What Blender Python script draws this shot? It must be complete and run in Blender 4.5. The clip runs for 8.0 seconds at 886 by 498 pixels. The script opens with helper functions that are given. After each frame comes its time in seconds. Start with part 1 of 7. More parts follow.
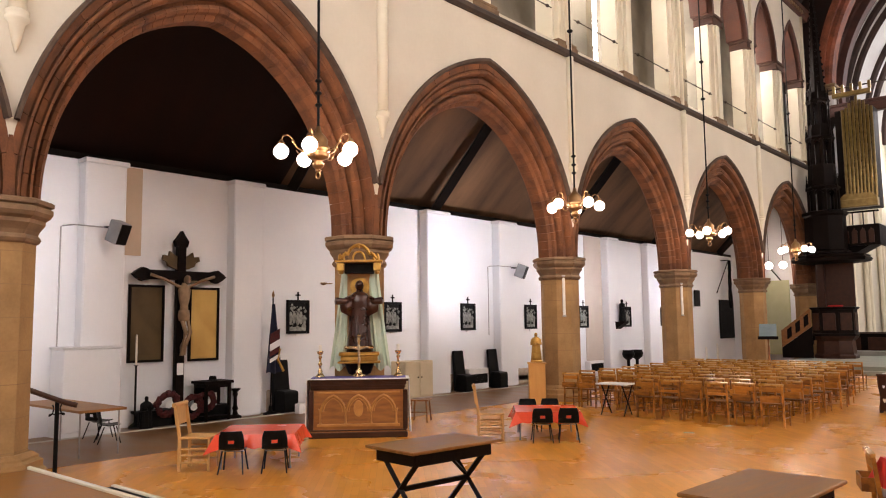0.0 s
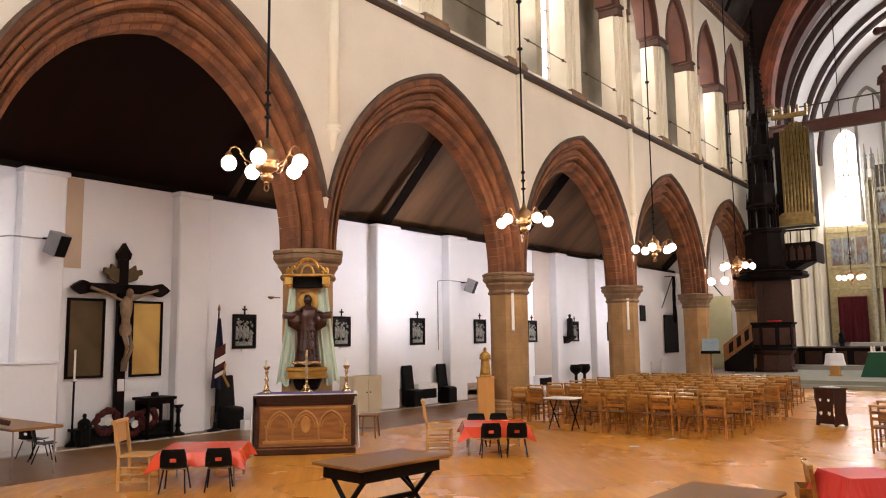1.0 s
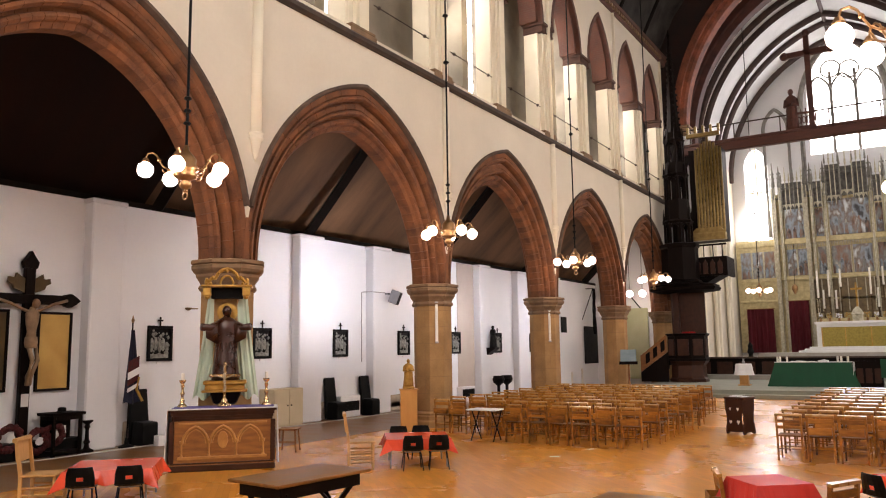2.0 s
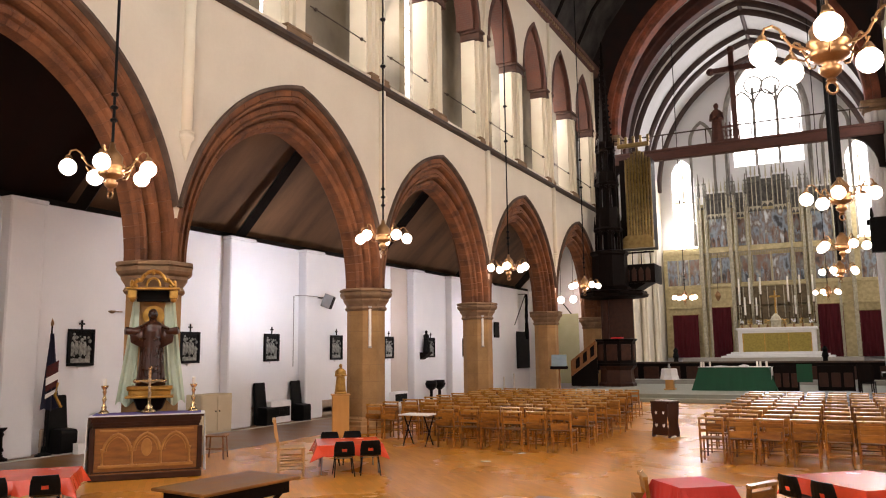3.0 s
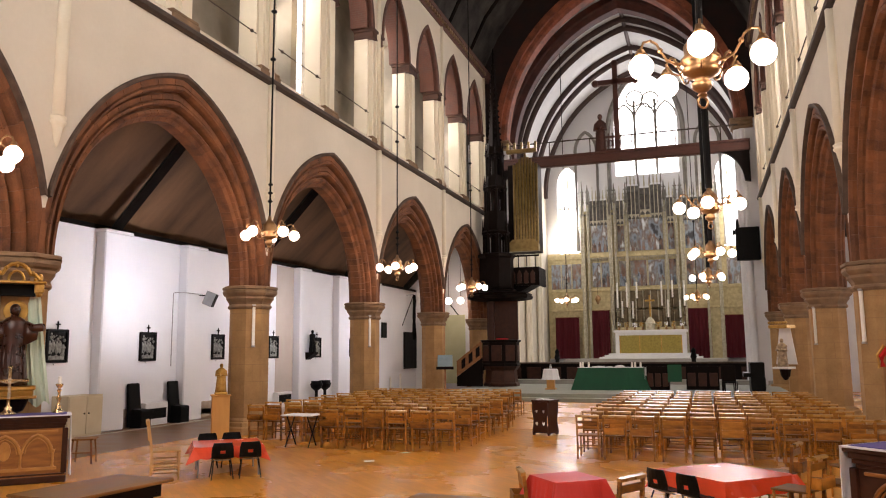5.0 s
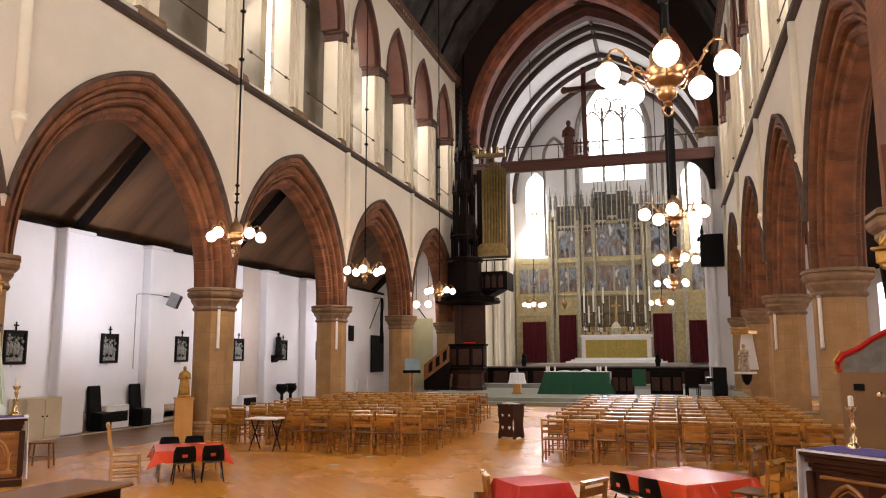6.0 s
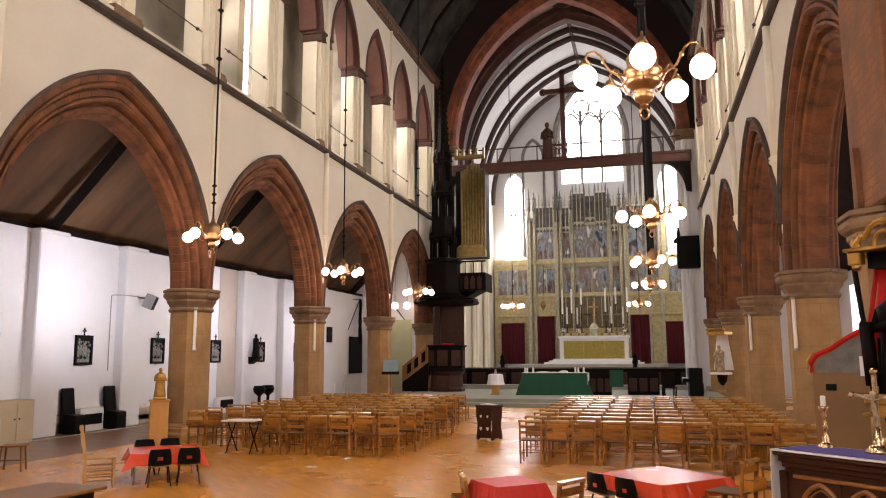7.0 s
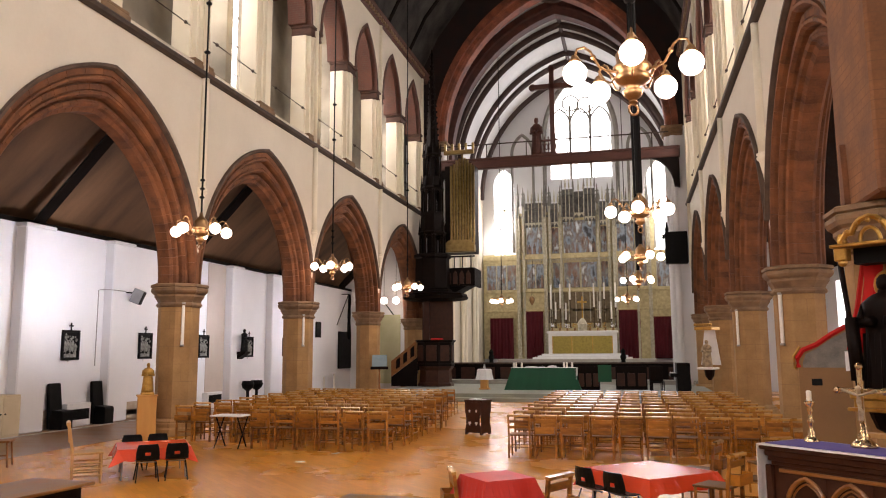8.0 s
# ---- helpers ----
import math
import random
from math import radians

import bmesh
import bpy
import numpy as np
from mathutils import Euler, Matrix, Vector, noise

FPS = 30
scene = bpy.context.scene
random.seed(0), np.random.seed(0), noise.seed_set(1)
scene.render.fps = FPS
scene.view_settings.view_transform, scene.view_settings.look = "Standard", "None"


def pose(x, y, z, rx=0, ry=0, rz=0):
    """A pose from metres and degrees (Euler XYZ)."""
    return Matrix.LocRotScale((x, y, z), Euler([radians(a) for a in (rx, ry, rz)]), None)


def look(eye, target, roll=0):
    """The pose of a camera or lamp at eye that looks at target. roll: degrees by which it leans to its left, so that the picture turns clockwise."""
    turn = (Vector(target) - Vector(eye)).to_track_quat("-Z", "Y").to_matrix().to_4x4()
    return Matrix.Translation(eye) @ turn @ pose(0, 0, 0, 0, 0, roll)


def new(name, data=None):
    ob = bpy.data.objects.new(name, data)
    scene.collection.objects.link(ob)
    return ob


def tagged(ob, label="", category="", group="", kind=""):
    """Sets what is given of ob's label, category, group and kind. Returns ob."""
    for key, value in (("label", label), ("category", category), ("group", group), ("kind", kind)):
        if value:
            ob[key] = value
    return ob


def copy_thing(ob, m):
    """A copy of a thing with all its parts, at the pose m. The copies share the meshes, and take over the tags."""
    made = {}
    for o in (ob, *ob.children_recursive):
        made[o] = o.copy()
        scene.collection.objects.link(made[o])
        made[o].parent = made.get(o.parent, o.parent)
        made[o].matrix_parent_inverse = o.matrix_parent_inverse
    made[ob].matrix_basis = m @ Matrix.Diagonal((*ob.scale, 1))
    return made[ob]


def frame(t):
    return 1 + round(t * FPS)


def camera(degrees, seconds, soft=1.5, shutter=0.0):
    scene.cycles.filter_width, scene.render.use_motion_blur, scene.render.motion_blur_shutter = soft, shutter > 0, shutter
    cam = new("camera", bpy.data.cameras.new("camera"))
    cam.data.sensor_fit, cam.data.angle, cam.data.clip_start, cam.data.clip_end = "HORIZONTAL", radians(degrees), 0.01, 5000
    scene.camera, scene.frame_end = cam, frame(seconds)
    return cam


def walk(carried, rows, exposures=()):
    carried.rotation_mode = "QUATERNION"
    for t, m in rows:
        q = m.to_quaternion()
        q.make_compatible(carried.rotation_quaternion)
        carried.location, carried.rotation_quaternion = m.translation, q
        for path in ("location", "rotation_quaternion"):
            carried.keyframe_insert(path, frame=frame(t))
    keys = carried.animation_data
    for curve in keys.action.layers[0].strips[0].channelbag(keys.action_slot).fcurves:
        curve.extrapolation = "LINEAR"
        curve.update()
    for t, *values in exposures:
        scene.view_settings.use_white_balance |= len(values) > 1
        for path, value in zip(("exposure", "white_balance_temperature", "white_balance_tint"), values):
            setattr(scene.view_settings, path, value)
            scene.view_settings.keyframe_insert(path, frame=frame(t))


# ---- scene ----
cam = camera(60.2, 8.0, soft=1.1)
PATH = [
    (0, (10.426, -9.934, 1.942), (9.111, -8.441, 2.139), -0.7),
    (0.5, (10.409, -9.947, 1.935), (9.117, -8.434, 2.139), -0.7),
    (1, (10.42, -9.922, 1.944), (9.208, -8.348, 2.177), -0.7),
    (1.5, (10.433, -9.906, 1.954), (9.304, -8.274, 2.204), -0.8),
    (3, (10.426, -9.886, 1.969), (9.526, -8.12, 2.237), -0.7),
    (3.5, (10.434, -9.879, 1.957), (9.604, -8.079, 2.227), -0.7),
    (4, (10.447, -9.861, 1.950), (9.695, -8.027, 2.216), -0.6),
    (4.5, (10.445, -9.859, 1.943), (9.758, -7.999, 2.207), -0.6),
    (6, (10.469, -9.861, 1.943), (9.912, -7.96, 2.219), -0.2),
    (6.5, (10.473, -9.867, 1.939), (9.948, -7.958, 2.218), -0.2),
    (7, (10.479, -9.859, 1.942), (9.975, -7.944, 2.221), -0.3),
    (7.5, (10.473, -9.863, 1.936), (9.983, -7.943, 2.210), -0.3),
    (8, (10.477, -9.86, 1.944), (10.0, -7.936, 2.210), -0.3),
]
walk(cam, [(t, look(eye, target, roll)) for t, eye, target, roll in PATH],
     exposures=[(0.0, 0.23, 6750.0, 18.0), (1.5, 0.17, 6745.0, 18.2), (3.0, 0.04, 6740.0, 18.5), (6.0, 0.0, 6725.0, 18.8), (8.0, 0.02, 6720.0, 19.0)])

# ---- world, sun, large lights and exposure ----
W = 13.3            # nave width between arcade faces
D = 7.0             # bay
CAP, APEX, INAPEX = 3.62, 7.95, 6.95
STR = 8.92          # underside of the string course
CLER = 16.35        # foot of the cornice
AX = W / 2
AISLE = -4.36       # north aisle wall face
ATOP = 5.2          # north aisle wall top
CH0, EAST = 29.0, 46.2

world = bpy.data.worlds.new("sky")
scene.world = world
world.use_nodes = True
wn = world.node_tree
sky = wn.nodes.new("ShaderNodeTexSky")
sky.sky_type = 'NISHITA'
sky.sun_disc = False
sky.sun_elevation, sky.sun_rotation = radians(38), radians(70)
wn.links.new(sky.outputs[0], wn.nodes["Background"].inputs[0])
wn.nodes["Background"].inputs[1].default_value = 0.12
sun = new("sun", bpy.data.lights.new("sun", "SUN"))
sun.data.energy, sun.data.angle, sun.data.color = 1.2, radians(12), (1.0, 0.95, 0.88)
sun.matrix_world = look((40, 30, 40), (0, 10, 0))


def area_lamp(name, m, sx, sy, watts, colour=(1.0, 0.93, 0.82), spread=180):
    la = bpy.data.lights.new(name, "AREA")
    la.spread = radians(spread)
    la.shape, la.size, la.size_y, la.energy, la.color = 'RECTANGLE', sx, sy, watts, colour
    ob = new(name, la)
    ob.matrix_world = m
    return ob


# daylight in the openings: east window, chancel lancets, clerestories, south aisle
area_lamp("daylight_east_window", look((AX + 0.4, EAST - 0.35, 17.5), (AX, 20, 6)), 4.0, 7.0, 1050, (0.95, 0.97, 1.0))
for lx in (1.3, W - 1.3):
    area_lamp("daylight_chancel_lancet", look((lx, EAST - 0.3, 12.2), (AX, 30, 4)), 1.3, 6.0, 450, (0.95, 0.97, 1.0))
for k in range(-2, 8):
    yw = 1.75 + 3.5 * k + (0.72 if k % 2 == 0 else -0.72)
    area_lamp("daylight_clerestory_north", look((-1.92, yw, 12.4), (6, yw, 9.5)), 1.1, 4.6, 160)
    area_lamp("daylight_clerestory_south", look((W + 1.92, yw, 12.4), (3, yw, 7)), 1.1, 4.6, 300)
for k in range(-1, 4):
    yw = 3.5 + D * k
    area_lamp("daylight_south_aisle", look((W + 5.4, yw, 3.6), (AX - 8, yw, 2.2)), 1.5, 2.2, 26, (1.0, 0.97, 0.93))
# unseen fill lamp added behind the camera
area_lamp("west_fill", look((AX, -14.4, 9.5), (AX, 10, 4)), 6.5, 8.0, 170)
# fill lamps added along the chancel side walls, which have no windows
for sx in (0.0, W):
    for yw in (33.0, 36.6, 40.2, 42.6, 44.6):
        area_lamp("chancel_side_fill", look((sx + (0.25 if sx else -0.25), yw, 10.8), (AX, yw + 1.0, 4)), 1.0, 3.6, 120, (0.96, 0.98, 1.0))
# unseen fill lamps added on the piers' aisle side, to brighten limewashed wall and roof
for yp, aim, watts, spread in ((-6.4, 3.6, 58, 104), (7, 6.0, 135, 156), (14, 4.4, 100, 150), (21, 3.4, 62, 140)):
    area_lamp("aisle_fill_lamp", look((-1.12, yp, 3.0), (AISLE, yp, aim)), 0.1, 1.2, watts, (0.88, 0.92, 1.0), spread)


# ---- materials ----
def mat(name, c1, c2, rough=0.7, scale=6.0, metal=0.0, bump=0.15, fine=60.0, coat=0.0, random_mix=0.0, stretch=None, spec=0.5):
    """Two-tone surface: broad stains, fine grain and relief, in metres."""
    m = bpy.data.materials.new(name)
    m.use_nodes = True
    nt = m.node_tree
    N, L = nt.nodes, nt.links
    b = N["Principled BSDF"]
    tc = N.new("ShaderNodeTexCoord")
    src = tc.outputs["Object"]
    if stretch:
        mp = N.new("ShaderNodeMapping")
        mp.inputs["Scale"].default_value = stretch
        L.new(src, mp.inputs[0])
        src = mp.outputs[0]
    n1 = N.new("ShaderNodeTexNoise")
    n1.inputs["Scale"].default_value, n1.inputs["Detail"].default_value = scale, 5
    n2 = N.new("ShaderNodeTexNoise")
    n2.inputs["Scale"].default_value, n2.inputs["Detail"].default_value = fine, 3
    L.new(src, n1.inputs[0])
    L.new(src, n2.inputs[0])
    mixf = N.new("ShaderNodeMath")
    mixf.operation = 'MULTIPLY_ADD'
    L.new(n1.outputs[0], mixf.inputs[0])
    mixf.inputs[1].default_value = 1.5
    mixf.inputs[2].default_value = -0.45
    add = N.new("ShaderNodeMath")
    add.operation = 'MULTIPLY_ADD'
    add.use_clamp = True
    L.new(n2.outputs[0], add.inputs[0])
    add.inputs[1].default_value = 0.4
    L.new(mixf.outputs[0], add.inputs[2])
    fac = add.outputs[0]
    if random_mix:
        oi = N.new("ShaderNodeObjectInfo")
        rm = N.new("ShaderNodeMath")
        rm.operation, rm.use_clamp = 'MULTIPLY_ADD', True
        sub = N.new("ShaderNodeMath")
        sub.operation = 'SUBTRACT'
        L.new(oi.outputs["Random"], sub.inputs[0])
        sub.inputs[1].default_value = 0.5
        L.new(sub.outputs[0], rm.inputs[0])
        rm.inputs[1].default_value = random_mix
        L.new(fac, rm.inputs[2])
        fac = rm.outputs[0]
    cm = N.new("ShaderNodeMix")
    cm.data_type = 'RGBA'
    L.new(fac, cm.inputs["Factor"])
    cm.inputs["A"].default_value, cm.inputs["B"].default_value = (*c1, 1), (*c2, 1)
    L.new(cm.outputs["Result"], b.inputs["Base Color"])
    b.inputs["Metallic"].default_value = metal
    b.inputs["Specular IOR Level"].default_value = spec
    rr = N.new("ShaderNodeMath")
    rr.operation, rr.use_clamp = 'MULTIPLY_ADD', True
    L.new(n1.outputs[0], rr.inputs[0])
    rr.inputs[1].default_value, rr.inputs[2].default_value = 0.3, rough - 0.15
    L.new(rr.outputs[0], b.inputs["Roughness"])
    b.inputs["Coat Weight"].default_value = coat
    b.inputs["Coat Roughness"].default_value = 0.15
    if bump:
        bp = N.new("ShaderNodeBump")
        bp.inputs["Strength"].default_value, bp.inputs["Distance"].default_value = bump, 0.02
        L.new(add.outputs[0], bp.inputs["Height"])
        L.new(bp.outputs[0], b.inputs["Normal"])
    return m


def glow(name, colour, strength):
    m = bpy.data.materials.new(name)
    m.use_nodes = True
    b = m.node_tree.nodes["Principled BSDF"]
    b.inputs["Base Color"].default_value = (0.8, 0.8, 0.78, 1)
    b.inputs["Emission Color"].default_value = (*colour, 1)
    b.inputs["Emission Strength"].default_value = strength
    return m


def coursed(name, c1, c2, joint, bw, bh, rough=0.85):
    """Masonry with faint joints, for surfaces that stay far off."""
    m = mat(name, c1, c2, rough, 2.0, fine=25.0)
    nt = m.node_tree
    N, L = nt.nodes, nt.links
    b = N["Principled BSDF"]
    link = b.inputs["Base Color"].links[0]
    mixed = link.from_socket
    br = N.new("ShaderNodeTexBrick")
    br.inputs["Scale"].default_value = 1.0
    br.inputs["Brick Width"].default_value, br.inputs["Row Height"].default_value = bw, bh
    br.inputs["Mortar Size"].default_value = 0.006
    tc = N.new("ShaderNodeTexCoord")
    sp = N.new("ShaderNodeSeparateXYZ")
    cb = N.new("ShaderNodeCombineXYZ")
    ad = N.new("ShaderNodeMath")
    L.new(tc.outputs["Object"], sp.inputs[0])
    L.new(sp.outputs[0], ad.inputs[0])
    L.new(sp.outputs[1], ad.inputs[1])
    L.new(ad.outputs[0], cb.inputs[0])
    L.new(sp.outputs[2], cb.inputs[1])
    L.new(cb.outputs[0], br.inputs["Vector"])
    mx = N.new("ShaderNodeMix")
    mx.data_type = 'RGBA'
    L.new(br.outputs["Fac"], mx.inputs["Factor"])
    L.new(mixed, mx.inputs["A"])
    mx.inputs["B"].default_value = (*joint, 1)
    L.new(mx.outputs["Result"], b.inputs["Base Color"])
    return m


PLASTER = mat("cream_plaster", (0.60, 0.54, 0.44), (0.69, 0.63, 0.52), 0.85, 0.8, fine=12, bump=0.06)
WHITE = mat("white_limewash", (0.74, 0.75, 0.78), (0.82, 0.82, 0.83), 0.85, 0.9, fine=14, bump=0.06)
BUFF = mat("buff_plaster_patch", (0.50, 0.38, 0.27), (0.60, 0.47, 0.35), 0.9, 1.5)
CREAMSTONE = mat("painted_cream_stone", (0.70, 0.63, 0.48), (0.80, 0.74, 0.60), 0.75, 1.5, bump=0.08)
ARCHBRICK = mat("mottled_red_brick_arch", (0.035, 0.015, 0.012), (0.44, 0.135, 0.072), 0.85, 1.6, fine=14)
# passage plaster: the shade behind the clerestory arches is put into this grey
SHADEPLASTER = mat("shade_grey_plaster", (0.13, 0.112, 0.085), (0.34, 0.30, 0.235), 0.9, 0.9)
# near-black wall colour for the dark gap between roof and arch
MOTTLED = mat("near_black_wall_above_arch", (0.003, 0.0025, 0.0025), (0.032, 0.013, 0.010), 0.9, 1.1)
SANDSTONE = coursed("tan_sandstone", (0.23, 0.125, 0.045), (0.46, 0.275, 0.115), (0.29, 0.17, 0.075), 0.8, 0.42)
CAPSTONE = mat("weathered_capital_stone", (0.13, 0.078, 0.042), (0.30, 0.185, 0.10), 0.85, 4.0)
REDSTONE = mat("red_sandstone_voussoir", (0.060, 0.019, 0.008), (0.275, 0.104, 0.038), 0.85, 2.6, random_mix=0.30, fine=34, bump=0.3)
REDBRICK = coursed("dark_red_brick", (0.045, 0.014, 0.009), (0.125, 0.042, 0.023), (0.08, 0.045, 0.032), 0.23, 0.075)
HOOD = mat("grey_brown_hood_stone", (0.045, 0.026, 0.018), (0.13, 0.085, 0.06), 0.9, 4.0)
STRING = mat("dark_string_course", (0.03, 0.02, 0.016), (0.075, 0.05, 0.036), 0.8, 4.0)
DARKROOF = mat("dark_stained_roof_boards", (0.012, 0.005, 0.003), (0.20, 0.108, 0.055), 0.75, 0.5, stretch=(0.6, 2.2, 0.6), spec=0.2)
# the aisle roof boards again, darkened to stand for the unlit bays
SHADEROOF = mat("shaded_roof_boards", (0.0035, 0.0013, 0.0009), (0.022, 0.007, 0.004), 0.75, 0.5, stretch=(0.5, 3.0, 0.5), spec=0.15)
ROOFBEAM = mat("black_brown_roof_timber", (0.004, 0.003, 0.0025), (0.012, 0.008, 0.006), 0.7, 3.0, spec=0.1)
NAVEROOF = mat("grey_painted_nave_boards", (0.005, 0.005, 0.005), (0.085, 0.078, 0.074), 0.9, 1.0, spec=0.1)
DARKCAP = mat("dark_red_brown_capital", (0.035, 0.016, 0.011), (0.10, 0.045, 0.028), 0.85, 4.0)
VAULT = mat("white_vault_plaster", (0.38, 0.375, 0.365), (0.52, 0.515, 0.50), 0.9, 0.6)
RIB = mat("dark_vault_rib", (0.030, 0.020, 0.018), (0.085, 0.05, 0.042), 0.85, 3.0)
DARKWOOD = mat("dark_oak", (0.003, 0.0018, 0.0014), (0.010, 0.005, 0.0038), 0.55, 4.0, stretch=(4, 4, 0.6), spec=0.08)
REDWOOD = mat("red_brown_beam_wood", (0.045, 0.014, 0.010), (0.11, 0.034, 0.022), 0.55, 3.0, stretch=(0.6, 4, 4))
DAIS = mat("pale_green_dais_carpet", (0.24, 0.25, 0.20), (0.33, 0.34, 0.28), 0.95, 2.0)
SKYGLASS = glow("bright_window_glass", (1.0, 0.99, 0.97), 6.0)


def floor_material():
    m = mat("polished_wood_block_floor", (0.66, 0.265, 0.032), (0.82, 0.365, 0.055), 0.27, 0.45, fine=18, bump=0.03, coat=0.0, spec=0.45, stretch=(1, 1, 1))
    nt = m.node_tree
    N, L = nt.nodes, nt.links
    b = N["Principled BSDF"]
    src = b.inputs["Base Color"].links[0].from_socket
    tc = N.new("ShaderNodeTexCoord")
    mp = N.new("ShaderNodeMapping")
    mp.inputs["Rotation"].default_value = (0, 0, radians(45))
    L.new(tc.outputs["Object"], mp.inputs[0])
    br = N.new("ShaderNodeTexBrick")
    br.inputs["Scale"].default_value = 1.0
    br.inputs["Brick Width"].default_value, br.inputs["Row Height"].default_value = 0.46, 0.09
    br.inputs["Mortar Size"].default_value = 0.0015
    br.inputs["Color1"].default_value, br.inputs["Color2"].default_value = (0.62, 0.58, 0.55, 1), (1, 1, 1, 1)
    br.inputs["Mortar"].default_value = (0.3, 0.28, 0.26, 1)
    L.new(mp.outputs[0], br.inputs["Vector"])
    mx = N.new("ShaderNodeMix")
    mx.data_type, mx.blend_type = 'RGBA', 'MULTIPLY'
    mx.inputs["Factor"].default_value = 0.5
    L.new(src, mx.inputs["A"])
    L.new(br.outputs["Color"], mx.inputs["B"])
    L.new(mx.outputs["Result"], b.inputs["Base Color"])
    return m


FLOOR = floor_material()


# ---- mesh helpers ----
def box(bm, x0, x1, y0, y1, z0, z1, bev=0.0):
    r = bmesh.ops.create_cube(bm, size=1.0, matrix=Matrix.LocRotScale(((x0 + x1) / 2, (y0 + y1) / 2, (z0 + z1) / 2), None, (abs(x1 - x0), abs(y1 - y0), abs(z1 - z0))))
    if bev:
        es = list({e for v in r["verts"] for e in v.link_edges})
        bmesh.ops.bevel(bm, geom=es, offset=bev, segments=1, affect='EDGES', profile=0.5)
    return bm


def rod(bm, a, b, r, r2=None, n=8):
    a, b = Vector(a), Vector(b)
    d = b - a
    m = Matrix.Translation((a + b) / 2) @ d.to_track_quat("Z", "Y").to_matrix().to_4x4()
    bmesh.ops.create_cone(bm, cap_ends=True, segments=n, radius1=r, radius2=r if r2 is None else r2, depth=d.length, matrix=m)
    return bm


def ball(bm, c, r, n=10, sq=(1, 1, 1)):
    bmesh.ops.create_uvsphere(bm, u_segments=n, v_segments=max(5, n // 2 + 1), radius=1, matrix=Matrix.LocRotScale(c, None, (r * sq[0], r * sq[1], r * sq[2])))
    return bm


def lathe(bm, prof, n=16, c=(0, 0, 0), sides_turn=0.0, squash=(1, 1)):
    """prof: (radius, z) from the bottom up; closed at both ends."""
    rings = []
    for r, z in prof:
        rings.append([bm.verts.new((c[0] + squash[0] * r * math.cos(sides_turn + 2 * math.pi * i / n), c[1] + squash[1] * r * math.sin(sides_turn + 2 * math.pi * i / n), c[2] + z)) for i in range(n)])
    for a, b in zip(rings, rings[1:]):
        for i in range(n):
            bm.faces.new((a[i], a[(i + 1) % n], b[(i + 1) % n], b[i]))
    bm.faces.new(list(reversed(rings[0])))
    bm.faces.new(rings[-1])
    return bm


def tube(bm, pts, r, n=6):
    pts = [Vector(p) for p in pts]
    rings = []
    for i, p in enumerate(pts):
        d = (pts[min(i + 1, len(pts) - 1)] - pts[max(i - 1, 0)]).normalized()
        q = d.to_track_quat("Z", "Y").to_matrix()
        rings.append([bm.verts.new(p + q @ Vector((r * math.cos(2 * math.pi * k / n), r * math.sin(2 * math.pi * k / n), 0))) for k in range(n)])
    for a, b in zip(rings, rings[1:]):
        for k in range(n):
            bm.faces.new((a[k], a[(k + 1) % n], b[(k + 1) % n], b[k]))
    bm.faces.new(list(reversed(rings[0])))
    bm.faces.new(rings[-1])
    return bm


def prism(bm, pts, axis, a, b):
    """Extrudes an outline of 2D points along axis 'x', 'y' or 'z' from a to b."""
    def at(p, w):
        return {"x": (w, p[0], p[1]), "y": (p[0], w, p[1]), "z": (p[0], p[1], w)}[axis]
    lo = [bm.verts.new(at(p, a)) for p in pts]
    hi = [bm.verts.new(at(p, b)) for p in pts]
    n = len(pts)
    bm.faces.new(lo)
    bm.faces.new(list(reversed(hi)))
    for i in range(n):
        bm.faces.new((lo[i], hi[i], hi[(i + 1) % n], lo[(i + 1) % n]))
    return bm


def link_mesh(name, bm, material, smooth=False):
    bmesh.ops.recalc_face_normals(bm, faces=bm.faces)
    me = bpy.data.meshes.new(name)
    bm.to_mesh(me)
    bm.free()
    if smooth:
        me.polygons.foreach_set("use_smooth", [True] * len(me.polygons))
    me.materials.append(material)
    return new(name, me)


def part(name, bm, material, parent, label="", smooth=False):
    ob = link_mesh(name, bm, material, smooth)
    ob.parent = parent
    if label:
        tagged(ob, label)
    return ob


def structure(name, bm, material, label="", smooth=False, category=""):
    return tagged(link_mesh(name, bm, material, smooth), label, category, "", "structure")


def thing(name, label, category, m=None, group=""):
    ob = new(name)
    ob.empty_display_size = 0.1
    if m is not None:
        ob.matrix_world = m
    return tagged(ob, label, category, group)


def B():
    return bmesh.new()


def arc(a, h, u):
    """Point of a pointed arch of half span a and rise h: u from -1 (foot) over 0 (apex) to 1."""
    R = (a * a + h * h) / (2 * a)
    top = math.asin(min(1.0, h / R))
    if R < a:
        top = math.pi - top
    th = top * (1 - abs(u))
    y = R * math.cos(th) - (R - a)
    return (math.copysign(y, u) if u else 0.0), R * math.sin(th)


# ---- structure ----
bm = B()
box(bm, AISLE - 0.5, W + 6.2, -15.2, EAST + 0.5, -0.3, 0.0)
structure("floor", bm, FLOOR, "polished orange-brown wood block floor of the nave", category="floor")

# thin darker layer over the nave floor, north of the piers
bm = B()
box(bm, AISLE, -1.0, -15.1, 29.1, 0.0, 0.004)
structure("floor_aisle", bm, mat("dark_brown_aisle_boards", (0.13, 0.058, 0.016), (0.29, 0.14, 0.042), 0.34, 0.8, stretch=(1, 3, 1), bump=0.04, spec=0.4), "dark brown board floor of the north aisle", category="floor")

ARCH_A, ARCH_H = 3.58, APEX - CAP           # outer edge
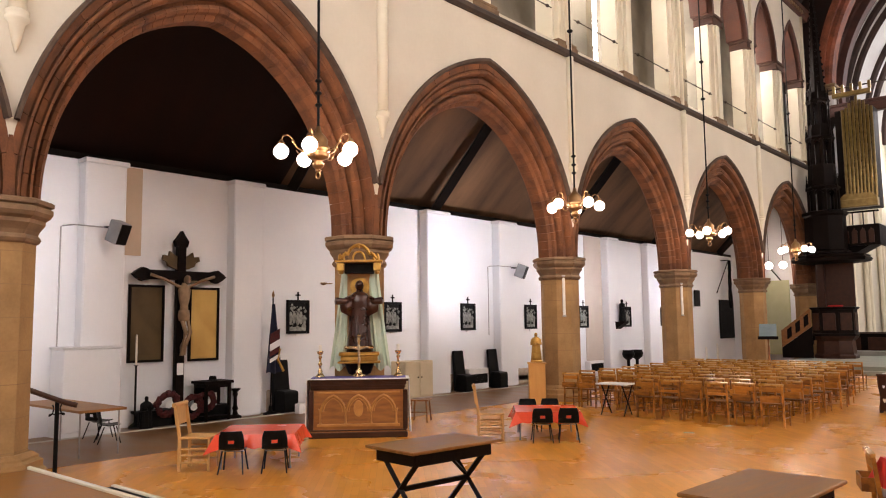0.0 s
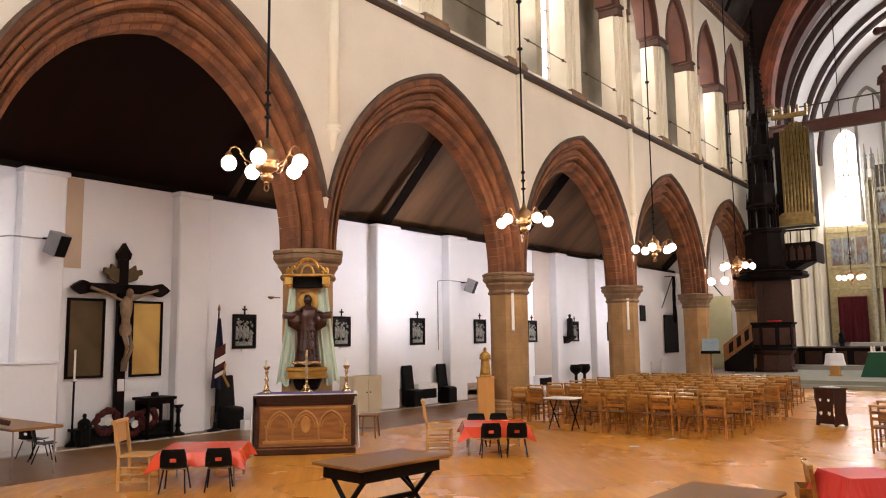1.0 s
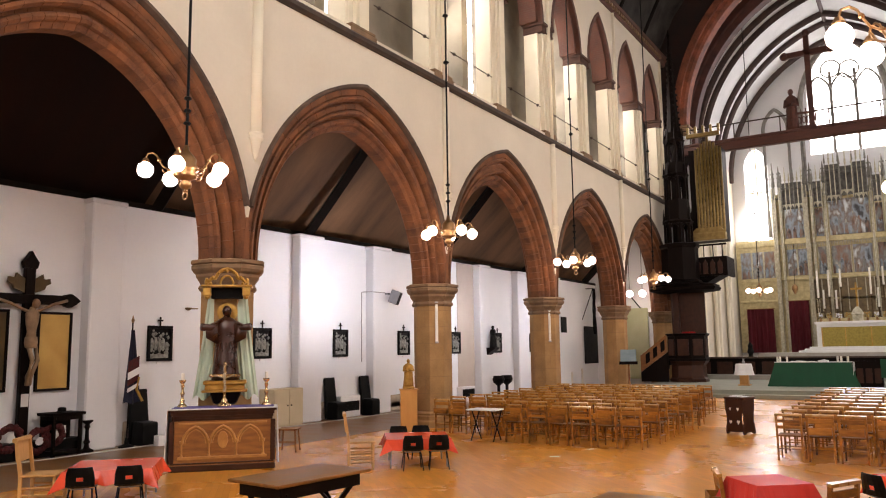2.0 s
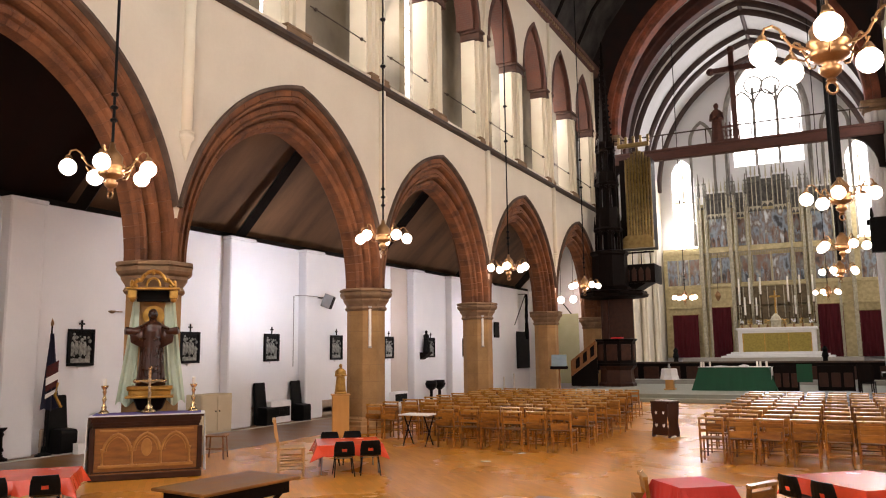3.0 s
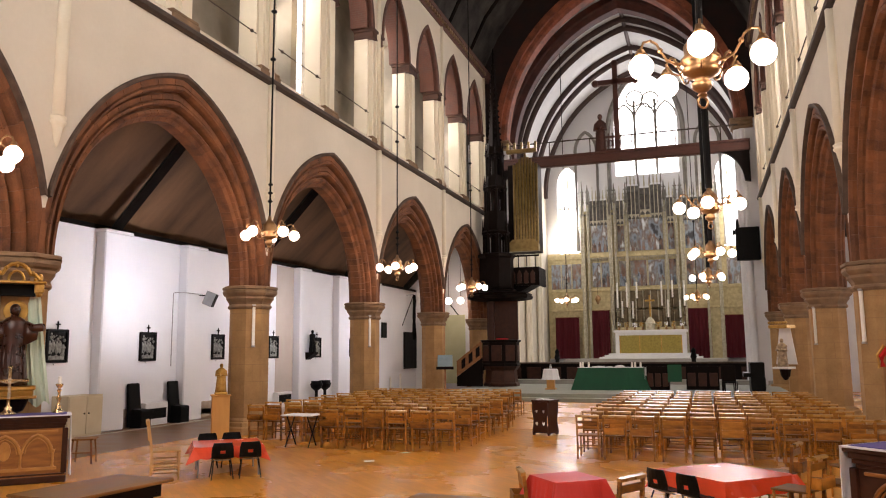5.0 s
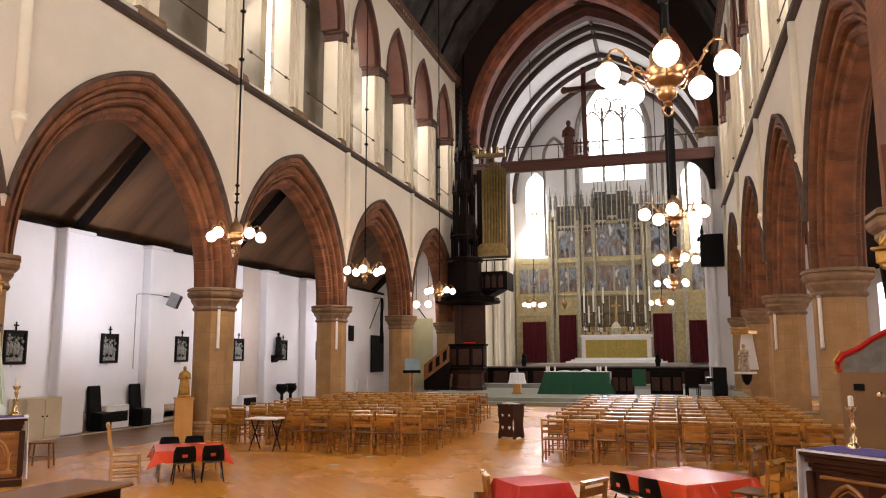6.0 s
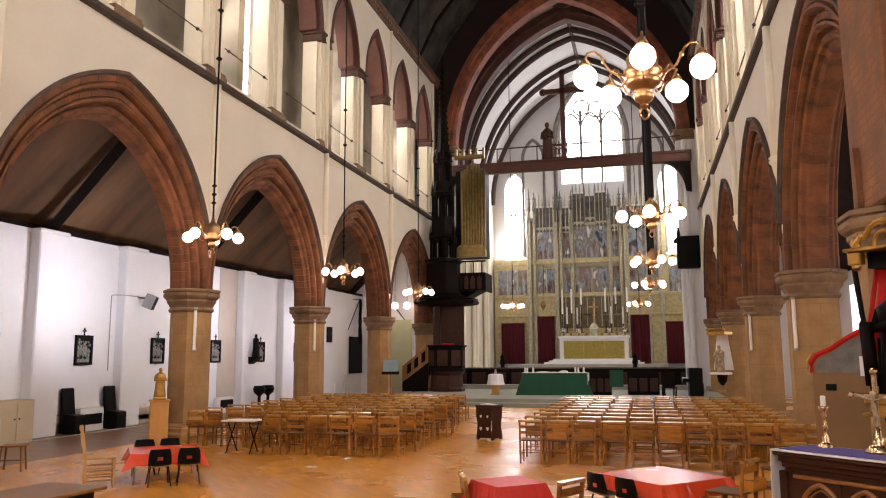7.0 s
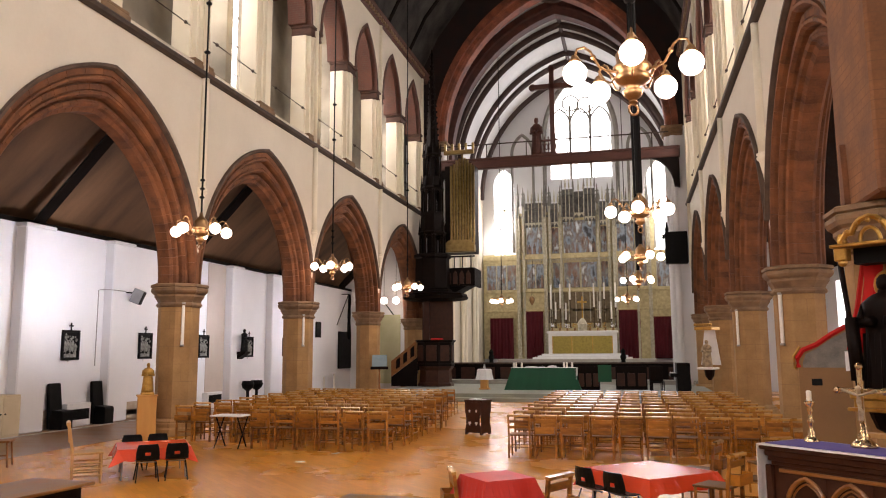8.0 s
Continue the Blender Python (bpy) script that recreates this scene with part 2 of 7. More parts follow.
IN_A, IN_H = 2.92, INAPEX - CAP             # inner edge


def ring(s):
    return ARCH_A + (IN_A - ARCH_A) * s, ARCH_H + (IN_H - ARCH_H) * s


BAYS = [(-9.9, 1.0), (-3.2, 6.4 / 7.0), (3.5, 1.0), (10.5, 1.0), (17.5, 1.0), (24.5, 1.0)]   # centre and width factor


def arcade_wall(name, xf, sgn, label):
    """Plastered wall over the arches; xf is the nave face, sgn points away from the nave."""
    bm = B()
    a, h = ring(0.06)
    for yc, f in BAYS:
        n = 44
        cols = []
        for i in range(n + 1):
            u = -1 + 2 * i / n
            y, z = arc(a, h, u)
            y = max(-3.5, min(3.5, y))
            cols.append((yc + y * f, CAP + z))
        for (y0, z0), (y1, z1) in zip(cols, cols[1:]):
            if y1 - y0 < 1e-4:
                continue
            for x in (xf, xf + sgn * 1.0):
                bm.faces.new([bm.verts.new(p) for p in ((x, y0, z0), (x, y1, z1), (x, y1, STR + 0.3), (x, y0, STR + 0.3))])
            bm.faces.new([bm.verts.new(p) for p in ((xf, y0, z0), (xf, y1, z1), (xf + sgn, y1, z1), (xf + sgn, y0, z0))])
        bm.faces.new([bm.verts.new(p) for p in ((xf, yc - 3.5 * f, STR + 0.3), (xf, yc + 3.5 * f, STR + 0.3), (xf + sgn * 1.9, yc + 3.5 * f, STR + 0.3), (xf + sgn * 1.9, yc - 3.5 * f, STR + 0.3))])
    bmesh.ops.remove_doubles(bm, verts=bm.verts, dist=0.0005)
    return structure(name, bm, PLASTER, label)


wall_n = arcade_wall("wall_north", 0.0, -1, "cream plastered nave wall above pointed arches")
wall_s = arcade_wall("wall_south", W, 1, "cream plastered nave wall above pointed arches")

# piers: chamfered square shafts with moulded capitals and plinths
PIER_Y = [-13.4, -6.4, 0, 7, 14, 21, 28]


def octa(bm, prof, flat=0.43):
    """Eight-sided lofted shape: (half width, z) rows, broad faces and narrower chamfers."""
    rings = []
    for w, z in prof:
        c = w * flat
        rings.append([bm.verts.new((x, y, z)) for x, y in ((w, -c), (w, c), (c, w), (-c, w), (-w, c), (-w, -c), (-c, -w), (c, -w))])
    for a, b in zip(rings, rings[1:]):
        for i in range(8):
            bm.faces.new((a[i], a[(i + 1) % 8], b[(i + 1) % 8], b[i]))
    bm.faces.new(list(reversed(rings[0])))
    bm.faces.new(rings[-1])
    return bm


def pier(m):
    t = new("pier")
    t.matrix_world = m
    tagged(t, "tan sandstone nave pier with moulded capital", "pier", "nave piers", "structure")
    part("shaft", octa(B(), [(0.455, 0.38), (0.455, 3.06)]), SANDSTONE, t)
    part("capital", octa(B(), [(0.46, 3.05), (0.49, 3.07), (0.51, 3.11), (0.49, 3.15), (0.47, 3.17), (0.49, 3.22), (0.55, 3.31), (0.55, 3.36), (0.60, 3.40), (0.63, 3.45), (0.63, 3.51), (0.60, 3.53), (0.64, 3.55), (0.64, 3.60), (0.61, CAP)]), CAPSTONE, t, "weathered brown moulded capital")
    bm = B()
    prism(bm, [(-0.075, CAP), (0.075, CAP), (0.06, CAP + 0.4), (0.025, CAP + 0.8), (-0.025, CAP + 0.8), (-0.06, CAP + 0.4)], "x", 0.2, 0.466)
    part("spandrel_stone", bm, REDSTONE, t, "narrow red sandstone wedge between two arches")
    part("plinth", octa(B(), [(0.66, 0.0), (0.66, 0.16), (0.62, 0.20), (0.62, 0.28), (0.57, 0.31), (0.57, 0.34), (0.50, 0.39)]), SANDSTONE, t)
    return t


first_pier = pier(pose(-0.46, PIER_Y[0], 0))
for yp in PIER_Y[1:]:
    copy_thing(first_pier, pose(-0.46, yp, 0))
for yp in PIER_Y:
    copy_thing(first_pier, pose(W + 0.46, yp, 0, 0, 0, 180) if yp else pose(W + 0.16, 0.15, 0, 0, 0, 180))
bm = B()
box(bm, W - 0.24, W + 0.03, -1.0, 0.56, CAP, STR, 0.03)
structure("pier_block_south", bm, coursed("warm_coursed_pier_stone", (0.085, 0.030, 0.010), (0.30, 0.125, 0.044), (0.15, 0.062, 0.024), 0.34, 0.11), "broad coursed red-brown stone block above a pier", category="pier")

# arches: three rings of voussoirs and a hood mould
ORDERS = [  # outer s, inner s, front setback, roll
    (0.06, 0.36, 0.0), (0.36, 0.68, 0.12), (0.68, 1.0, 0.26)]
NV = (21, 31, 47)     # stones in the outer ring, narrower bricks in the inner ones


def voussoir_mesh(o, i):
    s0, s1, back = ORDERS[o]
    u0, u1 = -1 + 2 * i / NV[o] + 0.0008, -1 + 2 * (i + 1) / NV[o] - 0.0008
    if o == 2:
        prof = [(s0, back + 0.05), (s0 + 0.06, back + 0.06), (s0 + 0.09, back - 0.03), (s0 + 0.16, back - 0.06), (s0 + 0.21, back - 0.02), (s0 + 0.23, back + 0.06), (s1, back + 0.12), (s1, 1.0 - back - 0.07), (s0 + 0.22, 1.0 - back), (s0, 1.0 - back)]
    else:
        prof = [(s0, back + 0.05 * o), (s0 + 0.05, back + 0.055 * o), (s0 + 0.07, back), (s1 - 0.14, back), (s1 - 0.125, back + 0.04), (s1 - 0.105, back + 0.035), (s1 - 0.09, back - 0.03), (s1 - 0.035, back - 0.025), (s1, back + 0.05), (s1, 1.0 - back - 0.04), (s1 - 0.08, 1.0 - back), (s0, 1.0 - back)]
    bm = B()
    us = [u0 + (u1 - u0) * k / 2 for k in range(3)]
    rows = []
    for u in us:
        row = []
        for s, d in prof:
            a, h = ring(s)
            y, z = arc(a, h, u)
            row.append(bm.verts.new((-d, y, z)))
        rows.append(row)
    n = len(prof)
    for a, b in zip(rows, rows[1:]):
        for k in range(n):
            bm.faces.new((a[k], a[(k + 1) % n], b[(k + 1) % n], b[k]))
    bm.faces.new(rows[0])
    bm.faces.new(list(reversed(rows[-1])))
    bmesh.ops.recalc_face_normals(bm, faces=bm.faces)
    me = bpy.data.meshes.new("voussoir")
    bm.to_mesh(me)
    bm.free()
    me.materials.append(REDSTONE)
    return me


VM = [voussoir_mesh(o, i) for o in range(3) for i in range(NV[o])]


def hood_mesh():
    bm = B()
    prof = [(-0.02, -0.10), (0.05, -0.10), (0.09, -0.03), (0.09, 0.05), (-0.02, 0.05)]
    rows = []
    for k in range(61):
        u = -1 + 2 * k / 60
        pts = [(-d, *arc(*ring(s), u)) for s, d in prof]
        if max(abs(p[1]) for p in pts) < 3.495:
            rows.append([bm.verts.new(p) for p in pts])
    for a, b in zip(rows, rows[1:]):
        for k in range(5):
            bm.faces.new((a[k], a[(k + 1) % 5], b[(k + 1) % 5], b[k]))
    bm.faces.new(rows[0])
    bm.faces.new(list(reversed(rows[-1])))
    bmesh.ops.recalc_face_normals(bm, faces=bm.faces)
    me = bpy.data.meshes.new("hood_mould")
    bm.to_mesh(me)
    bm.free()
    me.materials.append(HOOD)
    return me


HM = hood_mesh()


def arch(name, m):
    t = new(name)
    t.matrix_world = m
    tagged(t, "pointed red sandstone arch with stepped moulded rings", "arch", "nave arches", "structure")
    new("hood_mould", HM).parent = t
    for me in VM:
        new("voussoir", me).parent = t


for yc, f in BAYS:
    narrow = Matrix.Diagonal((1, f, 1, 1))
    arch("arch_north", pose(0, yc, CAP) @ narrow)
    arch("arch_south", pose(W, yc, CAP, 0, 0, 180) @ narrow)


# clerestory: string course, paired pilasters, brick arches, passage and lancets
def clerestory(side, xf, sgn):
    X = lambda d: xf + sgn * d
    bm = B()
    prof = [(X(-0.14), STR + 0.02), (X(-0.16), STR + 0.10), (X(-0.10), STR + 0.16), (X(-0.02), STR + 0.20), (X(0.05), STR + 0.20), (X(0.05), STR - 0.02), (X(-0.06), STR - 0.02)]
    prism(bm, prof, "y", -14, 28.6)
    structure("string_course_" + side, bm, STRING, "dark moulded stone string course under the clerestory", category="string course")
    # wall over the clerestory arches, with openings
    bm = B()
    SP, AP = 13.22, 15.75
    for k in range(-4, 8):
        yc = 1.75 + 3.5 * k
        n = 18
        for i in range(n):
            ys, zs = [], []
            for j in (i, i + 1):
                y, z = arc(1.42, AP - SP, -1 + 2 * j / n)
                ys.append(yc + y)
                zs.append(SP + z)
            for x in (X(0.0), X(0.75)):
                bm.faces.new([bm.verts.new(p) for p in ((x, ys[0], zs[0]), (x, ys[1], zs[1]), (x, ys[1], CLER), (x, ys[0], CLER))])
        for y0, y1 in ((yc - 1.75, yc - 1.42), (yc + 1.42, yc + 1.75)):
            for x in (X(0.0), X(0.75)):
                bm.faces.new([bm.verts.new(p) for p in ((x, y0, SP), (x, y1, SP), (x, y1, CLER), (x, y0, CLER))])
    structure("clerestory_wall_" + side, bm, PLASTER, "cream plaster wall between the clerestory arches")
    # brick arch rings
    for k in range(-4, 8):
        yc = 1.75 + 3.5 * k
        bm = B()
        rows = []
        for j in range(25):
            u = -1 + 2 * j / 24
            row = []
            for a, h, d in ((1.42, AP - SP, -0.03), (1.25, AP - SP - 0.18, -0.03), (1.25, AP - SP - 0.18, 0.12), (1.12, AP - SP - 0.34, 0.14), (1.12, AP - SP - 0.34, 0.78), (1.42, AP - SP, 0.78)):
                y, z = arc(a, h, u)
                row.append(bm.verts.new((X(d), yc + y, SP + z)))
            rows.append(row)
        for a, b in zip(rows, rows[1:]):
            for q in range(6):
                bm.faces.new((a[q], a[(q + 1) % 6], b[(q + 1) % 6], b[q]))
        bm.faces.new(rows[0])
        bm.faces.new(list(reversed(rows[-1])))
        structure("clerestory_arch_" + side, bm, REDBRICK, "dark red brick clerestory arch", category="arch")
    # outer wall with splayed lancet openings
    bm = B()
    mid = [1.75 + 3.5 * k + (0.72 if k % 2 == 0 else -0.72) for k in range(-4, 8)]
    for c0, c1 in zip(mid, mid[1:]):
        prism(bm, [(X(1.35), c0 + 0.85), (X(1.35), c1 - 0.85), (X(2.1), c1 - 0.6), (X(2.1), c0 + 0.6)], "z", STR + 0.3, CLER + 0.2)
    for c in mid:
        prism(bm, [(X(1.35), STR + 0.3), (X(1.35), 9.75), (X(2.1), 10.25), (X(2.1), STR + 0.3)], "y", c - 0.92, c + 0.92)
        prism(bm, [(X(1.35), CLER + 0.2), (X(1.35), 15.3), (X(2.1), 14.9), (X(2.1), CLER + 0.2)], "y", c - 0.92, c + 0.92)
    box(bm, X(1.35), X(2.1), mid[-1] + 0.92, 29.6, STR + 0.3, CLER + 0.2)
    box(bm, X(1.35), X(2.1), -15.2, mid[0] - 0.92, STR + 0.3, CLER + 0.2)
    structure("clerestory_outer_wall_" + side, bm, SHADEPLASTER, "clerestory passage outer wall, plaster darkened to stand for shade")
    for k in range(-4, 8):
        yc = 1.75 + 3.5 * k + (0.72 if k % 2 == 0 else -0.72)
        w = new("window_clerestory_" + side)
        w.matrix_world = pose(X(1.96), yc, 0)
        tagged(w, "bright plain glazed lancet window of the clerestory", "window", "clerestory windows", "structure")
        bm = B()
        box(bm, 0.05 * sgn, 0.07 * sgn, -0.6, 0.6, 10.1, 14.9)
        part("pane", bm, SKYGLASS, w)
        bm = B()
        for zz in (11.0, 12.0, 13.0, 14.0):
            box(bm, -0.01, 0.02, -0.6, 0.6, zz - 0.015, zz + 0.015)
        box(bm, -0.02, 0.02, -0.02, 0.02, 10.1, 14.9)
        part("glazing_bar", bm, STRING, w)
    # clustered pilasters with brick capitals
    p = new("pilaster")
    p.matrix_world = pose(X(0.30), -14, 0, 0, 0, 0 if sgn < 0 else 180)
    tagged(p, "cream painted clustered pilaster with brown capital", "pilaster", "clerestory pilasters", "structure")
    bm = B()
    prism(bm, [(-0.42, -0.43), (0.10, -0.43), (0.10, -0.32), (0.22, -0.30), (0.22, -0.18), (0.30, -0.16), (0.30, 0.16), (0.22, 0.18), (0.22, 0.30), (0.10, 0.32), (0.10, 0.43), (-0.42, 0.43)], "z", STR + 0.42, 12.87)
    part("shaft", bm, CREAMSTONE, p)
    bm = B()
    for e, z0, z1 in ((0.02, 12.87, 12.95), (0.0, 12.95, 13.13), (0.06, 13.13, 13.24)):
        box(bm, -0.44, 0.30 + e, -0.44 - e, 0.44 + e, z0, z1, 0.015)
    part("capital", bm, DARKCAP, p, "dark red-brown capital band")
    bm = B()
    box(bm, -0.45, 0.33, -0.48, 0.48, STR + 0.2, STR + 0.34, 0.02)
    box(bm, -0.45, 0.31, -0.45, 0.45, STR + 0.34, STR + 0.43, 0.02)
    part("base", bm, CAPSTONE, p)
    for k in range(1, 13):
        copy_thing(p, pose(X(0.30), -14 + 3.5 * k, 0, 0, 0, 0 if sgn < 0 else 180))
    # iron tie rods with ball ends across the openings
    r = new("guard_rail")
    r.matrix_world = pose(X(0.12), 1.75 - 14, 10.15)
    tagged(r, "thin black iron rail with ball ends across a clerestory opening", "rail", "clerestory rails", "structure")
    bm = B()
    rod(bm, (0, -1.2, 0), (0, 1.2, 0), 0.016, n=6)
    part("bar", bm, STRING, r)
    for yy in (-1.0, 1.0):
        part("ball", ball(B(), (0, yy, 0), 0.05, 8), STRING, r)
    for k in range(1, 12):
        copy_thing(r, pose(X(0.12), 1.75 - 14 + 3.5 * k, 10.15))
    # cream wall shafts over the piers with a tapered tip
    s = new("wall_shaft")
    s.matrix_world = pose(X(-0.03), -14, 0)
    tagged(s, "slim cream painted wall shaft with a tapered corbel", "wall shaft", "wall shafts", "structure")
    part("shaft", lathe(B(), [(0.11, 6.0), (0.11, STR)], 12), CREAMSTONE, s, smooth=True)
    part("corbel", lathe(B(), [(0.01, 5.50), (0.05, 5.62), (0.105, 5.88), (0.15, 5.92), (0.15, 5.96), (0.12, 5.98), (0.15, 6.01), (0.15, 6.04), (0.11, 6.06)], 12), CREAMSTONE, s, smooth=True)
    part("upper_shaft", lathe(B(), [(0.09, STR + 0.2), (0.09, CLER)], 10, c=(sgn * 0.02, 0, 0)), CREAMSTONE, s, smooth=True)
    for y in (-6.4, 0.15, 7.0, 14.0, 21.0, 27.9):
        copy_thing(s, pose(X(-0.03), y, 0))
    bm = B()
    box(bm, X(0.0), X(2.1), -15.2, 29.2, CLER + 0.2, CLER + 0.5)
    structure("ceiling_passage_" + side, bm, SHADEPLASTER, "clerestory passage ceiling in shade-grey plaster")
    # cornice
    bm = B()
    prism(bm, [(X(0.4), CLER), (X(-0.05), CLER), (X(-0.10), CLER + 0.12), (X(-0.10), CLER + 0.2), (X(-0.22), CLER + 0.30), (X(-0.24), CLER + 0.44), (X(0.4), CLER + 0.44)], "y", -14, 28.8)
    structure("cornice_" + side, bm, REDBRICK, "moulded brown cornice under the nave roof", category="cornice")
    bm = B()
    for i in range(140):
        y = -14 + i * 0.3
        box(bm, X(-0.19), X(-0.05), y, y + 0.14, CLER + 0.12, CLER + 0.26)
    tagged(structure("cornice_dentil_" + side, bm, CAPSTONE, "row of small brown dentil blocks under the cornice"), kind="stuff")


clerestory("north", 0.0, -1)
clerestory("south", W, 1)

# nave roof: dark boarded, canted, with ribs
bm = B()
RP = [(-0.5, CLER + 0.44), (0.6, 19.0), (3.2, 22.4), (AX, 23.6), (W - 3.2, 22.4), (W - 0.6, 19.0), (W + 0.5, CLER + 0.44)]
outer = [(x, z + 0.3) for x, z in reversed(RP)]
prism(bm, RP + outer, "y", -15.2, CH0 + 0.2)
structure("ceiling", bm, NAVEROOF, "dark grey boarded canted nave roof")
bm = B()
for y in np.arange(-12.25, 29, 3.5):
    for (x0, z0), (x1, z1) in zip(RP, RP[1:]):
        rod(bm, (x0, float(y), z0 - 0.05), (x1, float(y), z1 - 0.05), 0.11, n=6)
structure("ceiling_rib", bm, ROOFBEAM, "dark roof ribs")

# unseen west end behind the camera, with an added glowing opening for light
bm = B()
box(bm, AISLE - 0.5, AX - 3.3, -15.2, -14.7, 0, 24)
box(bm, AX + 3.3, W + 6.2, -15.2, -14.7, 0, 24)
box(bm, AX - 3.3, AX + 3.3, -15.2, -14.7, 0, 5.4)
box(bm, AX - 3.3, AX + 3.3, -15.2, -14.7, 13.6, 24)
structure("wall_west", bm, PLASTER, "unseen cream plaster west wall closing the nave")
bm = B()
box(bm, AX - 3.3, AX + 3.3, -15.0, -14.98, 5.4, 13.6)
structure("west_glow_opening", bm, SKYGLASS, "unseen glowing west opening added for light", category="window")

# north aisle: limewashed wall with buttresses, sloping boarded roof with timbers
bm = B()
box(bm, AISLE - 0.45, AISLE, -15.2, 29.2, 0, ATOP)
structure("wall_aisle_north", bm, WHITE, "bluish white limewashed aisle wall")
bm = B()
box(bm, AISLE - 0.45, AISLE + 0.03, -15.2, 29.2, ATOP, ATOP + 0.12)
structure("wall_plate_north", bm, ROOFBEAM, "dark timber wall plate under the aisle roof", category="wall plate")
BUTT = [(-3.68, -2.88), (-0.42, 0.34), (5.85, 6.8), (9.2, 10.1), (16.0, 16.8), (19.3, 20.1), (22.9, 23.7)]
for i, (y0, y1) in enumerate(BUTT):
    bm = B()
    box(bm, AISLE - 0.02, AISLE + 0.30, y0, y1, 0.0, ATOP - 0.05, 0.03)
    box(bm, AISLE - 0.02, AISLE + 0.34, y0 - 0.04, y1 + 0.04, ATOP - 0.10, ATOP + 0.0, 0.02)
    structure("aisle_pilaster", bm, WHITE, "white limewashed flat wall pier", category="wall pier")
bm = B()
box(bm, AISLE - 0.01, AISLE + 0.012, -2.87, -2.42, 3.4, ATOP - 0.02)
structure("wall_patch", bm, BUFF, "unpainted buff plaster strip beside the wall pier", category="wall patch")
bm = B()
box(bm, AISLE - 0.01, AISLE + 0.012, 14.75, 15.99, 0.5, ATOP - 0.02)
structure("wall_patch", bm, mat("pale_buff_wall_tone", (0.46, 0.39, 0.33), (0.60, 0.52, 0.45), 0.9, 0.8), "pale buff stretch of the aisle wall", category="wall patch")
for y0, y1 in ((0.66, 1.3), (7.0, 7.4), (10.0, 11.2)):
    bm = B()
    box(bm, AISLE - 0.01, AISLE + 0.06, y0, y1, 0.0, 0.5, 0.03)
    box(bm, AISLE - 0.01, AISLE + 0.06, y0, y1, 0.1, 0.30, 0.02)
    structure("wall_footing", bm, mat("bare_stone_footing", (0.30, 0.22, 0.15), (0.5, 0.42, 0.33), 0.9, 4.0), "patch of bare tan stone at the foot of the wall", category="footing")
bm = B()
prism(bm, [(AISLE - 0.5, ATOP + 0.10), (-0.98, 8.85), (-0.98, 9.1), (AISLE - 0.5, ATOP + 0.4)], "y", 1.3, 29.2)
structure("ceiling_aisle_north", bm, DARKROOF, "brown boarded lean-to aisle roof")
# west bay: the shade is put into the board colour
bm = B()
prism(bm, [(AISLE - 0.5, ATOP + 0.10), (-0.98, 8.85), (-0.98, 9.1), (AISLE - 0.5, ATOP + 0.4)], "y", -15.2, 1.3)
structure("ceiling_aisle_west", bm, SHADEROOF, "boarded lean-to aisle roof, coloured dark red for shade")
# the rafter at 1.3 is added to cover the roof colour seam
for y in (1.3, 6.4, 13.4, 20.4, 27.4):
    bm = B()
    rod(bm, (AISLE + 0.1, y, ATOP + 0.06), (-1.05, y, 8.60), 0.17, n=4)
    structure("roof_timber", bm, ROOFBEAM, "black timber rafter of the aisle roof", category="rafter")
bm = B()
box(bm, AISLE + 0.63, AISLE + 0.68, -15, 29, 0.0, 0.022, 0.006)
structure("floor_pipe_north", bm, mat("pale_trench_edge", (0.42, 0.40, 0.36), (0.66, 0.63, 0.58), 0.6, 4.0), "pale metal edge of the heating trench along the wall", category="trim")

# south aisle, closed, with windows
bm = B()
SX = W + 5.5
for k in range(-2, 4):
    yc = 3.5 + D * k
    box(bm, SX, SX + 0.45, yc - 3.5, yc - 0.8, 0, 5.4)
    box(bm, SX, SX + 0.45, yc + 0.8, yc + 3.5, 0, 5.4)
    box(bm, SX, SX + 0.45, yc - 0.8, yc + 0.8, 0, 2.3)
    box(bm, SX, SX + 0.45, yc - 0.8, yc + 0.8, 4.8, 5.4)
box(bm, SX, SX + 0.45, 28, 29.2, 0, 5.4)
structure("wall_aisle_south", bm, WHITE, "white limewashed south aisle wall")
for k in range(-2, 4):
    yc = 3.5 + D * k
    bm = B()
    box(bm, SX + 0.2, SX + 0.22, yc - 0.8, yc + 0.8, 2.3, 4.8)
    structure("window_aisle_south", bm, SKYGLASS, "bright south aisle window", category="window")
# south roof: shade is put into the board colour here too
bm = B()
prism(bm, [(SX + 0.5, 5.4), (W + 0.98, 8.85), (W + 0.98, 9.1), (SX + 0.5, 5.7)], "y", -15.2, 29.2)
structure("ceiling_aisle_south", bm, SHADEROOF, "boarded lean-to aisle roof, coloured dark red for shade")
bm = B()
for x0, x1 in ((AISLE - 0.4, -0.2), (W + 0.2, SX + 0.4)):
    box(bm, x0, x1, 29.2, 29.6, 0, 9.2)
structure("wall_aisle_end", bm, WHITE, "white plastered end wall of the aisle")

# chancel arch wall
SPC, CA, CAPX = 13.1, 5.75, 21.1
bm = B()
n = 40
for y in (CH0, CH0 + 1.1):
    for i in range(n):
        p0, p1 = arc(CA + 0.6, CAPX + 0.8 - SPC, -1 + 2 * i / n), arc(CA + 0.6, CAPX + 0.8 - SPC, -1 + 2 * (i + 1) / n)
        bm.faces.new([bm.verts.new(p) for p in ((AX + p0[0], y, SPC + p0[1]), (AX + p1[0], y, SPC + p1[1]), (AX + p1[0], y, 24), (AX + p0[0], y, 24))])
